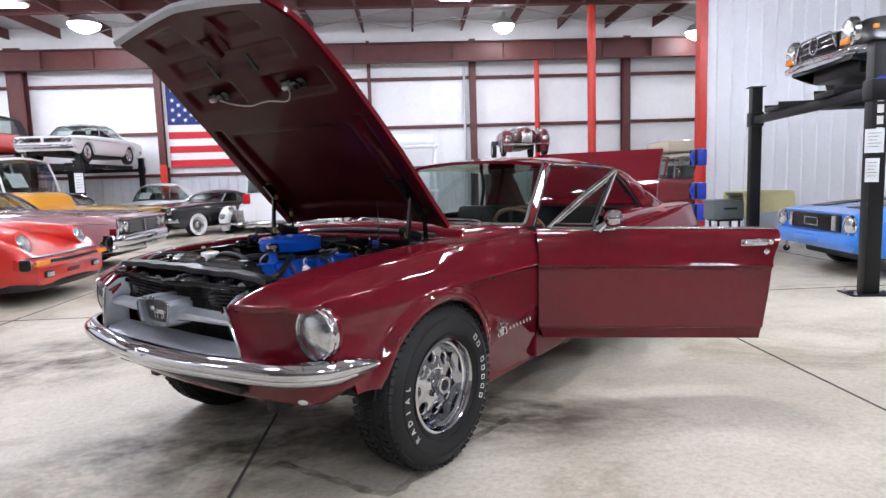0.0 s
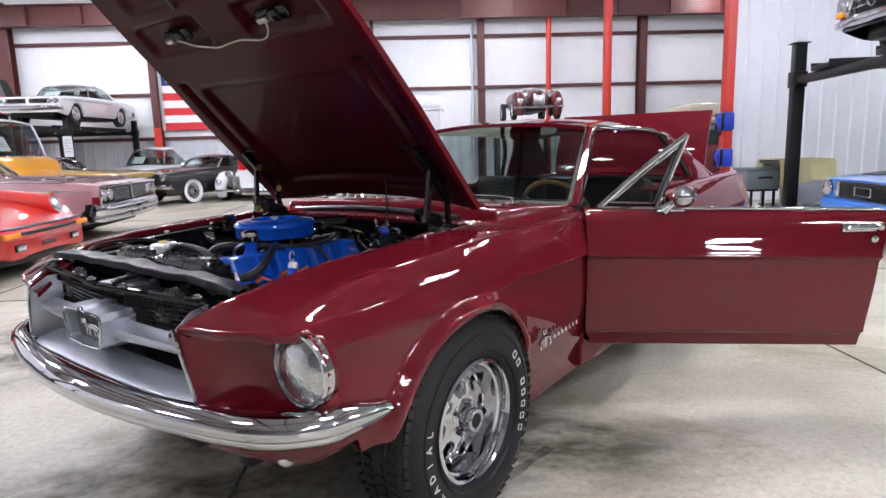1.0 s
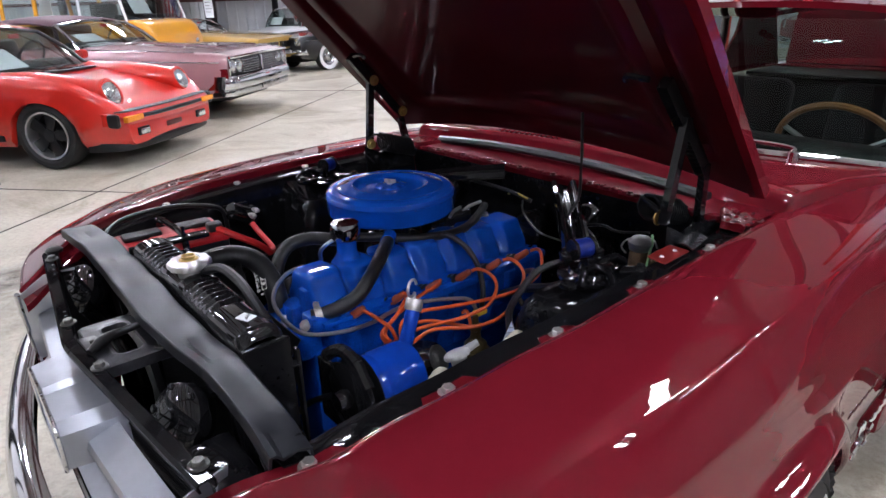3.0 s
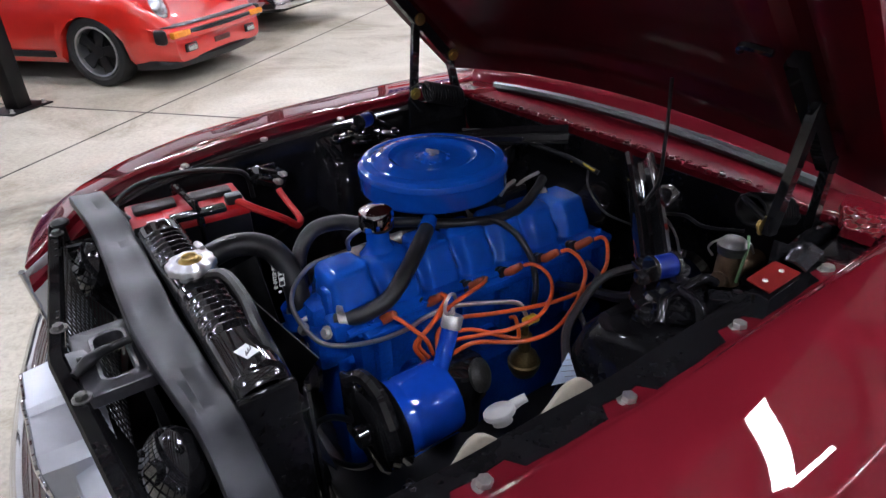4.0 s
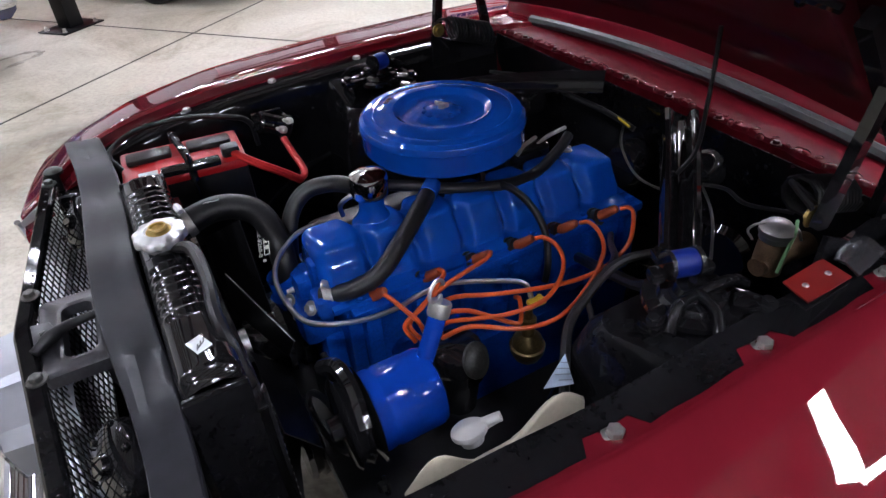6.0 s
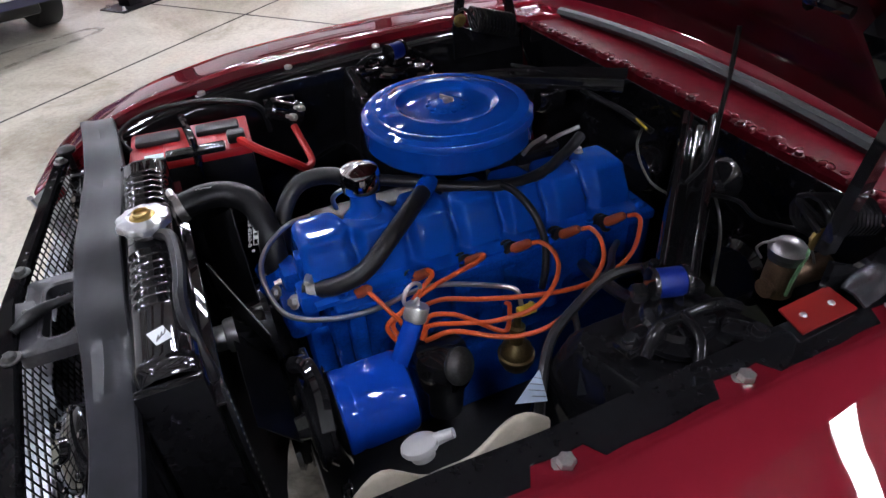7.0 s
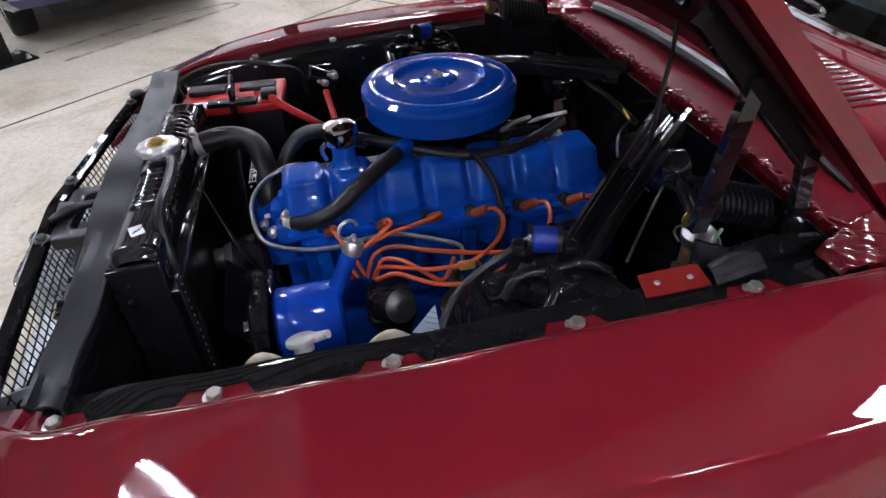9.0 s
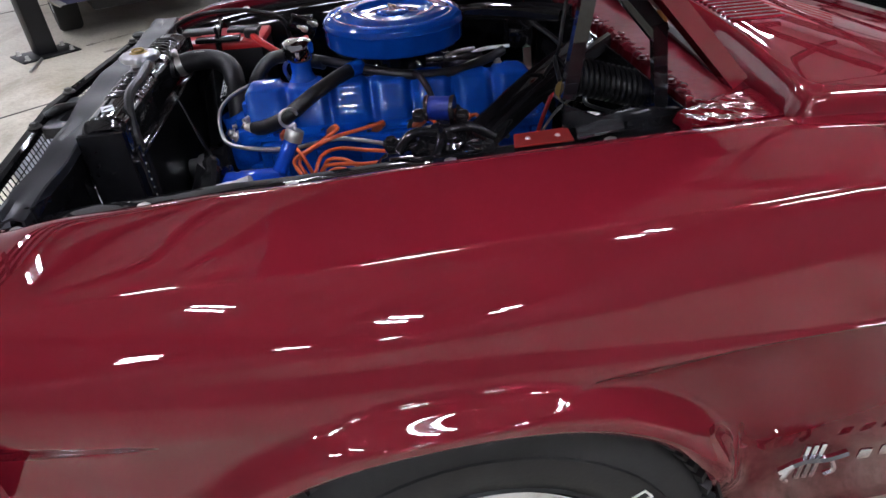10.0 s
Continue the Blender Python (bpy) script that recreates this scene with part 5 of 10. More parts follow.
# ---- wheels
def build_wheel(at, side, name="wheel"):
    """Slotted chrome wheel with a wide tyre, its outer face towards side * x."""
    w = new(name)
    w.parent = coupe
    m = Matrix.Translation(at) @ Matrix.Rotation(radians(90 * side), 4, "Y")
    if side < 0:
        m = m @ Matrix.Rotation(radians(180), 4, "Z")
    w.matrix_basis = m
    R, hw, rim = WHEEL_R, 0.118, 0.198
    bm = bmesh.new()
    prof = [(rim, 0.085), (rim + 0.010, 0.103), (rim + 0.030, 0.114), (rim + 0.055, hw), (rim + 0.085, hw), (R - 0.052, hw - 0.005), (R - 0.034, hw - 0.013), (R - 0.018, hw - 0.026), (R - 0.006, hw - 0.042),
            (R - 0.001, hw - 0.06), (R + 0.001, 0.0), (R - 0.001, -hw + 0.06), (R - 0.006, -hw + 0.042), (R - 0.018, -hw + 0.026), (R - 0.034, -hw + 0.013), (rim + 0.05, -hw), (rim, -0.085)]
    lathe(bm, prof, 72)
    for r in (rim + 0.028, rim + 0.094):
        lathe(bm, [(r - 0.003, hw - 0.008), (r, hw + 0.0015), (r + 0.003, hw - 0.008)], 60)
    # tread blocks
    for k in range(64):
        a = 2 * math.pi * k / 64
        for i, (z, sk, ln) in enumerate(((-0.086, 0.25, 0.034), (-0.046, -0.35, 0.03), (0.0, 0.35, 0.03), (0.046, -0.35, 0.03), (0.086, 0.25, 0.034))):
            aa = a + (0.05 if i % 2 else 0)
            mm = Matrix.Rotation(aa, 4, "Z") @ Matrix.Translation((R - (0.017 if abs(z) > 0.08 else 0.0), 0, z)) @ Matrix.Rotation(0.62 if z > 0.08 else -0.62 if z < -0.08 else 0.0, 4, "Y") @ Matrix.Rotation(sk, 4, "X")
            box(bm, (0.014, 0.024, ln), m=mm)
    part("tyre", bm, M["tyre"], w, "wide black tyre with white outlined letters", angle=30)
    bm = bmesh.new()
    # deep dish and barrel
    lathe(bm, [(rim + 0.004, 0.098), (rim + 0.006, 0.104), (rim - 0.004, 0.108), (rim - 0.01, 0.098), (rim - 0.014, 0.07), (rim - 0.022, 0.066), (rim - 0.026, 0.02), (rim - 0.03, 0.0), (rim - 0.034, -0.085), (rim + 0.004, -0.09)], 64)
    # centre disc pierced by round holes
    ri, ro, nh = 0.062, rim - 0.03, 8
    hr, hc = 0.0235, 0.118
    holes = []
    for k in range(nh):
        a0 = 2 * math.pi * k / nh
        seg = []
        for j in range(16):
            b = 2 * math.pi * j / 16
            p = Vector((hc + hr * math.cos(b), hr * math.sin(b), 0))
            seg.append(p)
        half = math.pi / nh
        # cell outline resampled to meet the hole
        outl = []
        for j in range(16):
            b = 2 * math.pi * j / 16
            d = Vector((math.cos(b), math.sin(b), 0))
            t = 0.001
            while t < 0.2:
                q = Vector((hc, 0, 0)) + d * t
                r, an = math.hypot(q.x, q.y), math.atan2(q.y, q.x)
                if r > ro or r < ri or abs(an) > half:
                    break
                t += 0.0007
            outl.append(q)
        rot = Matrix.Rotation(a0, 4, "Z")
        zz = lambda r: lin(r, (ri, 0.09, 0.15, ro), (0.052, 0.046, 0.03, 0.012))
        rows = [[rot @ Vector((p.x, p.y, zz(math.hypot(p.x, p.y)))) for p in outl], [rot @ Vector((p.x, p.y, zz(math.hypot(p.x, p.y)) + 0.002)) for p in [q.lerp(Vector((hc, 0, 0)), 0.0) + (q - Vector((hc, 0, 0))).normalized() * 0.006 for q in seg]],
                [rot @ Vector((p.x, p.y, zz(math.hypot(p.x, p.y)) - 0.004)) for p in seg], [rot @ Vector((p.x, p.y, zz(math.hypot(p.x, p.y)) - 0.03)) for p in seg]]
        sheet(bm, rows, closed=True)
    part("rim", bm, M["chrome"], w, "polished chrome rim with eight round holes", angle=50)
    bm = bmesh.new()
    lathe(bm, [(0.066, 0.05), (0.05, 0.054), (0.042, 0.058), (0.04, 0.095), (0.036, 0.102), (0.03, 0.102), (0.028, 0.098), (0, 0.098)], 32)
    for k in range(5):
        a = 2 * math.pi * k / 5
        lathe(bm, [(0.010, 0.05), (0.010, 0.07), (0.006, 0.076), (0, 0.076)], 6, Matrix.Translation((0.053 * math.cos(a), 0.053 * math.sin(a), 0)))
    part("hub_cap", bm, M["chrome"], w)
    bm = bmesh.new()
    lathe(bm, [(0.024, 0.0995), (0.0, 0.0995)], 24)
    part("cap_disc", bm, M["blacksatin"], w)
    # brake behind the holes
    bm = bmesh.new()
    lathe(bm, [(0, -0.02), (0.14, -0.02), (0.145, -0.07)], 40)
    part("brake_drum", bm, M["blacksatin"], w)
    # raised white marks on the side wall
    def mark(a, r0, r1, wd):
        bmx.verts.ensure_lookup_table()
        mm = Matrix.Rotation(a, 4, "Z")
        for rr in ((r0, r0 + 0.003), (r1 - 0.003, r1)):
            box(bmx, (rr[1] - rr[0], wd, 0.003), ((rr[0] + rr[1]) / 2, 0, hw + 0.0005), m=mm)
        for s in (-1, 1):
            box(bmx, (r1 - r0, 0.0028, 0.003), ((r0 + r1) / 2, s * wd / 2, hw + 0.0005), m=mm)
    for a in (-30, -21, -12, -3, 6, 24, 33):
        bmx = bmesh.new()
        mark(radians(a), 0.256, 0.281, 0.019)
        part("letter_outline", bmx, M["white"], w)
    for i, ch in enumerate("RADIAL"):
        a = radians(212 - 10 * i)
        words(ch, 0.036, Matrix.Rotation(a, 4, "Z") @ Matrix.Translation((0.268, 0, hw)) @ Matrix.Rotation(radians(-90), 4, "Z"), M["white"], w, "letter", 0.0012)
    return w


W_FRONT = build_wheel((0.735, 0.020, WHEEL_R), 1)
W_FRONT.matrix_basis = Matrix.Translation((0.735, 0.020, WHEEL_R)) @ Matrix.Rotation(radians(90), 4, "Y") @ Matrix.Rotation(radians(95), 4, "Z")
for at, side in (((-0.735, 0, WHEEL_R), -1), ((0.735, 2.743, WHEEL_R), 1), ((-0.735, 2.743, WHEEL_R), -1)):
    cp = copy_thing(W_FRONT, Matrix.Translation(at) @ Matrix.Rotation(radians(90 * side), 4, "Y"))
    cp.parent = coupe

# wheel housings
for side in (1, -1):
    for yc in (0.0, 2.743):
        bm = bmesh.new()
        rows = []
        for a in np.linspace(10, 168, 25):
            r = ARCH_R + 0.01
            rows.append([(side * x, yc + ARCH_Y + r * math.cos(radians(a)), 0.335 + r * math.sin(radians(a))) for x in (0.83, 0.6, 0.5)])
        sheet(bm, rows, 0.004)
        part("wheel_housing", bm, M["blacksatin"], coupe)


# ---------------------------------------------------------------- engine bay of the coupe
def build_bay():
    # inner aprons with their top flange
    for side in (1, -1):
        bm = bmesh.new()
        rows = []
        for y in np.linspace(-0.60, 0.40, 90):
            sec = fender_section(y)
            xl, zl = sec[0][0], sec[0][1] - 0.017
            jag = 0.0025 * math.sin(y * 60) + 0.002 * math.sin(y * 23)
            near = min(abs(y - q) for q in (-0.577, -0.387, -0.187, 0.027, 0.25))
            keep = 0.036 if near < 0.035 and side == 1 else 0.014
            rows.append([(side * (xl - keep + jag * 0.5), y, zl), (side * (xl - 0.05), y, zl - 0.001), (side * (xl - 0.066), y, zl - 0.004), (side * (xl - 0.072), y, zl - 0.018),
                         (side * (xl - 0.085), y, 0.80), (side * (xl - 0.09), y, 0.62), (side * (xl - 0.12), y, 0.42)])
        sheet(bm, rows, 0.003)
        part("inner_apron", bm, M["blackmetal"], coupe, "gloss black inner fender apron")
        # spring tower
        bm = bmesh.new()
        rows = []
        for z, g in ((0.905, -0.012), (0.903, 0.0), (0.885, 0.014), (0.80, 0.03), (0.66, 0.055), (0.45, 0.09)):
            cx0, cx1, y0, y1 = 0.40 - g, 0.56, -0.065 - g * 0.8, 0.125 + g
            ring = []
            for (ax, ay, cxs, cys) in ((cx0, y0, 1, 1), (cx1, y0, -1, 1), (cx1, y1, -1, -1), (cx0, y1, 1, -1)):
                r = 0.035
                for k in range(5):
                    ang = {(1, 1): 180, (-1, 1): 270, (-1, -1): 0, (1, -1): 90}[(cxs, cys)] + k * 22.5
                    ring.append(Vector((side * (ax + cxs * r + r * math.cos(radians(ang))), ay + cys * r + r * math.sin(radians(ang)), z - (0.032 if cxs > 0 and z > 0.87 else 0))))
            rows.append(ring)
        vs = sheet(bm, rows, closed=True)
        cap(bm, vs[0])
        tw = part("shock_tower", bm, M["blackmetal"], coupe, "gloss black shock tower", angle=35)
        cx, cy = side * 0.468, 0.035
        bm = bmesh.new()
        lathe(bm, [(0.062, 0.902), (0.061, 0.909), (0.044, 0.911), (0.040, 0.918), (0.026, 0.920), (0.022, 0.929), (0.009, 0.930), (0.008, 0.936), (0.0, 0.937)], 28, Matrix.Translation((cx, cy, 0)))
        part("shock_cap", bm, M["castblack"], tw, "gloss black cast shock mount")
        for k in range(3):
            a = radians(120 * k + 40)
            bm = bmesh.new()
            box(bm, (0.05, 0.03, 0.014), (0.07, 0, 0.913), m=Matrix.Translation((cx, cy, 0)) @ Matrix.Rotation(a, 4, "Z"), bevel=0.005)
            part("cap_lug", bm, M["castblack"], tw)
            bm = bmesh.new()
            bolt(bm, (cx + 0.084 * math.cos(a), cy + 0.084 * math.sin(a), 0.919), r=0.008)
            part("cap_bolt", bm, M["blackgloss"], tw)
        bm = bmesh.new()
        tube(bm, [(cx + side * 0.035, cy - 0.075, 0.912), (cx + side * 0.02, cy - 0.05, 0.932), (cx + side * 0.012, cy - 0.01, 0.926), (cx + side * 0.02, cy + 0.035, 0.934), (cx + side * 0.02, cy + 0.07, 0.914)], 0.0075, 10)
        part("saddle", bm, M["blackmetal"], tw, "black cast saddle of the shock mount")
        bm = bmesh.new()
        tube(bm, [(cx + side * 0.012, cy - 0.008, 0.928), (cx + side * 0.045, cy - 0.012, 0.924), (cx + side * 0.068, cy - 0.03, 0.908)], 0.0075, 10)
        part("saddle_leg", bm, M["blackmetal"], tw)
        sleeve = pose(side * 0.447, 0.031, 0.950, 90, 0, -18 * side)
        for k in (-1, 1):
            bm = bmesh.new()
            lathe(bm, [(0.0, -0.003), (0.019, -0.003), (0.0198, 0.0), (0.019, 0.003), (0.0, 0.003)], 22, sleeve @ Matrix.Translation((0, 0, 0.019 * k)))
            part("washer", bm, M["blackgloss"], tw)
            bm = bmesh.new()
            box(bm, (0.022, 0.018, 0.020), (0, -0.012, 0.033 * k), m=sleeve, bevel=0.006)
            part("saddle_ear", bm, M["castblack"], tw)
        bm = bmesh.new()
        lathe(bm, [(0.0, -0.016), (0.0165, -0.016), (0.0176, -0.013), (0.0176, 0.013), (0.0165, 0.016), (0.0, 0.016)], 24, sleeve)
        part("bushing", bm, M["bushblue"], tw, "blue bushing")
        # brace from tower to firewall
        bm = bmesh.new()
        a, b = Vector((side * 0.41, 0.085, 0.872)), Vector((side * 0.105, 0.395, 0.928))
        d = (b - a).normalized()
        sd = Vector((d.y, -d.x, 0)) * side
        prof = [(-0.035, -0.016), (-0.034, 0.0), (-0.030, 0.009), (-0.023, 0.012), (-0.016, 0.008), (-0.011, -0.004), (-0.004, -0.009), (0.004, -0.009), (0.011, -0.004), (0.016, 0.008), (0.023, 0.012), (0.030, 0.009), (0.034, 0.0), (0.035, -0.016)]
        rows = []
        for t in np.linspace(0, 1, 7):
            p = a.lerp(b, t) + Vector((0, 0, 0.012 * math.sin(math.pi * t)))
            rows.append([p + sd * u * (0.82 + 0.18 * t) + Vector((0, 0, v)) for u, v in prof])
        sheet(bm, rows, 0.003)
        part("tower_brace", bm, M["blackgloss"], coupe, "gloss black ribbed brace from tower to firewall")
    # firewall with fittings
    bm = bmesh.new()
    xs = np.linspace(-0.52, 0.52, 40)
    rows = []
    for z in np.linspace(0.925, 0.35, 16):
        rows.append([(x, 0.40 + 0.03 * math.sin(x * 9) * smoothstep(0.88 - z, 0, 0.1) + 0.05 * smoothstep(0.7 - z, 0, 0.25), z) for x in xs])
    sheet(bm, rows, 0.003)
    part("firewall", bm, M["blackmetal"], coupe, "gloss black firewall panel")
    for at, r, h in (((0.03, 0.385, 0.80), 0.05, 0.05), ((0.30, 0.37, 0.74), 0.06, 0.04), ((-0.30, 0.36, 0.84), 0.045, 0.06), ((0.215, 0.36, 0.875), 0.036, 0.05)):
        bm = bmesh.new()
        lathe(bm, [(r, 0), (r, h * 0.7), (r * 0.8, h), (0, h)], 20, Matrix.Translation(at) @ pose(0, 0, 0, 90, 0, 0))
        part("firewall_boss", bm, M["blackgloss"], coupe)
    # radiator support wall, lower pan, frame rails
    bm = bmesh.new()
    box(bm, (0.16, 0.02, 0.42), (-0.42, -0.575, 0.66), bevel=0.006)
    box(bm, (0.22, 0.02, 0.42), (0.40, -0.575, 0.66), bevel=0.006)
    box(bm, (1.0, 0.03, 0.05), (0, -0.575, 0.86), bevel=0.008)
    box(bm, (1.0, 0.06, 0.05), (0, -0.575, 0.45), bevel=0.008)
    part("radiator_support", bm, M["blackmetal"], coupe, "satin black radiator support")
    bm = bmesh.new()
    box(bm, (0.9, 0.12, 0.03), (0, -0.66, 0.48), bevel=0.006)
    for x in (-0.44, 0.44):
        box(bm, (0.06, 1.0, 0.1), (x, -0.08, 0.40), bevel=0.01)
    box(bm, (0.86, 0.14, 0.06), (0, -0.12, 0.32), bevel=0.015)
    box(bm, (0.9, 0.10, 0.05), (0, 0.30, 0.36), bevel=0.015)
    part("frame_rail", bm, M["blacksatin"], coupe)
    bm = bmesh.new()
    sheet(bm, [[(x, -0.60, 0.46), (x, -0.50, 0.44), (x, lin(x, (-0.5, -0.1, 0.1, 0.3), (-0.36, -0.37, -0.445, -0.47)), 0.425)] for x in np.linspace(-0.5, 0.42, 14)], 0.004)
    part("air_dam", bm, M["blacksatin"], coupe, "black sheet air dam under the radiator")
    # radiator with ribbed top tank
    rad = new("radiator")
    rad.parent = coupe
    bm = bmesh.new()
    rows = []
    for x in np.linspace(-0.252, 0.292, 137):
        rib = 0.0
        for c0, c1 in ((-0.19, -0.075), (0.065, 0.175)):
            if c0 < x < c1:
                rib = 0.0065 * (0.5 - 0.5 * math.cos((x - c0) / (c1 - c0) * 2 * math.pi * 6))
        flat = 0.005 if -0.07 < x < -0.035 or 0.025 < x < 0.06 else 0
        e = 1 - smoothstep(abs(x - 0.02), 0.255, 0.272)
        z1 = 0.908 + 0.016 * e
        rows.append([(x, -0.555, 0.855), (x, -0.555, z1 - 0.012), (x, -0.548 + rib * 0.3, z1 - 0.002 + rib * 0.7 + flat), (x, -0.532, z1 + 0.004 + rib + flat), (x, -0.505, z1 + 0.004 + rib + flat), (x, -0.490 - rib * 0.3, z1 - 0.002 + rib * 0.7 + flat), (x, -0.483, z1 - 0.012), (x, -0.483, 0.855)])
    sheet(bm, rows, 0.0)
    box(bm, (0.57, 0.10, 0.006), (0.02, -0.52, 0.855), bevel=0.002)
    part("top_tank", bm, M["blackgloss"], rad, "gloss black ribbed top tank", angle=60)
    bm = bmesh.new()
    box(bm, (0.55, 0.05, 0.40), (0.02, -0.52, 0.655), bevel=0.004)
    part("core", bm, M["blacksatin"], rad)
    bm = bmesh.new()
    box(bm, (0.016, 0.006, 0.44), (0.296, -0.470, 0.66), m=None, bevel=0.002)
    ce = part("core_edge", bm, M["blackgloss"], rad, "black perforated edge strip")
    for i in range(26):
        bm = bmesh.new()
        lathe(bm, [(0.0, 0.0012), (0.0016, 0.001), (0.0022, 0.0)], 8, pose(0.296, -0.467, 0.862 - 0.0155 * i, -90, 0, 0))
        part("rivet", bm, M["zinc"], ce)
    for s in (-0.262, 0.302):
        bm = bmesh.new()
        box(bm, (0.014, 0.075, 0.5), (s, -0.52, 0.66), bevel=0.003)
        part("side_bracket", bm, M["blackmetal"], rad)
    bm = bmesh.new()
    C = Matrix.Translation((0.005, -0.519, 0.0))
    lathe(bm, [(0.022, 0.925), (0.022, 0.94), (0.034, 0.941)], 24, C)
    n = 60
    rows = []
    for r, z in ((0.0325, 0.941), (0.0365, 0.943), (0.0365, 0.951), (0.034, 0.954), (0.020, 0.957), (0.017, 0.955)):
        rows.append([C @ Vector(((r + (0.0016 * math.cos(10 * 2 * math.pi * j / n) if r > 0.03 else 0)) * math.cos(2 * math.pi * j / n), (r + (0.0016 * math.cos(10 * 2 * math.pi * j / n) if r > 0.03 else 0)) * math.sin(2 * math.pi * j / n), z)) for j in range(n)])
    sheet(bm, rows, closed=True)
    part("radiator_cap", bm, M["alu"], rad, "ridged bare metal radiator cap")
    bm = bmesh.new()
    lathe(bm, [(0.0, 0.959), (0.010, 0.959), (0.0175, 0.9555)], 24, C)
    lathe(bm, [(0.009, 0.9595), (0.0095, 0.9625), (0.012, 0.9625), (0.0125, 0.959)], 24, C)
    part("cap_badge", bm, M["brass"], rad, "round brass coloured cap badge")
    bm = bmesh.new()
    tube(bm, [(0.03, -0.505, 0.935), (0.07, -0.487, 0.948), (0.14, -0.484, 0.945), (0.205, -0.49, 0.935), (0.245, -0.485, 0.90), (0.262, -0.478, 0.83), (0.265, -0.475, 0.6)], 0.0085, 8)
    part("overflow_tube", bm, M["rubber"], rad)
    bm = bmesh.new()
    box(bm, (0.026, 0.020, 0.001), m=pose(0.240, -0.519, 0.9295, 0, 0, 22))
    part("sticker", bm, M["paper"], rad, "small white sticker")
    bm = bmesh.new()
    for k in range(3):
        tube(bm, [(0.232 + k * 0.004, -0.512 - k * 0.004, 0.9303), (0.240 + k * 0.004, -0.514 - k * 0.004, 0.9303), (0.246 + k * 0.002, -0.522, 0.9303)], 0.0009, 5)
    part("sticker_print", bm, M["ink"], rad)
    # rubber flap over the radiator support
    bm = bmesh.new()
    rows = []
    for t in np.linspace(0, 1, 90):
        x = -0.535 + 1.045 * t
        sag = 0.004 * math.sin(t * 17) + 0.003 * math.sin(t * 41 + 1)
        zz = 0.897 + 0.012 * math.sin(math.pi * t) + sag * 0.5 - 0.012 * t
        yc = -0.598 + 0.006 * math.sin(t * 9) + 0.012 * math.sin(math.pi * t)
        f = 1 - 0.45 * smoothstep(x, 0.05, 0.38)
        wave = 0.0016 * math.sin(t * 23) * math.sin(t * 5 + 1)
        rows.append([(x - 0.01, yc - 0.037 * f, zz - 0.020), (x - 0.006, yc - 0.0355 * f, zz - 0.001), (x - 0.004, yc - 0.033 * f, zz + 0.001), (x - 0.002, yc - 0.020 * f, zz + 0.0018 + wave), (x, yc - 0.004, zz - 0.0015 + sag * 0.4 - wave), (x + 0.004, yc + 0.012, zz + 0.0012 + wave), (x + 0.008, yc + 0.027, zz + 0.001 + sag * 0.3), (x + 0.009, yc + 0.0295, zz - 0.001 + sag * 0.3), (x + 0.010, yc + 0.030, zz - 0.014)])
    sheet(bm, rows, 0.004)
    part("rubber_flap", bm, M["rubberflap"], coupe, "grey black rubber flap across the radiator support", angle=32)
    # hood latch support between grille bar and radiator support
    bm = bmesh.new()
    zt = 0.860

    def ring(x0, x1, y0, y1, r, z, n=6):
        pts = []
        for cx, cy, a0 in ((x1 - r, y1 - r, 0), (x0 + r, y1 - r, 90), (x0 + r, y0 + r, 180), (x1 - r, y0 + r, 270)):
            pts += [Vector((cx + r * math.cos(radians(a0 + 90 * k / n)), cy + r * math.sin(radians(a0 + 90 * k / n)), z)) for k in range(n + 1)]
        return pts
    sheet(bm, [ring(-0.058, 0.114, -0.708, -0.596, 0.010, zt - 0.022), ring(-0.058, 0.114, -0.708, -0.596, 0.010, zt - 0.003), ring(-0.055, 0.111, -0.705, -0.599, 0.010, zt), ring(-0.035, 0.104, -0.687, -0.628, 0.016, zt + 0.0005),
               ring(-0.030, 0.099, -0.683, -0.632, 0.016, zt + 0.004), ring(-0.024, 0.094, -0.678, -0.637, 0.014, zt + 0.003), ring(-0.021, 0.091, -0.675, -0.640, 0.014, zt - 0.012)], closed=True)
    latch = part("latch_bracket", bm, M["wornsteel"], coupe, "worn black steel hood latch bracket", angle=40)
    bm = bmesh.new()
    tube(bm, [(0.066, -0.712, 0.868), (0.048, -0.690, 0.872), (0.036, -0.672, 0.872), (0.030, -0.650, 0.871), (0.030, -0.60, 0.876)], [0.006, 0.010, 0.008, 0.0065, 0.006], 10)
    part("latch_lever", bm, M["blacksatin"], latch, "black latch lever")
    bm = bmesh.new()
    prism(bm, [(0.000, -0.716), (0.052, -0.712), (0.056, -0.694), (0.030, -0.684), (0.004, -0.692)], 0.006, Matrix.Translation((0, 0, zt + 0.001)), bevel=0.0015)
    part("latch_plate", bm, M["wornsteel"], latch)
    for p in ((0.030, -0.700), (0.046, -0.696)):
        bm = bmesh.new()
        lathe(bm, [(0.004, 0), (0.004, 0.004), (0.002, 0.0055), (0, 0.0055)], 10, Matrix.Translation((*p, zt + 0.007)))
        part("latch_rivet", bm, M["darkzinc"], latch)
    bm = bmesh.new()
    sheet(bm, [[(0.045, -0.640, 0.850), (0.108, -0.640, 0.850)], [(0.05, -0.632, 0.76), (0.103, -0.632, 0.76)], [(0.055, -0.640, 0.48), (0.098, -0.640, 0.48)]], 0.012)
    part("latch_post", bm, M["blacksatin"], coupe)
    for x, y in ((-0.047, -0.612), (0.104, -0.612)):
        bm = bmesh.new()
        bolt(bm, (x, y, 0.861), r=0.009, h=0.009)
        part("latch_bolt", bm, M["darkzinc"], coupe)
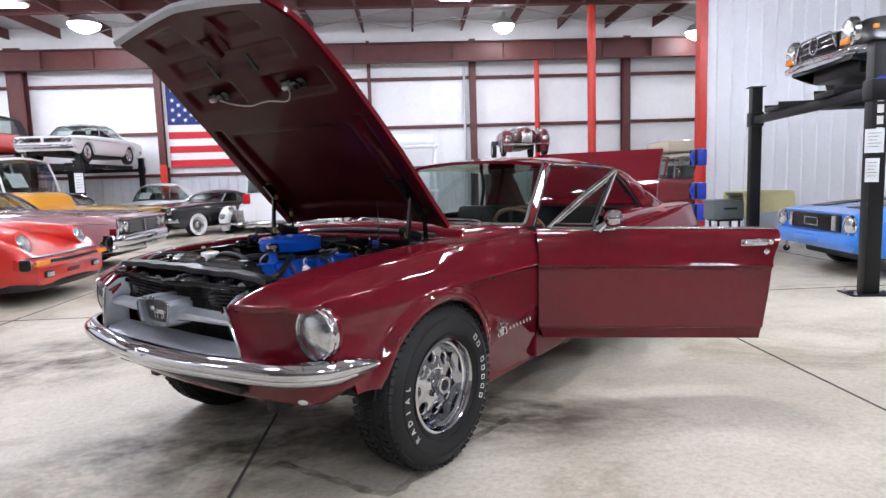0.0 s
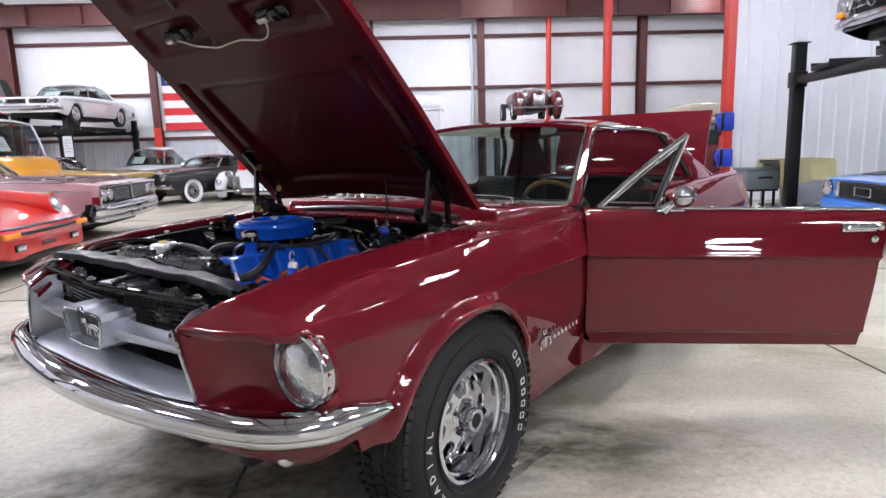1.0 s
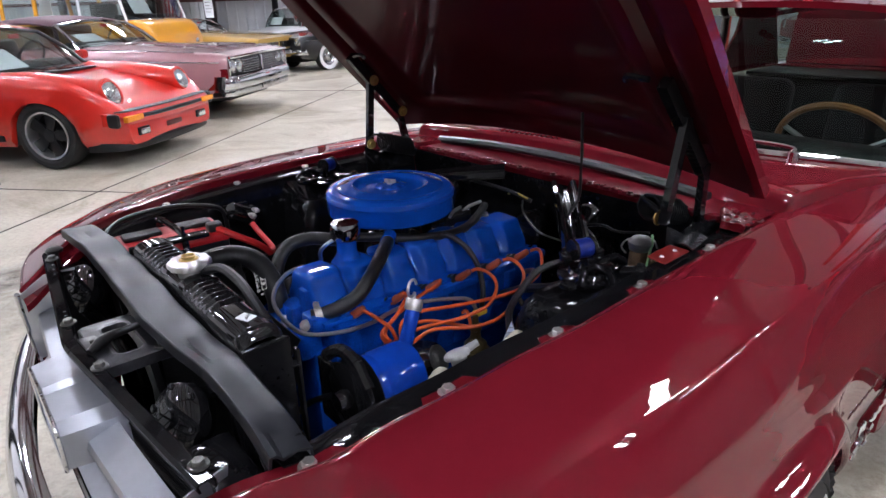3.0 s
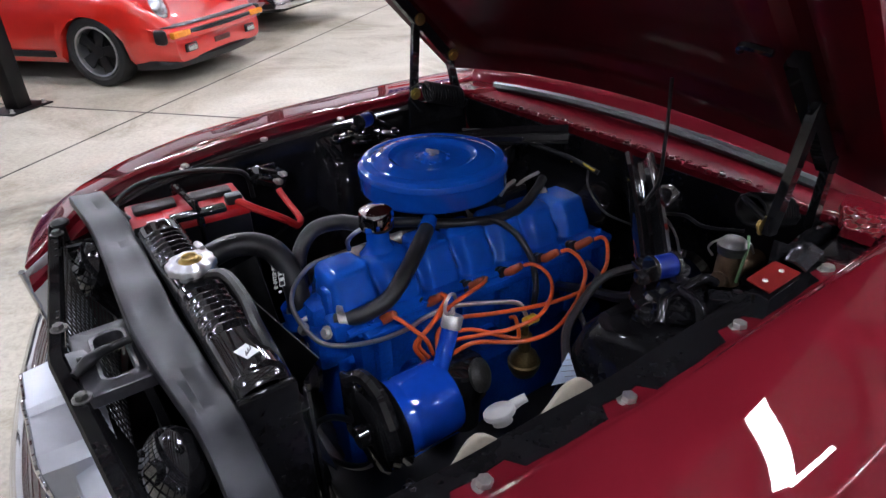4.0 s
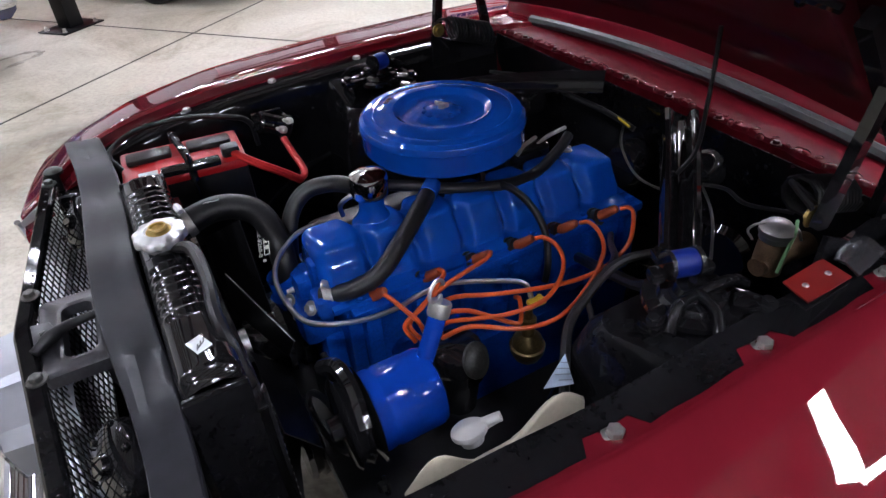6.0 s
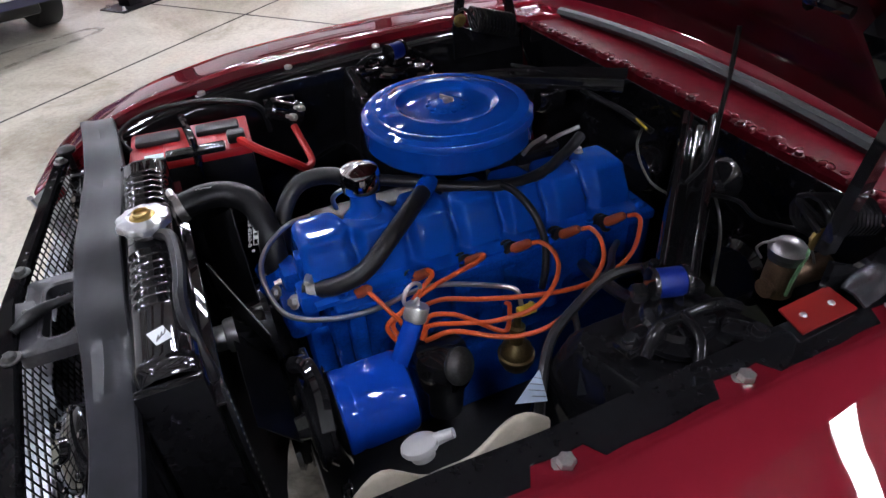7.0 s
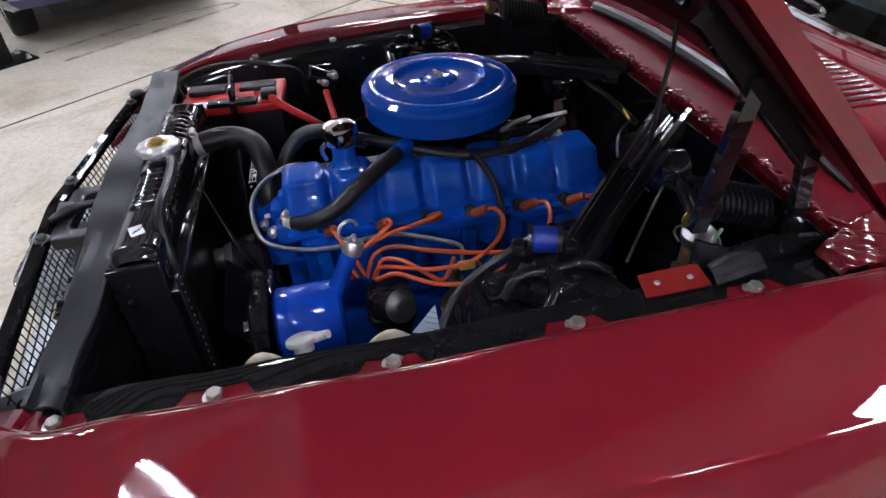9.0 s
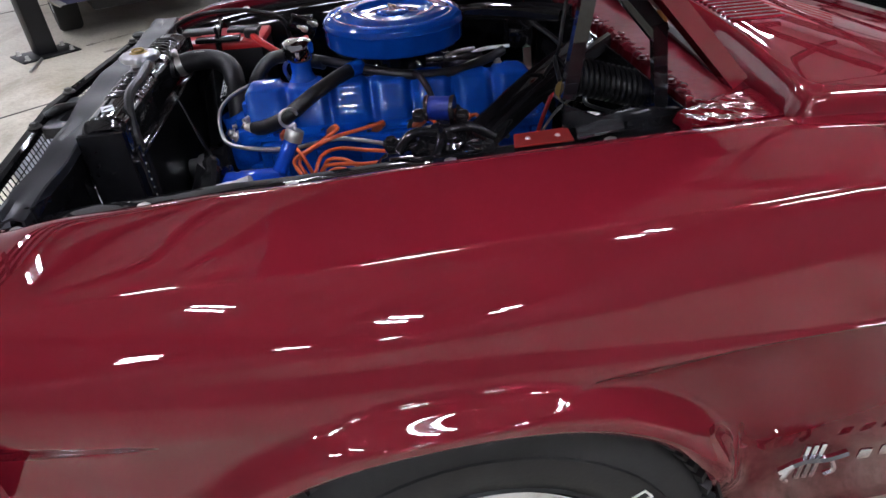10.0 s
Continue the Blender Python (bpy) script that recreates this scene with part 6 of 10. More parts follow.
    # horns
    for x in (-0.355, 0.255):
        horn = new("horn")
        horn.parent = coupe
        m = pose(x, -0.642, 0.812, 58, 0, 16)
        bm = bmesh.new()
        lathe(bm, [(0.0, 0.03), (0.014, 0.03), (0.016, 0.022), (0.045, 0.018), (0.052, 0.012), (0.054, 0.0), (0.05, -0.012), (0.04, -0.03), (0.0, -0.034)], 28, m)
        for k in range(6):
            a = math.pi * k / 3
            bolt(bm, m @ Vector((0.046 * math.cos(a), 0.046 * math.sin(a), 0.015)), m.to_3x3() @ Vector((0, 0, 1)), r=0.004, h=0.005)
        part("horn_body", bm, M["blackgloss"], horn)
        bm = bmesh.new()
        tube(bm, [m @ Vector((0, -0.03, -0.01)), (x + 0.02, -0.61, 0.70), (x + 0.06, -0.60, 0.66)], 0.02, 10)
        part("trumpet", bm, M["blackgloss"], horn)
        bm = bmesh.new()
        box(bm, (0.03, 0.09, 0.006), (x, -0.60, 0.84), bevel=0.002)
        part("bracket", bm, M["blackmetal"], horn)
    for x, y, z in ((-0.47, -0.665, 0.866),):
        bm = bmesh.new()
        lathe(bm, [(0.007, -0.03), (0.007, 0.004), (0.017, 0.006), (0.018, 0.012), (0.012, 0.017), (0, 0.018)], 16, Matrix.Translation((x, y, z)))
        part("hood_bumper", bm, M["rubber"], coupe, "round rubber hood bumper")
    bm = bmesh.new()
    box(bm, (0.10, 0.07, 0.02), (-0.46, -0.64, 0.825), bevel=0.006)
    part("bumper_shelf", bm, M["blackmetal"], coupe)
    bm = bmesh.new()
    box(bm, (0.12, 0.06, 0.02), (0.40, -0.635, 0.815), bevel=0.006)
    part("bumper_shelf", bm, M["blackmetal"], coupe)
    # battery
    bat = new("battery")
    bat.parent = coupe
    bm = bmesh.new()
    B = Matrix.Translation((-0.39, -0.435, 0.0)) @ Matrix.Rotation(radians(-4), 4, "Z")
    box(bm, (0.145, 0.225, 0.16), (0, 0, 0.785), m=B, bevel=0.006)
    part("case", bm, M["blacksatin"], bat)
    bm = bmesh.new()
    box(bm, (0.15, 0.23, 0.02), (0, 0, 0.866), m=B, bevel=0.006)
    box(bm, (0.06, 0.10, 0.006), (0.035, 0.0, 0.878), m=B, bevel=0.002)
    part("top", bm, M["redplastic"], bat, "red plastic battery top")
    for y in (-0.06, 0.055):
        bm = bmesh.new()
        box(bm, (0.042, 0.085, 0.014), (-0.02, y, 0.882), m=B, bevel=0.006)
        part("vent_cap", bm, M["rubber"], bat)
    bm = bmesh.new()
    box(bm, (0.03, 0.15, 0.001), (0.055, -0.01, 0.8775), m=B)
    part("label_strip", bm, M["paper"], bat, "white label strip")
    bm = bmesh.new()
    tube(bm, [B @ Vector((-0.085, -0.01, 0.84)), B @ Vector((-0.07, -0.01, 0.895)), B @ Vector((0.0, 0.0, 0.90)), B @ Vector((0.07, 0.01, 0.892)), B @ Vector((0.09, 0.01, 0.86))], 0.008, 8)
    box(bm, (0.03, 0.11, 0.012), (0.075, 0.01, 0.885), m=B, bevel=0.004)
    lathe(bm, [(0.004, 0.80), (0.004, 0.915), (0, 0.916)], 8, B @ Matrix.Translation((0.08, 0.01, 0)))
    part("hold_down", bm, M["blackgloss"], bat, "gloss black battery hold-down")
    bm = bmesh.new()
    box(bm, (0.03, 0.035, 0.022), (0.048, 0.088, 0.888), m=B, bevel=0.006)
    part("terminal", bm, M["rubber"], bat)
    bm = bmesh.new()
    tube(bm, [B @ Vector((0.055, 0.09, 0.886)), (-0.30, -0.32, 0.868), (-0.285, -0.27, 0.835), (-0.30, -0.235, 0.80)], 0.0085, 8)
    tube(bm, [(-0.30, -0.235, 0.80), (-0.33, -0.215, 0.80), (-0.385, -0.22, 0.825), (-0.415, -0.225, 0.845)], 0.0075, 8)
    part("positive_cable", bm, M["redcable"], bat, "red battery cable")
    bm = bmesh.new()
    tube(bm, [B @ Vector((0.0, -0.11, 0.87)), (-0.44, -0.56, 0.895), (-0.485, -0.50, 0.91), (-0.48, -0.40, 0.915), (-0.455, -0.32, 0.905), (-0.46, -0.28, 0.88), (-0.47, -0.27, 0.82)], 0.006, 8)
    part("negative_cable", bm, M["rubber"], bat)
    sol = new("starter_solenoid")
    sol.parent = coupe
    bm = bmesh.new()
    lathe(bm, [(0, 0.035), (0.02, 0.035), (0.024, 0.03), (0.024, -0.02), (0.03, -0.024), (0.03, -0.035), (0, -0.035)], 20, pose(-0.455, -0.235, 0.865, 60, 20, 0))
    box(bm, (0.012, 0.07, 0.05), (-0.49, -0.235, 0.86), bevel=0.004)
    part("solenoid_body", bm, M["blackgloss"], sol)
    for dx, dy in ((0.035, 0.02), (0.0, 0.045)):
        bm = bmesh.new()
        lathe(bm, [(0.008, 0), (0.008, 0.012), (0.004, 0.014), (0.004, 0.028), (0, 0.028)], 8, pose(-0.445 + dx, -0.24 + dy, 0.865, 40, 50, 0))
        part("stud", bm, M["zinc"], sol)
    # washer bag with its cap
    wb = new("washer_bag")
    wb.parent = coupe
    wb.matrix_basis = pose(0.012, 0.018, 0.002)
    bm = bmesh.new()
    rows = []
    for t in np.linspace(0, 1, 24):
        y = -0.40 + 0.235 * t
        top = 0.824 + 0.054 * (math.exp(-((t - 0.16) / 0.17) ** 2) + math.exp(-((t - 0.84) / 0.19) ** 2))
        e = 0.006 + 0.022 * math.sin(math.pi * min(1, max(0, t)))
        rows.append([(0.478, y, 0.66), (0.478 - e, y, 0.70), (0.476 - e, y, 0.80), (0.474 - e * 0.3, y, top - 0.006), (0.474, y, top), (0.477, y, top - 0.003), (0.482, y, 0.80), (0.482, y, 0.66)])
    sheet(bm, rows, 0.0, closed=True)
    part("bag", bm, M["cream"], wb, "cream rubber washer fluid bag", angle=70)
    bm = bmesh.new()
    m = pose(0.461, -0.312, 0.868, 10, -22, -12) @ Matrix.Scale(0.72, 4)
    lathe(bm, [(0.018, -0.014), (0.018, 0.0), (0.0275, 0.001), (0.029, 0.004), (0.028, 0.010), (0.024, 0.013), (0, 0.0145)], 28, m)
    tube(bm, [m @ Vector((0, 0.024, 0.006)), m @ Vector((0.004, 0.040, 0.009)), m @ Vector((0.008, 0.052, 0.011))], [0.007, 0.006, 0.0055], 10)
    part("filler_cap", bm, M["greycap"], wb, "white plastic filler cap")
    bm = bmesh.new()
    cap(bm, [bm.verts.new(p) for p in ((0.405, -0.168, 0.798), (0.419, -0.129, 0.798), (0.399, -0.131, 0.838))])
    part("tag", bm, M["bluetag"], wb, "pale blue paper tag")
    bm = bmesh.new()
    for k in range(4):
        a, b = Vector((0.4005, -0.140 - 0.006 * k, 0.8285 - 0.008 * k)), Vector((0.4065 + 0.003 * k, -0.1315, 0.8285 - 0.008 * k))
        tube(bm, [a + Vector((0.0015, 0, 0.0012)), b + Vector((0.0015, 0, 0.0012))], 0.0006, 4, steps=2)
    part("tag_print", bm, M["ink"], wb)
    # brake master cylinder
    mc = new("master_cylinder")
    mc.parent = coupe
    mc.matrix_basis = Matrix.Translation((0.411, 0.281, 0.886)) @ Matrix.Scale(0.66, 4) @ Matrix.Translation((-0.425, -0.22, -0.895))
    bm = bmesh.new()
    lathe(bm, [(0.034, 0.78), (0.034, 0.82), (0.032, 0.872)], 24, Matrix.Translation((0.425, 0.22, 0)))
    lathe(bm, [(0.0, -0.09), (0.022, -0.09), (0.024, 0.02), (0.03, 0.09)], 18, pose(0.425, 0.27, 0.80, -90, 0, 0))
    part("casting", bm, M["iron"], mc, "brown cast iron body")
    bm = bmesh.new()
    lathe(bm, [(0.033, 0.868), (0.036, 0.87), (0.036, 0.882), (0.040, 0.886), (0.040, 0.896), (0.035, 0.900), (0.028, 0.909), (0.012, 0.914), (0, 0.915)], 30, Matrix.Translation((0.425, 0.22, 0)))
    part("lid", bm, M["steel"], mc, "bright plated lid")
    bm = bmesh.new()
    tube(bm, [(0.385, 0.20, 0.85), (0.375, 0.19, 0.875), (0.40, 0.195, 0.905), (0.45, 0.24, 0.905), (0.468, 0.25, 0.875)], 0.0028, 6)
    part("bail", bm, M["zinc"], mc)
    bm = bmesh.new()
    tube(bm, [(0.462, 0.205, 0.80), (0.468, 0.20, 0.85), (0.462, 0.225, 0.895), (0.44, 0.26, 0.91)], 0.004, 6)
    part("green_wire", bm, M["green"], mc)
    # left side plates on the apron
    bm = bmesh.new()
    prism(bm, [(0.522, 0.126), (0.562, 0.118), (0.560, 0.203), (0.518, 0.206)], 0.0025, Matrix.Translation((0, 0, 0.927)))
    rp = part("red_plate", bm, M["redtag"], coupe, "red painted tag plate riveted to the apron")
    for x, y in ((0.541, 0.142), (0.541, 0.185)):
        bm = bmesh.new()
        lathe(bm, [(0, 0.003), (0.003, 0.0025), (0.0045, 0)], 10, Matrix.Translation((x, y, 0.9293)))
        part("rivet", bm, M["alu"], rp)
    bm = bmesh.new()
    sheet(bm, [[(0.528, 0.214, 0.934), (0.546, 0.210, 0.938), (0.566, 0.206, 0.934)], [(0.518, 0.246, 0.936), (0.54, 0.244, 0.942), (0.562, 0.242, 0.936)], [(0.509, 0.282, 0.935), (0.53, 0.282, 0.940), (0.556, 0.276, 0.936)]], 0.004)
    part("hinge_plate", bm, M["bareplate"], coupe, "bare grey metal hinge mount plate")
    # hood hinges with coil springs
    for side in (1, -1):
        h = new("hood_hinge")
        h.parent = coupe
        X = side * 0.512
        bm = bmesh.new()
        prism(bm, [(0.20, 0.88), (0.38, 0.88), (0.375, 0.94), (0.30, 0.95), (0.25, 0.94), (0.20, 0.965)], 0.008, Matrix.Translation((X, 0, 0)) @ Matrix(((0, 0, 1, 0), (1, 0, 0, 0), (0, 1, 0, 0), (0, 0, 0, 1))))
        part("side_plate", bm, M["blackgloss"], h)
        for pts in (((0.505, 0.21, 0.965), (0.508, 0.215, 1.05), (0.515, 0.235, 1.165)), ((0.50, 0.355, 0.93), (0.50, 0.345, 1.0), (0.512, 0.33, 1.06))):
            bm = bmesh.new()
            a, b, c = (Vector((side * p[0], p[1], p[2])) for p in pts)
            d = (c - a).normalized()
            nx = Vector((side, 0, 0))
            sd = d.cross(nx).normalized()
            rows = []
            for p in (a, a.lerp(c, 0.25), a.lerp(c, 0.5), a.lerp(c, 0.75), c):
                rows.append([p + sd * 0.010, p + sd * 0.010 - nx * 0.014, p - sd * 0.010 - nx * 0.014, p - sd * 0.010])
            vs = sheet(bm, rows, closed=True)
            cap(bm, vs[0]), cap(bm, vs[-1])
            part("arm", bm, M["blackgloss"], h)
        bm = bmesh.new()
        a, c = Vector((side * 0.508, 0.165, 1.232)), Vector((side * 0.51, 0.335, 1.045))
        for p, q in ((a, c),):
            d = (q - p).normalized()
            nx = Vector((side, 0, 0))
            sd = d.cross(nx).normalized()
            rows = [[p + sd * 0.013, p + sd * 0.013 - nx * 0.02, p - sd * 0.013 - nx * 0.02, p - sd * 0.013], [q + sd * 0.013, q + sd * 0.013 - nx * 0.02, q - sd * 0.013 - nx * 0.02, q - sd * 0.013]]
            vs = sheet(bm, rows, closed=True)
            cap(bm, vs[0]), cap(bm, vs[-1])
        tube(bm, [(side * 0.47, 0.16, 1.235), (side * 0.43, 0.155, 1.24), (side * 0.42, 0.165, 1.23)], 0.006, 6)
        part("hood_bracket", bm, M["blackgloss"], h)
        for y, z in ((0.235, 1.160), (0.335, 1.058), (0.21, 0.975)):
            bm = bmesh.new()
            bolt(bm, (side * 0.488, y, z), (-side, 0, 0), r=0.010, h=0.008)
            part("pivot_bolt", bm, M["brass"], h)
        bm = bmesh.new()
        turns, rr, y0, y1 = 13, 0.026, 0.225, 0.335
        pts = []
        for i in range(turns * 10 + 1):
            a = 2 * math.pi * i / 10
            t = i / (turns * 10)
            pts.append((side * 0.455 + rr * math.cos(a), y0 + (y1 - y0) * t, 0.985 - 0.035 * t + rr * math.sin(a)))
        tube(bm, pts, 0.0036, 5, steps=len(pts))
        tube(bm, [pts[0], (side * 0.45, 0.205, 1.01), (side * 0.49, 0.20, 0.99)], 0.0036, 5)
        part("coil_spring", bm, M["blacksatin"], h, "black coiled hinge spring")
    # washer hose hanging from the hood, wiring at the firewall
    bm = bmesh.new()
    tube(bm, [(0.225, 0.30, 1.135), (0.232, 0.295, 1.08), (0.245, 0.28, 1.02), (0.25, 0.27, 0.95), (0.235, 0.25, 0.90), (0.23, 0.27, 0.86)], 0.0036, 8)
    part("washer_hose", bm, M["rubber"], coupe)
    for pts, r, mt in (([(0.23, 0.27, 0.87), (0.25, 0.25, 0.84), (0.245, 0.24, 0.80)], 0.004, "redcable"),
                       ([(0.235, 0.30, 0.872), (0.29, 0.31, 0.885), (0.34, 0.30, 0.885), (0.40, 0.33, 0.89)], 0.0035, "blacksatin"),
                       ([(0.13, 0.37, 0.83), (0.22, 0.33, 0.86), (0.32, 0.25, 0.87), (0.38, 0.19, 0.83)], 0.0024, "darkzinc"),
                       ([(-0.02, 0.38, 0.86), (0.03, 0.33, 0.85), (0.10, 0.31, 0.82), (0.16, 0.34, 0.80)], 0.0024, "darkzinc"),
                       ([(-0.25, 0.38, 0.88), (-0.15, 0.33, 0.90), (-0.05, 0.35, 0.89), (0.02, 0.37, 0.87)], 0.006, "rubber"),
                       ([(-0.4, 0.30, 0.88), (-0.28, 0.32, 0.90), (-0.2, 0.35, 0.88)], 0.004, "rubber"),
                       ([(-0.07, 0.375, 0.87), (-0.03, 0.36, 0.885), (0.02, 0.355, 0.88)], 0.0025, "yellowplastic"),
                       ([(0.12, 0.16, 0.70), (0.25, 0.10, 0.78), (0.36, 0.08, 0.83), (0.40, 0.10, 0.88)], 0.010, "rubber"),
                       ([(0.427, -0.12, 0.76), (0.39, -0.093, 0.80), (0.35, -0.054, 0.815), (0.33, -0.008, 0.83), (0.317, 0.04, 0.845), (0.322, 0.073, 0.86), (0.34, 0.11, 0.868)], 0.0075, "rubber"),
                       ([(0.33, -0.008, 0.826), (0.36, -0.02, 0.80), (0.375, -0.05, 0.74)], 0.005, "rubber"),
                       ([(0.317, 0.04, 0.848), (0.29, 0.08, 0.84), (0.22, 0.14, 0.80), (0.16, 0.20, 0.76)], 0.006, "rubber"),
                       ([(0.32, 0.2, 0.72), (0.36, 0.18, 0.78), (0.40, 0.16, 0.82)], 0.006, "rubber")):
        bm = bmesh.new()
        tube(bm, pts, r, 8)
        part("wire", bm, M[mt], coupe)


build_bay()


def build_engine():
    eng = new("engine")
    eng.parent = coupe
    eng["label"] = "blue painted inline six engine"
    CX = 0.012
    # block and head castings
    bm = bmesh.new()
    box(bm, (0.22, 0.62, 0.16), (CX, 0.0, 0.70), bevel=0.012)
    box(bm, (0.25, 0.60, 0.22), (CX, 0.0, 0.50), bevel=0.02)
    part("block", bm, M["enginebl2"], eng, "blue painted cast iron block and head")
    for y in np.linspace(-0.27, 0.27, 7):
        bm = bmesh.new()
        box(bm, (0.03, 0.03, 0.13), (CX + 0.112, y, 0.70), bevel=0.008)
        part("head_rib", bm, M["enginebl2"], eng)
    for y in np.linspace(-0.225, 0.225, 6):
        bm = bmesh.new()
        lathe(bm, [(0.028, 0), (0.026, 0.014), (0.0, 0.016)], 16, pose(CX + 0.108, y + 0.01, 0.66, 0, 90, 0))
        part("core_plug", bm, M["enginebl2"], eng)
    bm = bmesh.new()
    box(bm, (0.05, 0.6, 0.02), (CX + 0.10, 0, 0.775), bevel=0.006)
    part("head_flange", bm, M["enginebl2"], eng)
    bm = bmesh.new()
    box(bm, (0.86, 0.78, 0.03), (0.0, 0.0, 0.44), bevel=0.01)
    part("splash_pan", bm, M["rubber"], eng)
    # valve cover: pressed sheet with rounded lobes along its sides, falling gently towards the firewall
    bm = bmesh.new()
    rows = []
    Y0, Y1 = -0.326, 0.274
    VX = 0.032
    fall = lambda y: -0.026 * max(0.0, y + 0.26)
    for y in np.linspace(Y0, Y1, 220):
        ph = (y - Y0) / (Y1 - Y0) * 7
        lobe = 1 - math.exp(-((ph - round(ph)) / 0.13) ** 2) if 0.5 < ph < 6.5 else 1.0
        end = min(1.0, min(y - Y0, Y1 - y) / 0.018)
        e2 = math.sqrt(max(0.0, 1 - (1 - end) ** 2))
        h = 0.806 + 0.070 * (0.72 + 0.28 * e2) + fall(y) - 0.005 * (1 - lobe)
        zb = 0.797 + fall(y) * 0.6
        wb_ = (0.050 + 0.016 * lobe) * (0.80 + 0.20 * e2)
        wt = (0.022 + 0.020 * lobe) * (0.72 + 0.28 * e2)
        r = (0.019 - 0.007 * lobe) * (0.7 + 0.3 * e2)
        L = [(wb_ + 0.006, zb), (wb_, zb + 0.004), (wb_ - 0.001, zb + (h - zb) * 0.3), (wt + (wb_ - wt) * 0.35, zb + (h - zb - r) * 0.75), (wt, h - r)]
        L += [(wt - r + r * math.cos(a), h - r + r * math.sin(a)) for a in (0.3, 0.6, 0.9, 1.2, 1.57)]
        L += [(wt - r - 0.012, h + 0.001)]
        half = [(0.089, zb - 0.010), (0.089, zb - 0.003), (0.084, zb - 0.0015)] + L
        prof = [(-a, b) for a, b in half] + [(0, h + 0.002)] + list(reversed(half))
        rows.append([(VX + a, y, b) for a, b in prof])
    vs = sheet(bm, rows)
    cap(bm, vs[0]), cap(bm, vs[-1])
    vc = part("valve_cover", bm, M["enginebl"], eng, "gloss blue pressed steel valve cover", angle=50)
    for y in np.linspace(-0.28, 0.28, 6):
        for s in (-1, 1):
            bm = bmesh.new()
            bolt(bm, (VX + s * 0.083, y, 0.7945 + fall(y) * 0.6), r=0.006, h=0.008)
            part("cover_bolt", bm, M["enginebl"], vc)
    bm = bmesh.new()
    lathe(bm, [(0.014, 0.853), (0.014, 0.856), (0.009, 0.857), (0.009, 0.866), (0.006, 0.868), (0.006, 0.873), (0, 0.874)], 8, Matrix.Translation((0.008, 0.212, 0)))
    part("cover_stud", bm, M["zinc"], vc)
    # oil filler neck and breather cap
    O = Matrix.Translation((0.022, -0.205, 0))
    bm = bmesh.new()
    lathe(bm, [(0.036, 0.866), (0.026, 0.878), (0.021, 0.89), (0.021, 0.922)], 24, O)
    part("filler_neck", bm, M["enginebl"], vc)
    bm = bmesh.new()
    lathe(bm, [(0.024, 0.917), (0.030, 0.918), (0.0315, 0.922), (0.0315, 0.944), (0.029, 0.952), (0.020, 0.957), (0, 0.959)], 32, O)
    part("breather_cap", bm, M["chrome"], eng, "chrome push-on breather cap")
    # air cleaner
    ac = new("air_cleaner")
    ac.parent = eng
    ac["label"] = "round gloss blue air cleaner housing"
    A = Matrix.Translation((-0.100, 0.0, 0)) @ Matrix.Rotation(radians(0), 4, "Z")
    bm = bmesh.new()
    lathe(bm, [(0.06, 0.904), (0.142, 0.904), (0.1485, 0.906), (0.1515, 0.911), (0.1525, 0.940), (0.1535, 0.9455), (0.155, 0.947), (0.155, 0.952), (0.152, 0.959), (0.145, 0.965), (0.136, 0.9675), (0.131, 0.9672), (0.127, 0.9665), (0.123, 0.968),
               (0.100, 0.9715), (0.091, 0.9715), (0.086, 0.969), (0.081, 0.964), (0.076, 0.962), (0.055, 0.9615), (0.036, 0.963), (0.030, 0.967), (0.022, 0.969), (0.0, 0.969)], 96, A)
    part("housing", bm, M["enginebl"], ac, angle=25)
    for k in range(10):
        q = 2 * math.pi * k / 10
        bm = bmesh.new()
        lathe(bm, [(0.007, 0.0), (0.0065, 0.0025), (0.004, 0.0042), (0.0, 0.0048)], 10, A @ Matrix.Translation((0.031 * math.cos(q), 0.031 * math.sin(q), 0.9635)))
        part("lid_dimple", bm, M["enginebl"], ac)
    bm = bmesh.new()
    lathe(bm, [(0.007, 0.966), (0.007, 0.976), (0.003, 0.978), (0, 0.978)], 10, A)
    box(bm, (0.03, 0.004, 0.009), (0, 0, 0.976), m=A @ Matrix.Rotation(radians(30), 4, "Z"), bevel=0.0025)
    part("wing_nut", bm, M["zinc"], ac, "plated wing nut")
    words("200", 0.022, A @ Matrix.Rotation(radians(-52), 4, "Z") @ Matrix.Translation((0, -0.108, 0.9703)), M["blacksatin"], ac, "lettering", 0.0008)
    bm = bmesh.new()
    lathe(bm, [(0.045, 0.80), (0.045, 0.86), (0.065, 0.9045)], 24, A)
    box(bm, (0.11, 0.12, 0.10), (-0.105, 0.0, 0.80), bevel=0.02)
    box(bm, (0.05, 0.05, 0.05), (-0.04, 0.08, 0.86), bevel=0.012)
    box(bm, (0.04, 0.09, 0.03), (-0.03, 0.14, 0.868), bevel=0.008)
    part("carburettor", bm, M["blackgloss"], eng)
    bm = bmesh.new()
    for p in (((-0.02, 0.16, 0.88), (-0.03, 0.19, 0.885), (-0.05, 0.25, 0.88)), ((0.0, 0.10, 0.885), (-0.02, 0.13, 0.888), (-0.04, 0.17, 0.885))):
        tube(bm, p, 0.004, 6)
    part("linkage_rod", bm, M["zinc"], eng)
    # intake log and exhaust on the far side
    bm = bmesh.new()
    box(bm, (0.08, 0.56, 0.07), (-0.14, 0.0, 0.75), bevel=0.025, seg=3)
    for y in np.linspace(-0.24, 0.24, 6):
        tube(bm, [(-0.10, y, 0.66), (-0.16, y, 0.64), (-0.19, y + 0.02, 0.58)], 0.022, 8)
    part("manifold", bm, M["blacksatin"], eng)
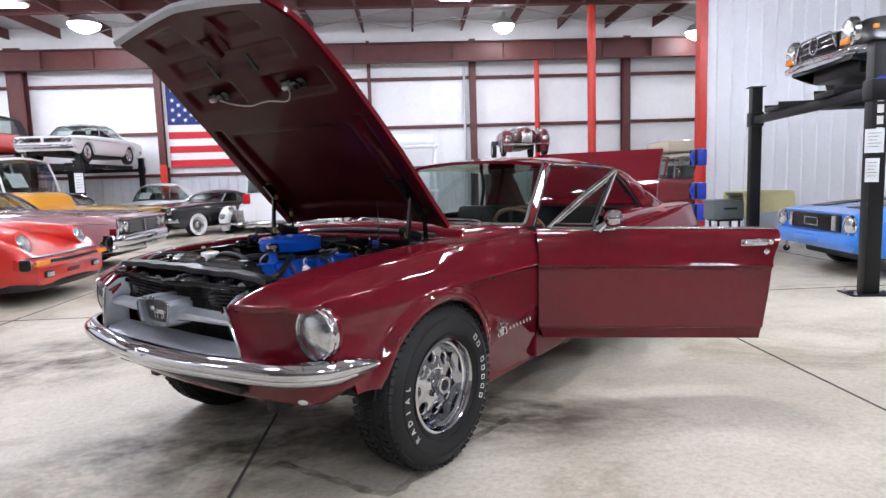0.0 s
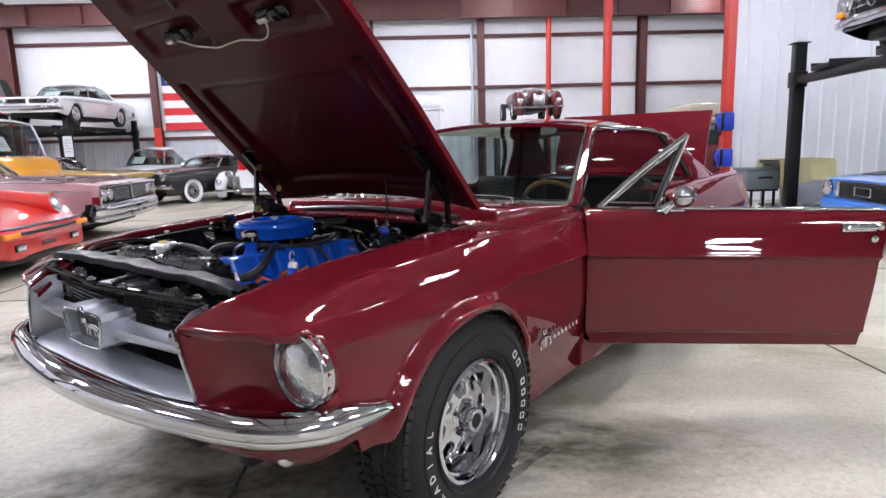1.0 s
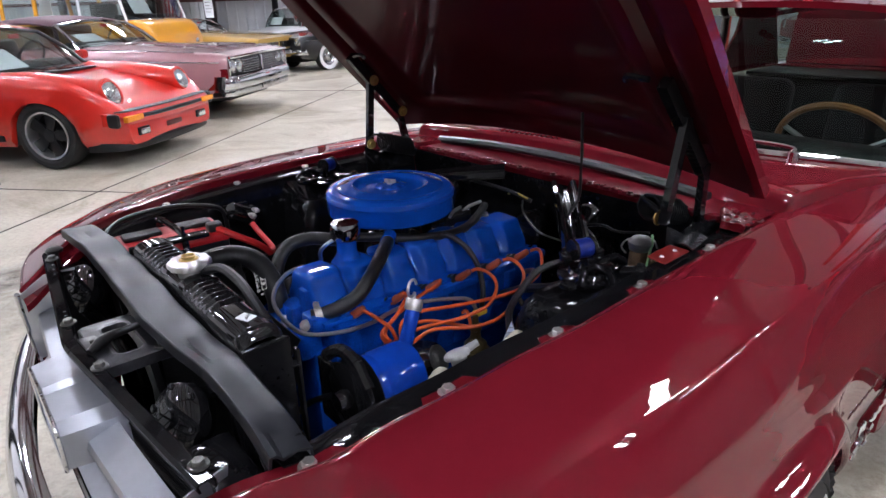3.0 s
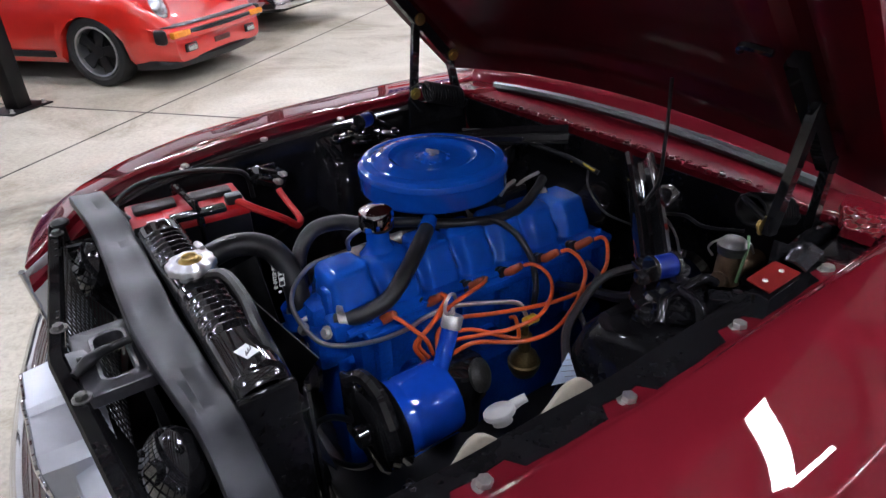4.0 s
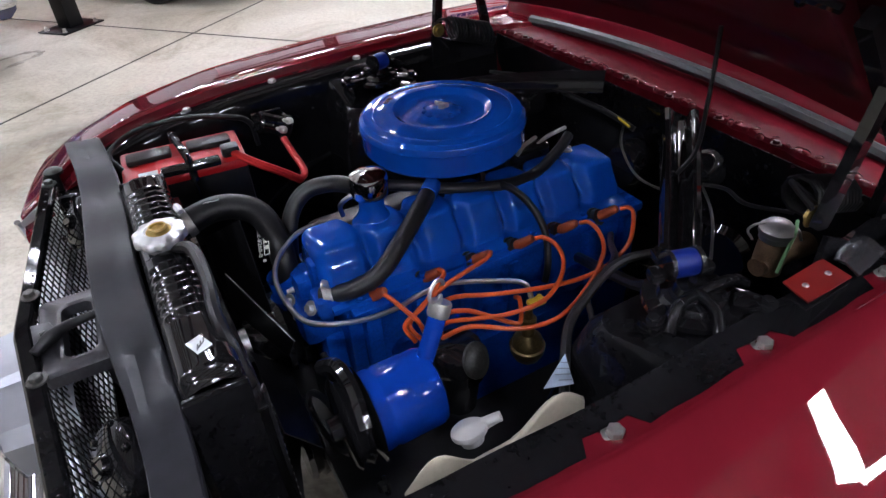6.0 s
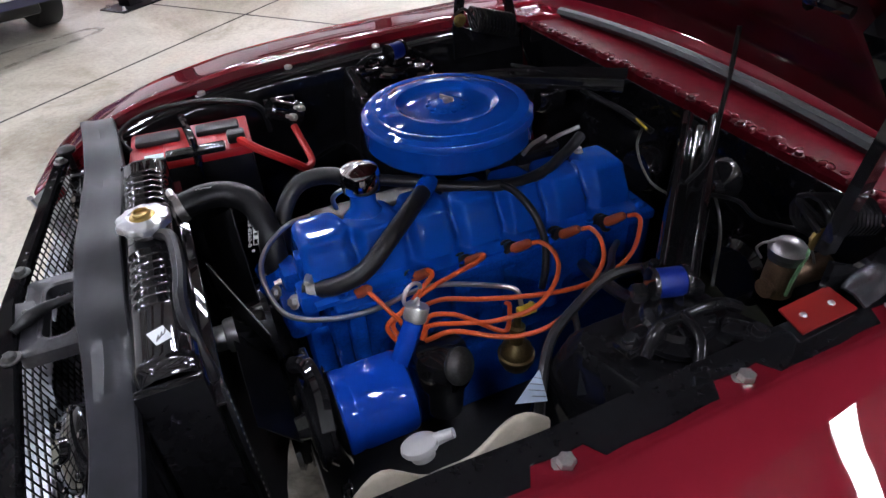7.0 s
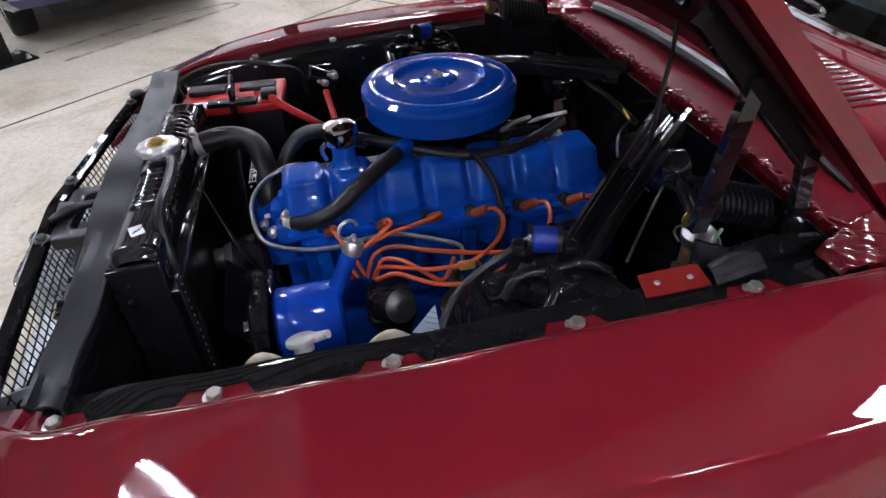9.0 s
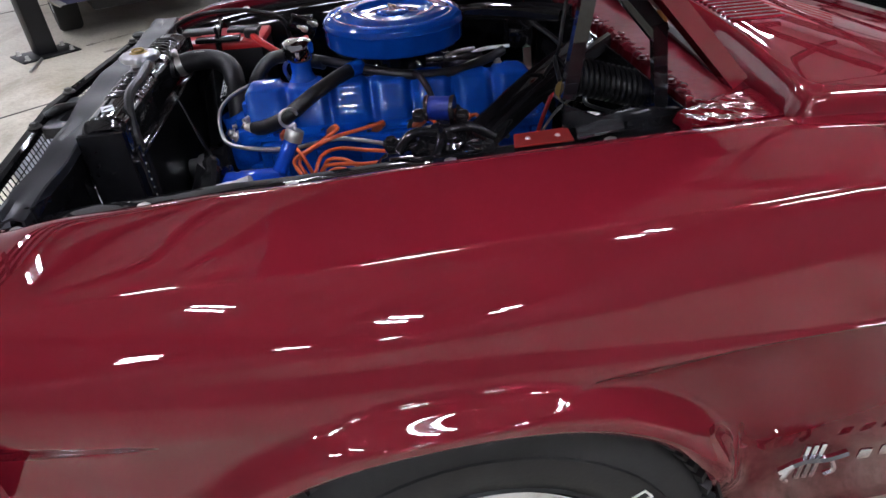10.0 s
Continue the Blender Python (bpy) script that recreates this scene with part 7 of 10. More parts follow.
    # spark plugs, boots and orange wires
    plug_y = (-0.263, -0.168, -0.072, 0.012, 0.104, 0.194)
    for i, y in enumerate(plug_y):
        dx = 0.004 * i
        bm = bmesh.new()
        tube(bm, [(0.090 + dx, y - 0.006, 0.772), (0.112 + dx, y, 0.786)], 0.0155, 14, steps=2)
        lathe(bm, [(0.0155, 0.0), (0.019, 0.002), (0.019, 0.006), (0.0155, 0.008)], 16, Matrix.Translation((0.098 + dx, y - 0.004, 0.777)) @ Vector((0.8, 0.2, 0.56)).to_track_quat("Z", "Y").to_matrix().to_4x4())
        part("plug_tube", bm, M["blacksatin"], eng)
        bm = bmesh.new()
        tube(bm, [(0.106 + dx, y, 0.783), (0.120 + dx, y + 0.010, 0.796), (0.130 + dx, y + 0.018, 0.806), (0.133 + dx, y + 0.020, 0.809)], [0.0088, 0.0088, 0.0075, 0.005], 12)
        part("plug_boot", bm, M["boot"], eng, "brown orange spark plug boot")
    routes = [
        [(0.121, -0.252, 0.806), (0.147, -0.24, 0.800), (0.172, -0.226, 0.785), (0.184, -0.215, 0.770), (0.186, -0.203, 0.735)],
        [(0.133, -0.148, 0.811), (0.145, -0.144, 0.808), (0.157, -0.164, 0.800), (0.174, -0.20, 0.785), (0.178, -0.235, 0.765), (0.190, -0.225, 0.735)],
        [(0.142, -0.052, 0.812), (0.154, -0.070, 0.812), (0.157, -0.105, 0.806), (0.162, -0.146, 0.800), (0.168, -0.192, 0.785), (0.176, -0.226, 0.762), (0.190, -0.215, 0.735)],
        [(0.149, 0.034, 0.810), (0.160, 0.043, 0.815), (0.184, 0.050, 0.812), (0.218, 0.04, 0.806), (0.247, 0.011, 0.797), (0.265, -0.034, 0.787), (0.254, -0.091, 0.778), (0.232, -0.131, 0.772), (0.197, -0.174, 0.755), (0.200, -0.19, 0.735)],
        [(0.154, 0.126, 0.810), (0.166, 0.136, 0.815), (0.196, 0.134, 0.812), (0.228, 0.118, 0.803), (0.25, 0.089, 0.792), (0.274, 0.042, 0.780), (0.291, -0.011, 0.770), (0.291, -0.054, 0.767), (0.276, -0.097, 0.767), (0.234, -0.150, 0.765), (0.205, -0.185, 0.735)],
        [(0.158, 0.216, 0.810), (0.170, 0.226, 0.815), (0.190, 0.218, 0.812), (0.229, 0.176, 0.800), (0.248, 0.13, 0.792), (0.256, 0.072, 0.788), (0.246, 0.0, 0.788), (0.212, -0.086, 0.786), (0.176, -0.145, 0.780), (0.172, -0.182, 0.765), (0.195, -0.20, 0.735)],
        [(0.200, -0.185, 0.735), (0.184, -0.17, 0.760), (0.200, -0.141, 0.768), (0.221, -0.119, 0.766), (0.253, -0.091, 0.760), (0.260, -0.077, 0.756), (0.250, -0.065, 0.758), (0.222, -0.049, 0.765), (0.205, -0.045, 0.755)],
    ]
    for pts in routes:
        bm = bmesh.new()
        tube(bm, pts, 0.0039, 8)
        part("ignition_wire", bm, M["orange"], eng, "orange ignition wire")
    # distributor and fuel filter beside the block
    bm = bmesh.new()
    lathe(bm, [(0.03, 0.58), (0.036, 0.64), (0.046, 0.66), (0.046, 0.70), (0.04, 0.716), (0.0, 0.72)], 24, Matrix.Translation((0.215, -0.165, 0)))
    part("distributor", bm, M["blackgloss"], eng)
    bm = bmesh.new()
    m = pose(0.250, -0.150, 0.705, 0, 62, 28)
    lathe(bm, [(0.0, 0.012), (0.012, 0.012), (0.020, 0.009), (0.026, 0.003), (0.030, 0.002), (0.030, -0.003), (0.026, -0.005), (0.018, -0.016), (0.0, -0.018)], 26, m)
    part("vacuum_unit", bm, M["darkzinc"], eng, "dull plated vacuum unit")
    bm = bmesh.new()
    m = Matrix.Translation((0.252, -0.052, 0))
    lathe(bm, [(0.0, 0.655), (0.010, 0.655), (0.022, 0.664), (0.029, 0.680), (0.030, 0.690), (0.026, 0.692), (0.024, 0.704), (0.012, 0.716), (0.010, 0.735), (0.013, 0.737), (0.013, 0.748), (0.007, 0.750), (0.006, 0.768), (0, 0.769)], 26, m)
    part("fuel_pump", bm, M["darkbrass"], eng, "tarnished brass coloured fuel pump bowl")
    bm = bmesh.new()
    box(bm, (0.018, 0.030, 0.010), (0.242, -0.030, 0.765), m=None, bevel=0.003)
    tube(bm, [(0.242, -0.030, 0.765), (0.228, -0.015, 0.76), (0.215, 0.0, 0.74)], 0.004, 6)
    part("filter_clip", bm, M["yellowplastic"], eng)
    # front: timing cover, thermostat housing, pump, fan and pulleys
    bm = bmesh.new()
    box(bm, (0.17, 0.04, 0.30), (CX, -0.325, 0.58), bevel=0.015)
    box(bm, (0.10, 0.06, 0.07), (CX + 0.03, -0.345, 0.745), bevel=0.016)
    lathe(bm, [(0.032, -0.02), (0.034, 0.01), (0.026, 0.02), (0.024, 0.045)], 20, pose(0.0, -0.36, 0.765, 15, 0, 0))
    part("thermostat_housing", bm, M["enginebl2"], eng)
    for nm, sz, at, bv_ in (("housing_lug", (0.05, 0.045, 0.04), (0.085, -0.325, 0.79), 0.01), ("housing_rib", (0.03, 0.02, 0.07), (0.05, -0.325, 0.815), 0.006),
                            ("housing_neck", (0.06, 0.05, 0.05), (0.02, -0.335, 0.79), 0.012)):
        bm = bmesh.new()
        box(bm, sz, at, bevel=bv_)
        part(nm, bm, M["enginebl2"], eng)
    for at in ((0.035, -0.372, 0.776), (0.052, -0.365, 0.752), (0.09, -0.352, 0.792), (-0.03, -0.36, 0.755)):
        bm = bmesh.new()
        bolt(bm, at, (0.3, -0.8, 0.5), r=0.008, h=0.010)
        part("housing_bolt", bm, M["zinc"], eng)
    fan = new("fan")
    fan.parent = eng
    for k in range(5):
        a = radians(72 * k + 54)
        mm = pose(0.0, -0.43, 0.69, 90, 0, 0) @ Matrix.Rotation(a, 4, "Z")
        bm = bmesh.new()
        sheet(bm, [[mm @ Vector((r, w * (0.75 + r), 0.024 * (w / 0.06))) for w in (-0.068, -0.045, -0.02, 0.02, 0.045, 0.068)] for r in (0.045, 0.09, 0.14, 0.185, 0.20)], 0.002)
        part("blade", bm, M["blacksatin"], fan)
    bm = bmesh.new()
    lathe(bm, [(0.0, -0.05), (0.04, -0.05), (0.045, 0.0), (0.07, 0.0), (0.072, 0.01), (0.062, 0.018), (0.072, 0.026), (0.07, 0.036), (0.03, 0.04), (0.03, 0.12)], 30, pose(0.0, -0.40, 0.69, -90, 0, 0))
    part("water_pump_pulley", bm, M["blackgloss"], fan)
    bm = bmesh.new()
    lathe(bm, [(0.0, 0.0), (0.08, 0.0), (0.084, 0.01), (0.074, 0.018), (0.084, 0.026), (0.082, 0.036), (0.03, 0.04)], 30, pose(CX, -0.42, 0.42, -90, 0, 0))
    part("crank_pulley", bm, M["blackgloss"], eng)
    bm = bmesh.new()
    lathe(bm, [(0.0, -0.04), (0.020, -0.04), (0.022, -0.036), (0.022, -0.02), (0.028, -0.018), (0.030, -0.012), (0.030, 0.0), (0.036, 0.004), (0.036, 0.012), (0.0, 0.014)], 24, pose(0.0, -0.45, 0.69, -90, 0, 0))
    part("fan_hub", bm, M["steel"], fan)
    # power steering pump: blue can with a filler neck
    ps = new("steering_pump")
    ps.parent = eng
    ps["label"] = "blue power steering pump reservoir"
    P = pose(0.284, -0.350, 0.741, -90, 0, 0)
    bm = bmesh.new()
    lathe(bm, [(0.05, -0.004), (0.057, 0.0), (0.060, 0.004), (0.060, 0.016), (0.0585, 0.020), (0.0585, 0.024), (0.060, 0.028), (0.060, 0.092), (0.057, 0.100), (0.05, 0.104), (0, 0.105)], 56, P)
    tube(bm, [(0.283, -0.262, 0.775), (0.272, -0.235, 0.82), (0.262, -0.216, 0.853)], 0.0135, 14)
    part("reservoir", bm, M["pumpbl"], ps, angle=30)
    bm = bmesh.new()
    m = Matrix.Translation((0.2605, -0.2135, 0.8565)) @ Vector((-0.18, 0.4, 0.9)).to_track_quat("Z", "Y").to_matrix().to_4x4()
    lathe(bm, [(0.0155, -0.014), (0.0165, -0.01), (0.0165, 0.006), (0.015, 0.008), (0.0, 0.008)], 24, m)
    part("cap", bm, M["zinc"], ps)
    bm = bmesh.new()
    ring = [m @ Vector((0.0, 0.018 + 0.016 * math.cos(a), 0.026 + 0.016 * math.sin(a))) for a in np.linspace(-2.6, 2.6, 13)]
    tube(bm, [m @ Vector((0, 0, 0.006))] + ring, 0.0028, 6)
    part("dipstick_ring", bm, M["alu"], ps)
    bm = bmesh.new()
    lathe(bm, [(0.0, -0.055), (0.016, -0.055), (0.018, -0.04), (0.06, -0.038), (0.066, -0.034), (0.058, -0.026), (0.066, -0.018), (0.06, -0.012), (0.02, -0.01), (0.05, -0.006), (0.07, 0.0)], 32, P)
    part("pulley", bm, M["blackgloss"], ps)
    bm = bmesh.new()
    tube(bm, [(0.225, -0.385, 0.80), (0.25, -0.37, 0.815), (0.29, -0.365, 0.805), (0.335, -0.37, 0.775)], 0.012, 8)
    part("brace_bar", bm, M["blackgloss"], ps)
    bm = bmesh.new()
    box(bm, (0.10, 0.012, 0.13), (0.21, -0.365, 0.70), bevel=0.004)
    part("bracket", bm, M["blackgloss"], ps)
    for at in ((0.255, -0.362, 0.78), (0.238, -0.362, 0.745), (0.24, -0.362, 0.70), (0.36, -0.362, 0.68)):
        bm = bmesh.new()
        bolt(bm, at, (0, -1, 0.2), r=0.009, h=0.012)
        part("bracket_bolt", bm, M["blackgloss"], ps)
    bm = bmesh.new()
    pts = []
    for a in np.linspace(0, 2 * math.pi, 25):
        w = 0.5 + 0.5 * math.cos(a)
        pts.append((0.302 - 0.29 * (1 - w) * 0.98 + 0.064 * math.sin(a) * 0.2, -0.382, 0.715 - 0.20 * (1 - w) + 0.066 * math.sin(a)))
    tube(bm, pts, 0.006, 6, steps=60)
    part("drive_belt", bm, M["rubber"], eng)
    # hoses
    def hose(pts, r, mt="rubber", name="hose", label=""):
        b = bmesh.new()
        tube(b, pts, r, 14)
        return part(name, b, M[mt], eng, label)
    up = [(-0.098, -0.492, 0.888), (-0.102, -0.47, 0.894), (-0.109, -0.43, 0.898), (-0.100, -0.392, 0.894), (-0.074, -0.366, 0.882), (-0.038, -0.357, 0.855), (-0.014, -0.357, 0.82), (-0.004, -0.36, 0.775)]
    hose(up, 0.0215, "rubber", "radiator_hose", "black upper radiator hose with white print")
    words("RAD", 0.013, Matrix.Translation((-0.102, -0.432, 0.9175)) @ Matrix.Rotation(radians(84), 4, "Z") @ Matrix.Rotation(radians(-12), 4, "X"), M["white"], eng, "lettering", 0.0004)
    # print on the falling leg of the hose: part number and plain marks
    Q = Matrix.Translation((-0.026, -0.3760, 0.852)) @ look((0, 0, 0), (-0.3, 0.55, -0.5)).to_3x3().to_4x4() @ Matrix.Rotation(radians(-62), 4, "Z")
    words("C4ZE-8260-B", 0.0105, Q @ Matrix.Translation((-0.012, -0.012, 0.0030)), M["white"], eng, "lettering", 0.0004)
    bm = bmesh.new()
    for a, b, w, h in ((-0.006, 0.007, 0.042, 0.0012), (-0.006, -0.003, 0.042, 0.0012), (-0.027, 0.002, 0.0012, 0.011), (0.015, 0.002, 0.0012, 0.011), (-0.018, 0.002, 0.006, 0.007), (-0.008, 0.002, 0.007, 0.006), (0.003, 0.002, 0.006, 0.007), (0.024, -0.004, 0.004, 0.006)):
        box(bm, (w, h, 0.0006), (a, b, 0.0035), m=Q)
    part("print_mark", bm, M["white"], eng)

    def clamp(at, d, r):
        b = bmesh.new()
        q = Vector(d).to_track_quat("Z", "Y").to_matrix().to_4x4()
        mm = Matrix.Translation(at) @ q
        lathe(b, [(r, -0.007), (r + 0.0015, -0.007), (r + 0.0015, 0.007), (r, 0.007)], 24, mm)
        box(b, (0.014, 0.012, 0.012), (0, r + 0.006, 0), m=mm, bevel=0.002)
        lathe(b, [(0.0055, -0.012), (0.0055, 0.012), (0, 0.012)], 8, mm @ Matrix.Translation((0, r + 0.008, 0)) @ pose(0, 0, 0, 0, 90, 0))
        part("hose_clamp", b, M["zinc"], eng)
    clamp((-0.101, -0.476, 0.892), (-0.1, 0.9, 0.2), 0.0215)
    clamp((-0.007, -0.36, 0.785), (0.1, 0, -1), 0.0215)
    bm = bmesh.new()
    tube(bm, [(-0.095, -0.50, 0.886), (-0.10, -0.47, 0.893)], 0.0195, 12, steps=2)
    part("radiator_outlet", bm, M["blackgloss"], eng)
    hose([(-0.03, -0.345, 0.77), (-0.055, -0.335, 0.81), (-0.085, -0.315, 0.855), (-0.095, -0.28, 0.887), (-0.08, -0.235, 0.896), (-0.05, -0.20, 0.893), (-0.03, -0.16, 0.888)], 0.0145, "rubber", "heater_hose", "black heater hose")
    hose([(0.084, -0.332, 0.803), (0.098, -0.308, 0.808), (0.110, -0.285, 0.815), (0.118, -0.243, 0.833), (0.096, -0.190, 0.862), (0.054, -0.132, 0.882), (0.022, -0.097, 0.886)], 0.0145, "rubber", "breather_hose", "thick black hose over the valve cover")
    clamp((0.091, -0.320, 0.805), (0.4, 0.9, 0.2), 0.0145)
    bm = bmesh.new()
    tube(bm, [(0.032, -0.108, 0.885), (0.008, -0.085, 0.886)], 0.0165, 14, steps=2)
    part("hose_band", bm, M["enginebl"], eng, "blue hose band")
    hose([(0.010, -0.09, 0.884), (0.026, -0.05, 0.877), (0.043, -0.008, 0.873), (0.055, 0.04, 0.870), (0.055, 0.078, 0.869), (0.042, 0.125, 0.869), (0.025, 0.159, 0.872), (0.004, 0.20, 0.877), (-0.012, 0.228, 0.884)], 0.0100, "rubber", "hose")
    hose([(0.0, -0.10, 0.886), (-0.02, -0.14, 0.89), (-0.03, -0.17, 0.896)], 0.010, "rubber", "hose")
    hose([(0.055, 0.025, 0.874), (0.080, 0.036, 0.872), (0.110, 0.048, 0.855), (0.132, 0.056, 0.83), (0.150, 0.058, 0.80), (0.170, 0.048, 0.765), (0.175, 0.04, 0.73)], 0.0062, "rubber", "hose")
    for pts in ([(-0.025, -0.285, 0.862), (-0.024, -0.323, 0.858), (0.005, -0.367, 0.845), (0.043, -0.387, 0.825), (0.1, -0.378, 0.797), (0.128, -0.35, 0.787), (0.148, -0.29, 0.782), (0.149, -0.23, 0.78), (0.143, -0.187, 0.783), (0.153, -0.138, 0.79), (0.186, -0.075, 0.79), (0.212, -0.034, 0.785), (0.237, -0.036, 0.772)],
                [(-0.03, -0.24, 0.86), (-0.02, -0.245, 0.885), (-0.005, -0.235, 0.905), (0.0, -0.215, 0.912)]):
        bm = bmesh.new()
        tube(bm, pts, 0.0042, 8)
        part("metal_line", bm, M["steel"], eng, "bent steel fuel line")


build_engine()

# ---- side emblem and lettering on the wing
bm = bmesh.new()
EX = 0.827
for z0, z1 in ((0.515, 0.455),):
    for k in range(3):
        box(bm, (0.006, 0.008, 0.075), (EX, 0.488 + k * 0.012, 0.503), m=None, bevel=0.002)
tube(bm, [(EX + 0.003, 0.452, 0.493), (EX + 0.005, 0.482, 0.513), (EX + 0.004, 0.522, 0.509), (EX + 0.003, 0.552, 0.515)], 0.006, 6)
tube(bm, [(EX + 0.003, 0.472, 0.505), (EX + 0.004, 0.462, 0.477), (EX + 0.002, 0.472, 0.465)], 0.004, 6)
tube(bm, [(EX + 0.002, 0.532, 0.505), (EX + 0.003, 0.542, 0.48), (EX + 0.001, 0.532, 0.467)], 0.004, 6)
part("side_emblem", bm, M["chrome"], coupe, "small chrome emblem on the wing side")
for k in range(7):
    bm = bmesh.new()
    box(bm, (0.005, 0.021, 0.022), (EX - 0.008 - 0.0015 * k, 0.597 + k * 0.037, 0.488), bevel=0.003)
    part("badge_mark", bm, M["chrome"], coupe)
# ---------------------------------------------------------------- the other cars of the showroom
# a car's own axes: x ahead, y to its left, z up, origin on the ground under its front axle
def local(v, u, z=0.0, turn=0.0):
    return HALL @ pose(v, u, z, 0, 0, turn)


P_ORANGE = paint("orange red car paint", (0.52, 0.014, 0.007))
P_PINK = paint("mauve pink car paint", (0.34, 0.17, 0.185))
P_MAUVE = mk("dark mauve vinyl top", (0.10, 0.045, 0.06), 0.6, var=0.15, bump=0.3, bscale=200)
P_YELLOW = paint("golden yellow car paint", (0.66, 0.29, 0.012))
P_MUSTARD = paint("mustard yellow car paint", (0.45, 0.28, 0.06))
P_WHITE = paint("white car paint", (0.74, 0.75, 0.76))
P_SILVER = paint("silver white car paint", (0.62, 0.63, 0.64))
P_BLACK = paint("black car paint", (0.006, 0.006, 0.007))
P_BLUE = paint("bright blue car paint", (0.02, 0.20, 0.68))
P_NAVY = paint("dark blue car paint", (0.010, 0.012, 0.055))
P_CREAM = paint("cream car paint", (0.62, 0.57, 0.44))
P_TRUCK = paint("dark red truck paint", (0.20, 0.008, 0.014))
P_DARK = mk("dark cabin trim", (0.012, 0.012, 0.013), 0.7, var=0.3)
P_MAROON = paint("maroon vintage paint", (0.085, 0.004, 0.008))
P_TAN = mk("tan seat vinyl", (0.35, 0.22, 0.10), 0.55, var=0.15)


def curve_at(x, pairs):
    """Height or width along the car, through (x, value) pairs, eased."""
    xs = [p[0] for p in pairs]
    ys = [p[1] for p in pairs]
    return lin(x, xs, ys) if xs[0] < xs[-1] else lin(x, xs[::-1], ys[::-1])


def soft(pairs, x, span=0.09):
    return sum(curve_at(x + d * span, pairs) for d in (-1, -0.5, 0, 0.5, 1)) / 5


def car_body(c, mat, wb, width, shoulder, deck, sill, arch, n=84, name="body", ax0=0.0):
    """Lofted body shell with open wheel arches: width, shoulder and deck are (x, value) pairs from nose to tail."""
    x0, x1 = width[0][0], width[-1][0]
    rows = []
    for i in range(n + 1):
        x = x0 + (x1 - x0) * i / n
        w, zs, zc = soft(width, x, 0.05) / 2, soft(shoulder, x), soft(deck, x)
        zb = soft(sill, x, 0.05)
        za = 0.0
        for ax in (ax0, -wb):
            if abs(x - ax) < arch:
                za = max(za, arch * 0.92 * math.sqrt(max(0, 1 - ((x - ax) / arch) ** 2)) + 0.30)
        h = zs - zb
        half = [(0.9 * w, zb), (0.965 * w, zb + 0.10 * h), (0.995 * w, zb + 0.35 * h), (1.0 * w, zb + 0.62 * h), (0.985 * w, zb + 0.85 * h),
                (0.955 * w, zs - 0.012), (0.90 * w, zs + 0.008), (0.76 * w, zs + (zc - zs) * 0.62), (0.4 * w, zs + (zc - zs) * 0.95), (0.0, zc)]
        half = [(y, max(z, min(za, zs - 0.06 + 0.005 * k)) if k < 6 else z) for k, (y, z) in enumerate(half)]
        rows.append([(x, y, z) for y, z in half] + [(x, -y, z) for y, z in half[-2::-1]])
    bm = bmesh.new()
    vs = sheet(bm, rows)
    cap(bm, vs[0])
    cap(bm, vs[-1])
    return part(name, bm, mat, c, angle=50)


def underbody(c, wb, w, x0, x1, z=0.22, top=0.5):
    bm = bmesh.new()
    box(bm, (x0 - x1, w * 0.62, top - z), ((x0 + x1) / 2, 0, (top + z) / 2), bevel=0.03)
    part("underbody", bm, M["rubber"], c)


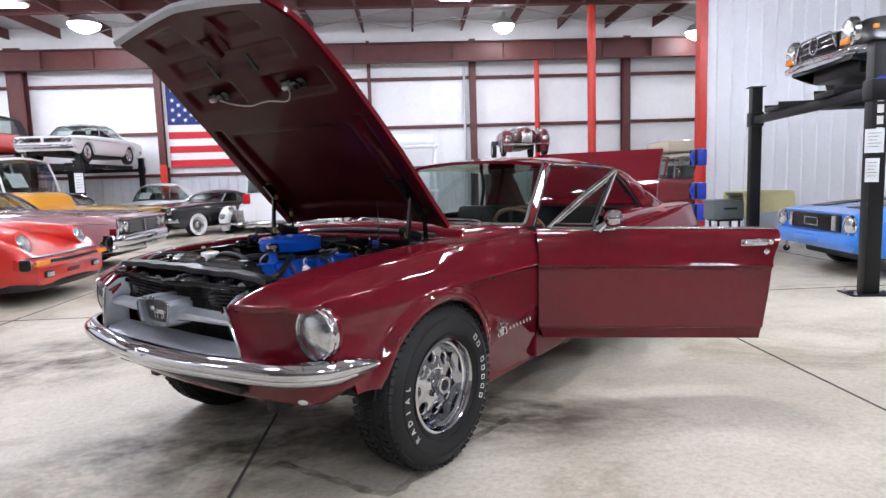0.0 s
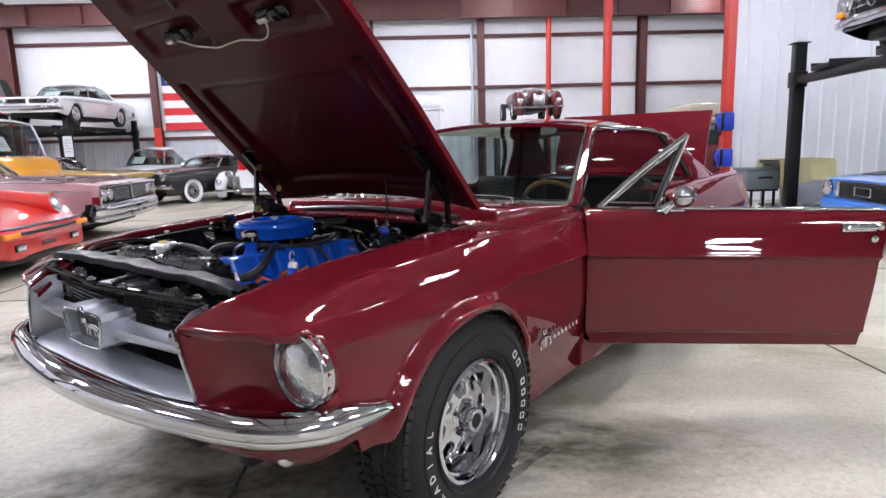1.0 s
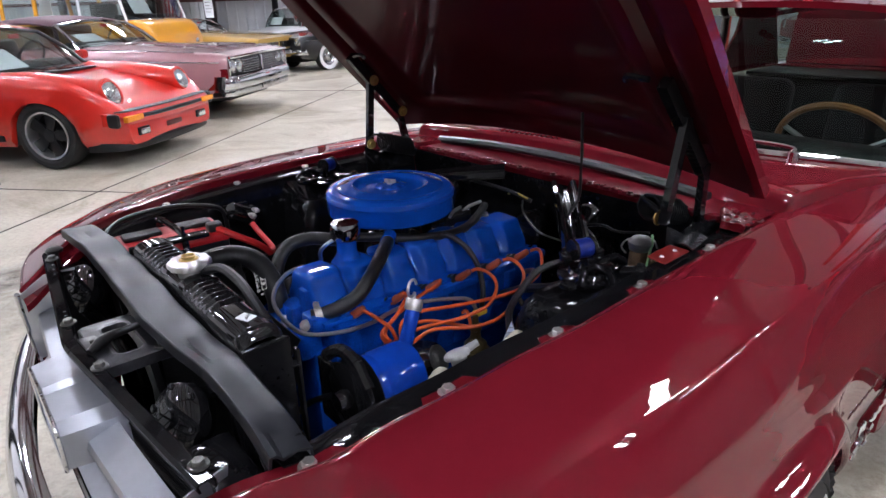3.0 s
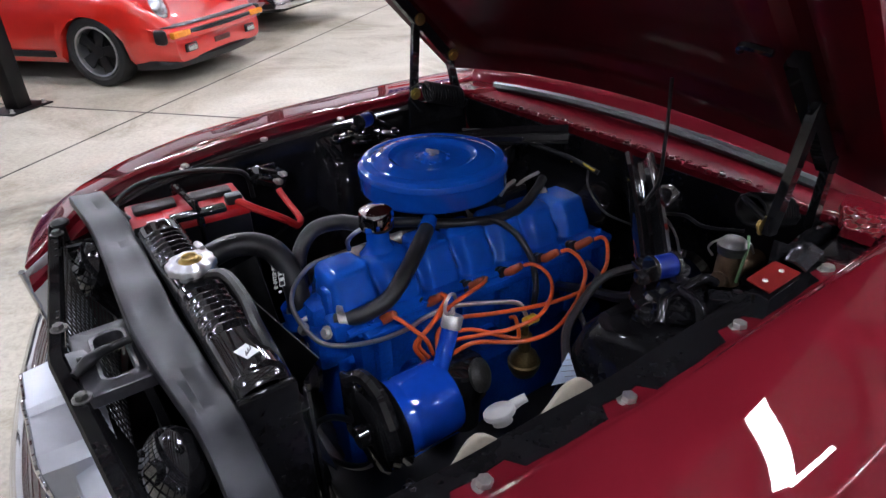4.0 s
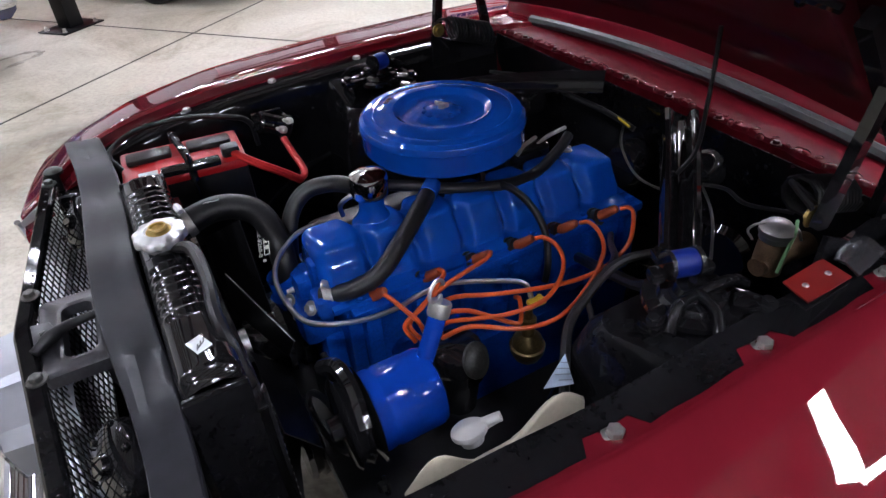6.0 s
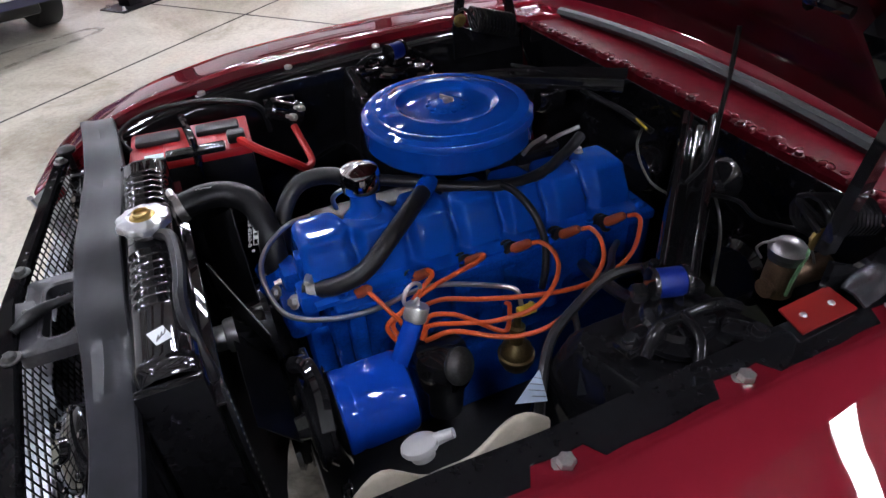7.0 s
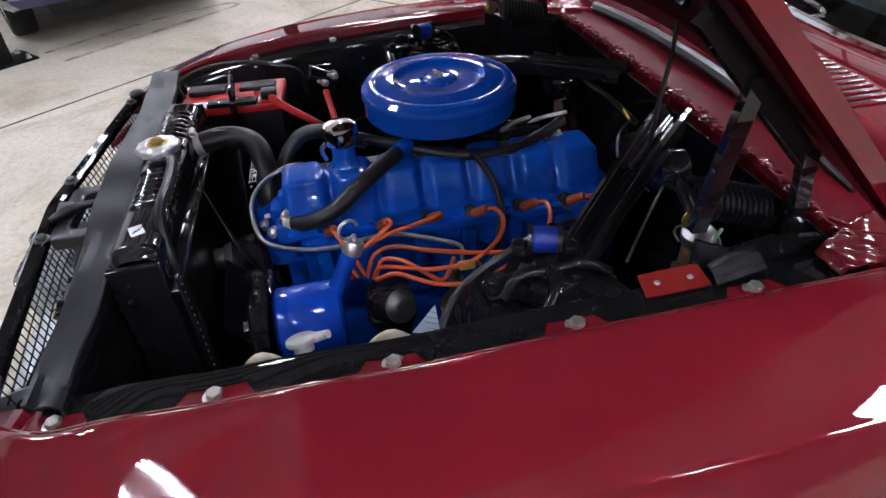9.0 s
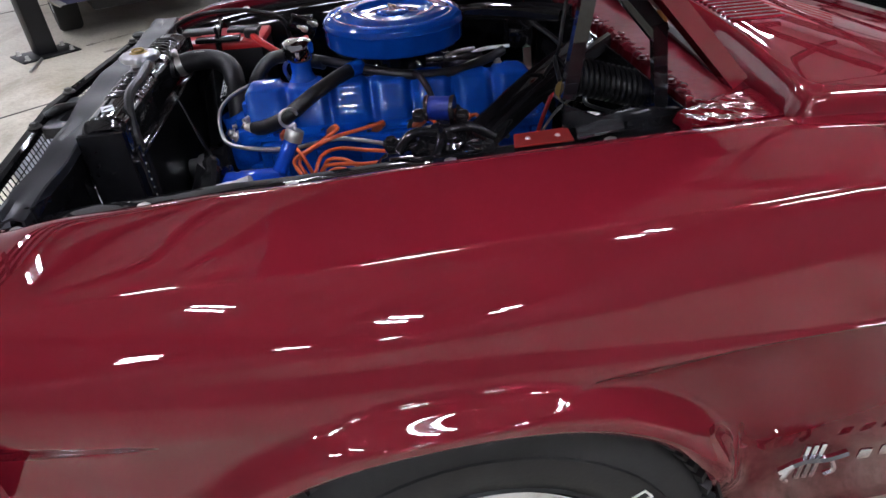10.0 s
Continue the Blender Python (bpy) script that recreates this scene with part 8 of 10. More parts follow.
def car_wheels(c, wb, track, r, tw=0.19, style="chrome", ax0=0.0):
    """Wheels with a rubber tyre, a dished rim, and a hub cap or five spokes."""
    for ax in (ax0, -wb):
        for s in (1, -1):
            m = pose(ax, s * (track / 2), r, -90 * s, 0, 0)
            bm = bmesh.new()
            h = tw / 2
            rr = r * (0.70 if style == "fuchs" else 0.62)
            lathe(bm, [(rr, -h * 0.8), (r * 0.80, -h), (r * 0.95, -h * 0.95), (r, -h * 0.72), (r, h * 0.72), (r * 0.95, h * 0.95), (r * 0.80, h), (rr, h * 0.8)], 40)
            ty = part("wheel", bm, M["tyre"], c, m=m)
            bm = bmesh.new()
            if style == "fuchs":
                lathe(bm, [(rr * 1.01, h * 0.78), (rr, h * 0.9), (rr * 0.93, h * 0.86), (rr * 0.90, h * 0.3), (rr * 0.9, -h * 0.5)], 36)
                part("rim", bm, M["alu"], ty)
                for k in range(5):
                    bm = bmesh.new()
                    a = 72 * k
                    prism(bm, [(0.03, -0.035), (rr * 0.92, -0.062), (rr * 0.92, 0.062), (0.03, 0.035)], 0.03, pose(0, 0, h * 0.28, 0, 0, a), 0.006)
                    part("spoke", bm, M["blacksatin"], ty)
                bm = bmesh.new()
                lathe(bm, [(rr * 0.9, h * -0.3), (0.01, h * -0.3)], 30)
                lathe(bm, [(0.06, h * 0.3), (0.055, h * 0.62), (0.0, h * 0.66)], 20)
                part("hub_cap", bm, M["blacksatin"], ty)
            else:
                lathe(bm, [(rr * 1.01, h * 0.8), (rr * 0.98, h * 0.92), (rr * 0.86, h * 0.62), (rr * 0.7, h * 0.5), (rr * 0.3, h * 0.5), (0.001, h * 0.5)], 36)
                part("rim", bm, M["alu"] if style == "mag" else M["chrome"], ty)
                bm = bmesh.new()
                lathe(bm, [(rr * 0.52, h * 0.48), (rr * 0.47, h * 0.8), (rr * 0.25, h * 1.0), (0.001, h * 1.05)], 28)
                part("hub_cap", bm, M["chrome"], ty)
                if style == "mag":
                    for k in range(5):
                        bm = bmesh.new()
                        prism(bm, [(rr * 0.3, -0.03), (rr * 0.88, -0.045), (rr * 0.88, 0.045), (rr * 0.3, 0.03)], 0.025, pose(0, 0, h * 0.52, 0, 0, 72 * k), 0.005)
                        part("spoke", bm, M["chrome"], ty)
                if style == "whitewall":
                    bm = bmesh.new()
                    lathe(bm, [(rr * 1.02, h * 0.84), (r * 0.80, h * 1.03), (r * 0.93, h * 1.0)], 40)
                    part("whitewall", bm, M["flagwhite"], ty)


def bumper(c, x, w, z, h, d, mat, wrap=0.35, bow=0.1, name="bumper", face=1):
    """A bar across the nose or tail (face -1), bowed and wrapped round the corners."""
    rows = []
    n = 28
    for i in range(n + 1):
        s = -1 + 2 * i / n
        y = s * w / 2
        e = max(0, (abs(s) - 0.86) / 0.14)
        xx = x - face * (bow * s * s + wrap * e * e)
        y = y * (1 - 0.02 * e)
        rows.append([(xx - face * d, y * 0.97, z - h / 2), (xx, y, z - h / 2 + 0.012), (xx + face * 0.012, y, z - h * 0.1), (xx + face * 0.006, y, z + h * 0.3), (xx - face * 0.02, y, z + h / 2), (xx - face * d, y * 0.97, z + h / 2)])
    bm = bmesh.new()
    vs = sheet(bm, rows, closed=True)
    cap(bm, vs[0]), cap(bm, vs[-1])
    return part(name, bm, mat, c)


def lamp(c, x, y, z, r=0.09, ring=None, tilt=0, name="headlamp", face=1, stretch=1.0):
    m = pose(x, y, z, 0, 90 * face - tilt, 0) @ Matrix.Diagonal((stretch, 1, 1, 1))
    bm = bmesh.new()
    lathe(bm, [(r, -0.03), (r, 0.0), (r * 0.9, r * 0.14), (r * 0.6, r * 0.24), (0.001, r * 0.29)], 28)
    ob = part(name, bm, M["lens"], c, m=m)
    bm = bmesh.new()
    lathe(bm, [(r * 1.2, -0.06), (r * 1.19, -0.005), (r * 1.1, 0.012), (r * 0.98, 0.008), (r * 0.98, -0.06)], 28)
    part("lamp_ring", bm, ring or M["chrome"], ob)
    return ob


def greenhouse(c, w, belt, top, ws0, ws1, r1, r0, roof_mat, frame_mat, roof_w=0.74, base_w=0.9, b_post=None, seats=P_DARK, c_solid=True, wide_c=0.32, paper=True,
               tag=True, open_top=False, crown=0.05, wheel_side=1):
    """Roof, pillars, panes and seats; ws0, ws1 windscreen base and head, r1, r0 roof end and backlight base."""
    yb, yt = w * base_w / 2, w * roof_w / 2
    if not open_top:
        rows = []
        for i in range(13):
            f = i / 12
            x = ws1 + (r1 - ws1) * f
            z = top - 0.055 * (2 * f - 1) ** 2 * (1 if f < 0.5 else 1.3)
            rows.append([(x - 0.05 * s * s if f < 0.02 else x, yt * s, z - crown * s * s - (0.035 if abs(s) > 0.95 else 0)) for s in (-1, -0.93, -0.7, -0.35, 0, 0.35, 0.7, 0.93, 1)])
        bm = bmesh.new()
        sheet(bm, rows, 0.03)
        part("roof", bm, roof_mat, c)
    zt = top - 0.055 - crown - 0.02
    for s in (1, -1):
        bm = bmesh.new()
        tube(bm, [(ws0 - 0.16, s * yb, belt - 0.02), ((ws0 - 0.16 + ws1) / 2, s * (yb + yt) / 2 + s * 0.008, (belt + zt) / 2 + 0.015), (ws1, s * yt, zt)], 0.022, 8)
        part("windscreen_pillar", bm, frame_mat, c)
        if b_post is not None and not open_top:
            bm = bmesh.new()
            tube(bm, [(b_post, s * yb, belt - 0.02), (b_post - 0.03, s * yt, zt + 0.01)], 0.025, 8)
            part("door_pillar", bm, frame_mat, c)
        if not open_top:
            bm = bmesh.new()
            wc = wide_c if c_solid else 0.05
            sheet(bm, [[(r0, s * yb * 0.97, belt - 0.03), (r0 + wc + 0.18, s * yb, belt - 0.03)], [((r0 + r1) / 2, s * (yb + yt) / 2, (belt + zt) / 2), ((r0 + r1) / 2 + wc + 0.08, s * (yb + yt) / 2, (belt + zt) / 2)],
                       [(r1, s * yt, zt + 0.01), (r1 + wc, s * yt, zt + 0.015)]], 0.02)
            part("rear_quarter", bm, roof_mat, c)
            bm = bmesh.new()
            sheet(bm, [[(ws0 - 0.2, s * yb, belt), (r0 + wc + 0.15, s * yb, belt)], [(ws1 - 0.02, s * yt, zt), (r1 + wc, s * yt, zt)]], 0.004)
            part("side_window", bm, M["glassbg"], c)
    bm = bmesh.new()
    cols = (-1, -0.6, 0, 0.6, 1)
    sheet(bm, [[(ws0 - 0.16 * s * s, yb * s * 0.985, belt - 0.02) for s in cols], [((ws0 + ws1) / 2 - 0.1 * s * s + 0.03, (yb + yt) / 2 * s * 0.985, (belt + zt) / 2 + 0.01) for s in cols],
               [(ws1 + 0.02 - 0.03 * s * s, yt * s * 0.985, zt + 0.01 + 0.03 * (1 - s * s)) for s in cols]], 0.004)
    part("windscreen", bm, M["glassbg"], c)
    bm = bmesh.new()
    tube(bm, [(ws1, -yt, zt), (ws1 + 0.03, 0, zt + 0.05), (ws1, yt, zt)], 0.018, 8)
    part("windscreen_header", bm, frame_mat, c)
    bm = bmesh.new()
    tube(bm, [(ws0 - 0.17, -yb, belt), (ws0 + 0.01, -yb * 0.5, belt + 0.0), (ws0 + 0.02, 0, belt + 0.002), (ws0 + 0.01, yb * 0.5, belt + 0.0), (ws0 - 0.17, yb, belt)], 0.012, 6)
    part("windscreen_trim", bm, M["chrome"], c)
    if not open_top:
        bm = bmesh.new()
        sheet(bm, [[(r0, yb * s * 0.93, belt - 0.02) for s in cols], [(r1, yt * s * 0.95, zt + 0.01) for s in cols]], 0.004)
        part("rear_window", bm, M["glassbg"], c)
    # cabin
    bm = bmesh.new()
    box(bm, (ws0 - 0.2 - r0 - 0.1, yb * 1.86, 0.05), ((ws0 - 0.2 + r0 + 0.1) / 2, 0, belt - 0.0), bevel=0.015)
    part("cabin_floor", bm, P_DARK, c)
    bm = bmesh.new()
    box(bm, (0.24, yb * 1.75, 0.1), (ws0 - 0.38, 0, belt + 0.04), bevel=0.04)
    part("dashboard", bm, P_DARK, c)
    for s in (1, -1):
        bm = bmesh.new()
        box(bm, (0.16, yb * 0.7, 0.34), (ws1 - 0.62 if ws1 - 0.62 > r1 + 0.2 else (ws1 + r1) / 2, s * yb * 0.47, belt + 0.12), bevel=0.06)
        part("seat_back", bm, seats, c)
    bm = bmesh.new()
    lathe(bm, [(0.175 + 0.012 * math.cos(a), 0.012 * math.sin(a)) for a in [k * math.pi / 3 for k in range(7)]], 26, pose(ws0 - 0.52, wheel_side * yb * 0.45, belt + 0.12, 0, -62, 0))
    part("steering_wheel", bm, P_DARK, c)
    # price sheet behind the glass and a small red tag at its head
    if paper:
        f = 0.42
        q = Vector((ws1 - ws0 + 0.05, 0, zt - belt)).normalized()
        a = math.degrees(math.atan2(q.z, q.x))
        m = pose(ws0 + (ws1 - ws0) * f - 0.1, -wheel_side * w * 0.2, belt + (zt - belt) * f - 0.02, 0, -a, 0)
        bm = bmesh.new()
        box(bm, (0.30, 0.46, 0.003))
        sh = part("price_sheet", bm, M["paper"], c, "white printed price sheet", m)
        for k in range(4):
            bm = bmesh.new()
            box(bm, (0.008, 0.30 - 0.05 * (k % 2), 0.004), (0.09 - 0.05 * k, 0.02 * (k % 3), 0.001))
            part("print_line", bm, M["ink"], sh)
    if tag:
        bm = bmesh.new()
        box(bm, (0.02, 0.13, 0.045), (ws1 - 0.02, wheel_side * w * 0.13, zt - 0.03), bevel=0.008)
        part("windscreen_tag", bm, M["flagred"], c)


def strip(c, pts, r, mat, name="trim_strip"):
    bm = bmesh.new()
    tube(bm, pts, r, 6)
    return part(name, bm, mat, c)


def slats(c, x, z0, z1, y0, y1, n, mat, thick=0.012, name="grille_bar", depth=0.03):
    for k in range(n):
        z = z0 + (z1 - z0) * (k + 0.5) / n
        bm = bmesh.new()
        box(bm, (depth, abs(y1 - y0), thick), (x, (y0 + y1) / 2, z), bevel=0.003)
        part(name, bm, mat, c)


def panel(c, size, at, mat, name, bevel=0.01, rot=0, label=""):
    bm = bmesh.new()
    box(bm, size, (0, 0, 0), pose(*at, 0, rot, 0), bevel=bevel)
    return part(name, bm, mat, c, label)


def rear_engine_sports_car():
    c = empty("sports_car", local(-4.80, 7.53), "orange red rear engined sports car with black bumper band", "car")
    WB = 2.27
    car_body(c, P_ORANGE, WB, [(0.80, 1.36), (0.74, 1.50), (0.5, 1.62), (0.0, 1.65), (-0.8, 1.62), (-1.7, 1.66), (-2.3, 1.70), (-2.8, 1.6), (-3.35, 1.2)],
             [(0.80, 0.42), (0.76, 0.52), (0.62, 0.66), (0.3, 0.80), (-0.3, 0.845), (-1.0, 0.86), (-2.0, 0.88), (-2.7, 0.80), (-3.2, 0.62), (-3.35, 0.5)],
             [(0.80, 0.43), (0.76, 0.50), (0.60, 0.58), (0.2, 0.70), (-0.45, 0.82), (-1.0, 0.88), (-2.1, 0.98), (-2.8, 0.86), (-3.35, 0.52)],
             [(0.80, 0.22), (0.4, 0.20), (-2.8, 0.20), (-3.35, 0.3)], 0.35)
    underbody(c, WB, 1.65, 0.55, -3.1, 0.16, 0.5)
    greenhouse(c, 1.58, 0.83, 1.31, -0.42, -0.98, -1.75, -2.55, P_ORANGE, P_BLACK, 0.66, 0.88, b_post=-1.62)
    car_wheels(c, WB, 1.38, 0.315, 0.21, "fuchs")
    bumper(c, 0.85, 1.62, 0.455, 0.12, 0.12, P_ORANGE, 0.12, 0.07)
    bumper(c, 0.868, 1.02, 0.462, 0.055, 0.03, M["rubber"], 0.0, 0.035, "bumper_band")
    bumper(c, 0.83, 1.56, 0.52, 0.022, 0.08, M["rubber"], 0.12, 0.07, "bumper_seal")
    bumper(c, 0.82, 1.56, 0.20, 0.09, 0.2, M["rubber"], 0.16, 0.09, "chin_spoiler")
    bumper(c, -3.32, 1.6, 0.45, 0.16, 0.1, P_ORANGE, 0.25, 0.12, "rear_bumper", -1)
    for s in (1, -1):
        lamp(c, 0.60, s * 0.57, 0.68, 0.106, P_ORANGE, 22, stretch=1.12)
        bm = bmesh.new()
        tube(bm, [(0.575, s * 0.57, 0.668), (0.3, s * 0.575, 0.69), (-0.1, s * 0.59, 0.745), (-0.5, s * 0.60, 0.78)], [0.123, 0.135, 0.125, 0.09], 20)
        part("fender_crown", bm, P_ORANGE, c)
        panel(c, (0.05, 0.24, 0.055), (0.822, s * 0.635, 0.462), M["amber"], "indicator", 0.012)
        panel(c, (0.12, 0.06, 0.13), (0.73, s * 0.79, 0.455), M["rubber"], "bumper_corner", 0.03)
        panel(c, (0.04, 0.17, 0.075), (0.800, s * 0.50, 0.325), M["rubber"], "fog_lamp_housing", 0.012)
        panel(c, (0.03, 0.13, 0.055), (0.818, s * 0.50, 0.325), M["lens"], "fog_lamp", 0.012)
        panel(c, (1.4, 0.03, 0.06), (-1.14, s * 0.80, 0.29), M["rubber"], "sill_band", 0.01)
        bm = bmesh.new()
        box(bm, (0.11, 0.10, 0.10), (-0.75, s * 0.83, 0.93), bevel=0.03)
        box(bm, (0.04, 0.05, 0.09), (-0.75, s * 0.80, 0.86), bevel=0.01)
        part("door_mirror", bm, P_ORANGE, c)
        strip(c, [(-0.45, s * 0.06, 0.845), (-0.52, s * 0.3, 0.862), (-0.62, s * 0.52, 0.86)], 0.008, M["rubber"], "wiper")
    panel(c, (0.02, 0.26, 0.05), (0.805, 0, 0.32), M["primer"], "tow_panel", 0.01)
    panel(c, (0.10, 0.95, 0.02), (-0.37, 0, 0.822), M["rubber"], "cowl_vent", 0.006)


def full_size_convertible():
    c = empty("full_size_convertible", local(-5.17, 10.17, 0, 1), "mauve pink full size sixties convertible with a dark mauve top", "car")
    WB = 3.2
    car_body(c, P_PINK, WB, [(0.88, 1.86), (0.82, 1.93), (0.4, 1.98), (-1.5, 2.0), (-3.4, 1.98), (-4.6, 1.86)],
             [(0.88, 0.80), (0.80, 0.83), (0.2, 0.86), (-1.2, 0.90), (-2.4, 0.90), (-3.6, 0.88), (-4.6, 0.80)],
             [(0.88, 0.79), (0.80, 0.835), (0.2, 0.885), (-0.9, 0.95), (-1.4, 0.95), (-3.6, 0.92), (-4.6, 0.82)],
             [(0.88, 0.32), (0.6, 0.28), (-3.8, 0.28), (-4.6, 0.36)], 0.37, ax0=-0.24)
    underbody(c, WB, 1.95, 0.7, -4.3)
    greenhouse(c, 1.9, 0.91, 1.34, -0.98, -1.55, -2.75, -3.35, P_MAUVE, M["chrome"], 0.76, 0.92, seats=P_TAN, wide_c=0.42)
    car_wheels(c, WB, 1.58, 0.345, 0.2, "chrome", -0.24)
    # recessed grille between the paired lamps
    panel(c, (0.05, 1.72, 0.24), (0.868, 0, 0.665), M["blacksatin"], "grille_opening", 0.02)
    slats(c, 0.90, 0.57, 0.75, -0.56, 0.56, 6, M["chrome"], 0.008)
    for k in range(-8, 9):
        panel(c, (0.02, 0.006, 0.19), (0.90, k * 0.065, 0.665), M["chrome"], "grille_rib", 0.002)
    panel(c, (0.05, 0.035, 0.22), (0.91, 0, 0.665), M["chrome"], "grille_divider", 0.008)
    strip(c, [(0.91, -0.9, 0.79), (0.925, -0.4, 0.795), (0.93, 0, 0.80), (0.925, 0.4, 0.795), (0.91, 0.9, 0.79)], 0.016, M["chrome"], "grille_moulding")
    for s in (1, -1):
        for y in (0.635, 0.81):
            lamp(c, 0.895, s * y, 0.675, 0.072)
        strip(c, [(0.89, s * 0.90, 0.54), (0.90, s * 0.905, 0.66), (0.89, s * 0.90, 0.80)], 0.014, M["chrome"], "lamp_moulding")
        strip(c, [(0.8, s * 0.962, 0.735), (-0.5, s * 1.0, 0.765), (-2.6, s * 1.0, 0.775), (-4.4, s * 0.94, 0.75)], 0.008, M["chrome"], "side_moulding")
        strip(c, [(0.45, s * 0.90, 0.862), (-0.6, s * 0.905, 0.895), (-1.05, s * 0.9, 0.91)], 0.010, M["chrome"], "fender_moulding")
        panel(c, (0.14, 0.03, 0.12), (0.82, s * 0.945, 0.60), M["darkred"], "cornering_lamp", 0.01)
        strip(c, [(-1.05, s * 0.1, 0.955), (-1.15, s * 0.4, 0.965), (-1.25, s * 0.75, 0.955)], 0.008, M["steel"], "wiper")
    bumper(c, 0.99, 2.0, 0.48, 0.17, 0.35, M["chrome"], 0.10, 0.05)
    bumper(c, 0.965, 1.96, 0.36, 0.11, 0.32, M["chrome"], 0.10, 0.05, "bumper_apron")
    panel(c, (0.02, 0.34, 0.10), (0.985, 0, 0.38), M["chrome"], "plate_holder", 0.01)
    bumper(c, -4.62, 1.96, 0.48, 0.18, 0.12, M["chrome"], 0.25, 0.06, "rear_bumper", -1)
    strip(c, [(0.6, 0, 0.868), (0.0, 0, 0.905), (-0.85, 0, 0.955)], 0.009, M["chrome"], "bonnet_moulding")


def yellow_van():
    c = empty("van", local(-7.75, 13.0, 0, -4), "golden yellow passenger van with white roof and side windows", "van")
    WB = 2.4
    car_body(c, P_YELLOW, WB, [(0.62, 1.35), (0.5, 1.6), (0.2, 1.72), (-3.0, 1.72), (-3.4, 1.6)], [(0.62, 0.85), (0.55, 1.08), (0.3, 1.21), (-3.4, 1.23)],
             [(0.62, 0.87), (0.55, 1.11), (0.3, 1.24), (-3.4, 1.25)], [(0.62, 0.38), (-3.4, 0.36)], 0.36, 60)
    underbody(c, WB, 1.7, 0.4, -3.2)
    greenhouse(c, 1.70, 1.22, 1.98, 0.36, 0.02, -3.05, -3.3, P_WHITE, P_WHITE, 0.90, 0.97, b_post=-0.75, wide_c=0.2, crown=0.06)
    for s in (1, -1):
        for x in (-1.7, -2.45):
            strip(c, [(x, s * 0.825, 1.2), (x - 0.01, s * 0.765, 1.88)], 0.04, P_YELLOW, "window_pillar")
        lamp(c, 0.60, s * 0.52, 0.80, 0.09)
    strip(c, [(-0.5, -0.5, 2.0), (-2.6, -0.5, 2.0)], 0.014, M["chrome"], "roof_rack_rail")
    strip(c, [(-0.5, 0.5, 2.0), (-2.6, 0.5, 2.0)], 0.014, M["chrome"], "roof_rack_rail")
    car_wheels(c, WB, 1.4, 0.32, 0.17)
    bumper(c, 0.72, 1.66, 0.46, 0.12, 0.1, M["chrome"], 0.2, 0.08)


def plain_car(name, label, at, mat, wb=2.75, w=1.8, hood=0.82, belt=0.86, top=1.28, nose=0.82, tail=1.05, roof=None, wheels="chrome", rw=0.33, scale=1.0, cat="car", r1=None, bar=None, **kw):
    """A two door car with chrome bumpers, a dark grille and round lamps."""
    c = empty(name, at @ Matrix.Scale(scale, 4), label, cat)
    e = -wb - tail
    car_body(c, mat, wb, [(nose, w * 0.90), (nose - 0.06, w * 0.96), (0.3, w * 0.99), (-1.4, w), (-wb - 0.2, w * 0.99), (e, w * 0.9)],
             [(nose, hood - 0.07), (nose - 0.08, hood - 0.04), (0.2, hood), (-1.0, belt), (-wb, belt), (e, belt - 0.1)],
             [(nose, hood - 0.06), (nose - 0.08, hood - 0.02), (0.2, hood + 0.04), (-0.8, belt + 0.05), (-wb, belt + 0.03), (e, belt - 0.08)],
             [(nose, 0.34), (0.5, 0.26), (-wb - 0.5, 0.26), (e, 0.36)], rw + 0.045, 64)
    underbody(c, wb, w, nose - 0.2, e + 0.2)
    greenhouse(c, w * 0.96, belt, top, -0.72, -1.22, r1 if r1 is not None else -2.15, -wb - 0.02, roof or mat, M["chrome"], 0.72, 0.92, **kw)
    car_wheels(c, wb, w - 0.32, rw, 0.19, wheels)
    bumper(c, nose + 0.09, w * 0.98, 0.46, 0.13, 0.2, bar or M["chrome"], 0.14, 0.06)
    bumper(c, e - 0.08, w * 0.98, 0.46, 0.13, 0.1, bar or M["chrome"], 0.25, 0.06, "rear_bumper", -1)
    for s in (1, -1):
        strip(c, [(nose - 0.1, s * w * 0.483, hood - 0.12), (-1.2, s * w * 0.503, belt - 0.14), (e + 0.15, s * w * 0.46, belt - 0.14)], 0.007, M["chrome"], "side_moulding")
        panel(c, (0.03, 0.2, 0.1), (e - 0.0, s * w * 0.34, belt - 0.24), M["tail"], "tail_lamp", 0.01)
    return c


def pair_grille(c, x, z, w, h=0.13, gap=0.05, n=5):
    """A grille split in two, with two lamps at each end."""
    for s in (1, -1):
        panel(c, (0.05, w * 0.27, h), (x, s * (gap + w * 0.135), z), M["blacksatin"], "grille_opening", 0.01)
        slats(c, x + 0.03, z - h / 2, z + h / 2, s * gap, s * (gap + w * 0.27), n, M["chrome"], 0.007)
        for k in (0.33, 0.42):
            lamp(c, x + 0.02, s * w * k, z, 0.068)


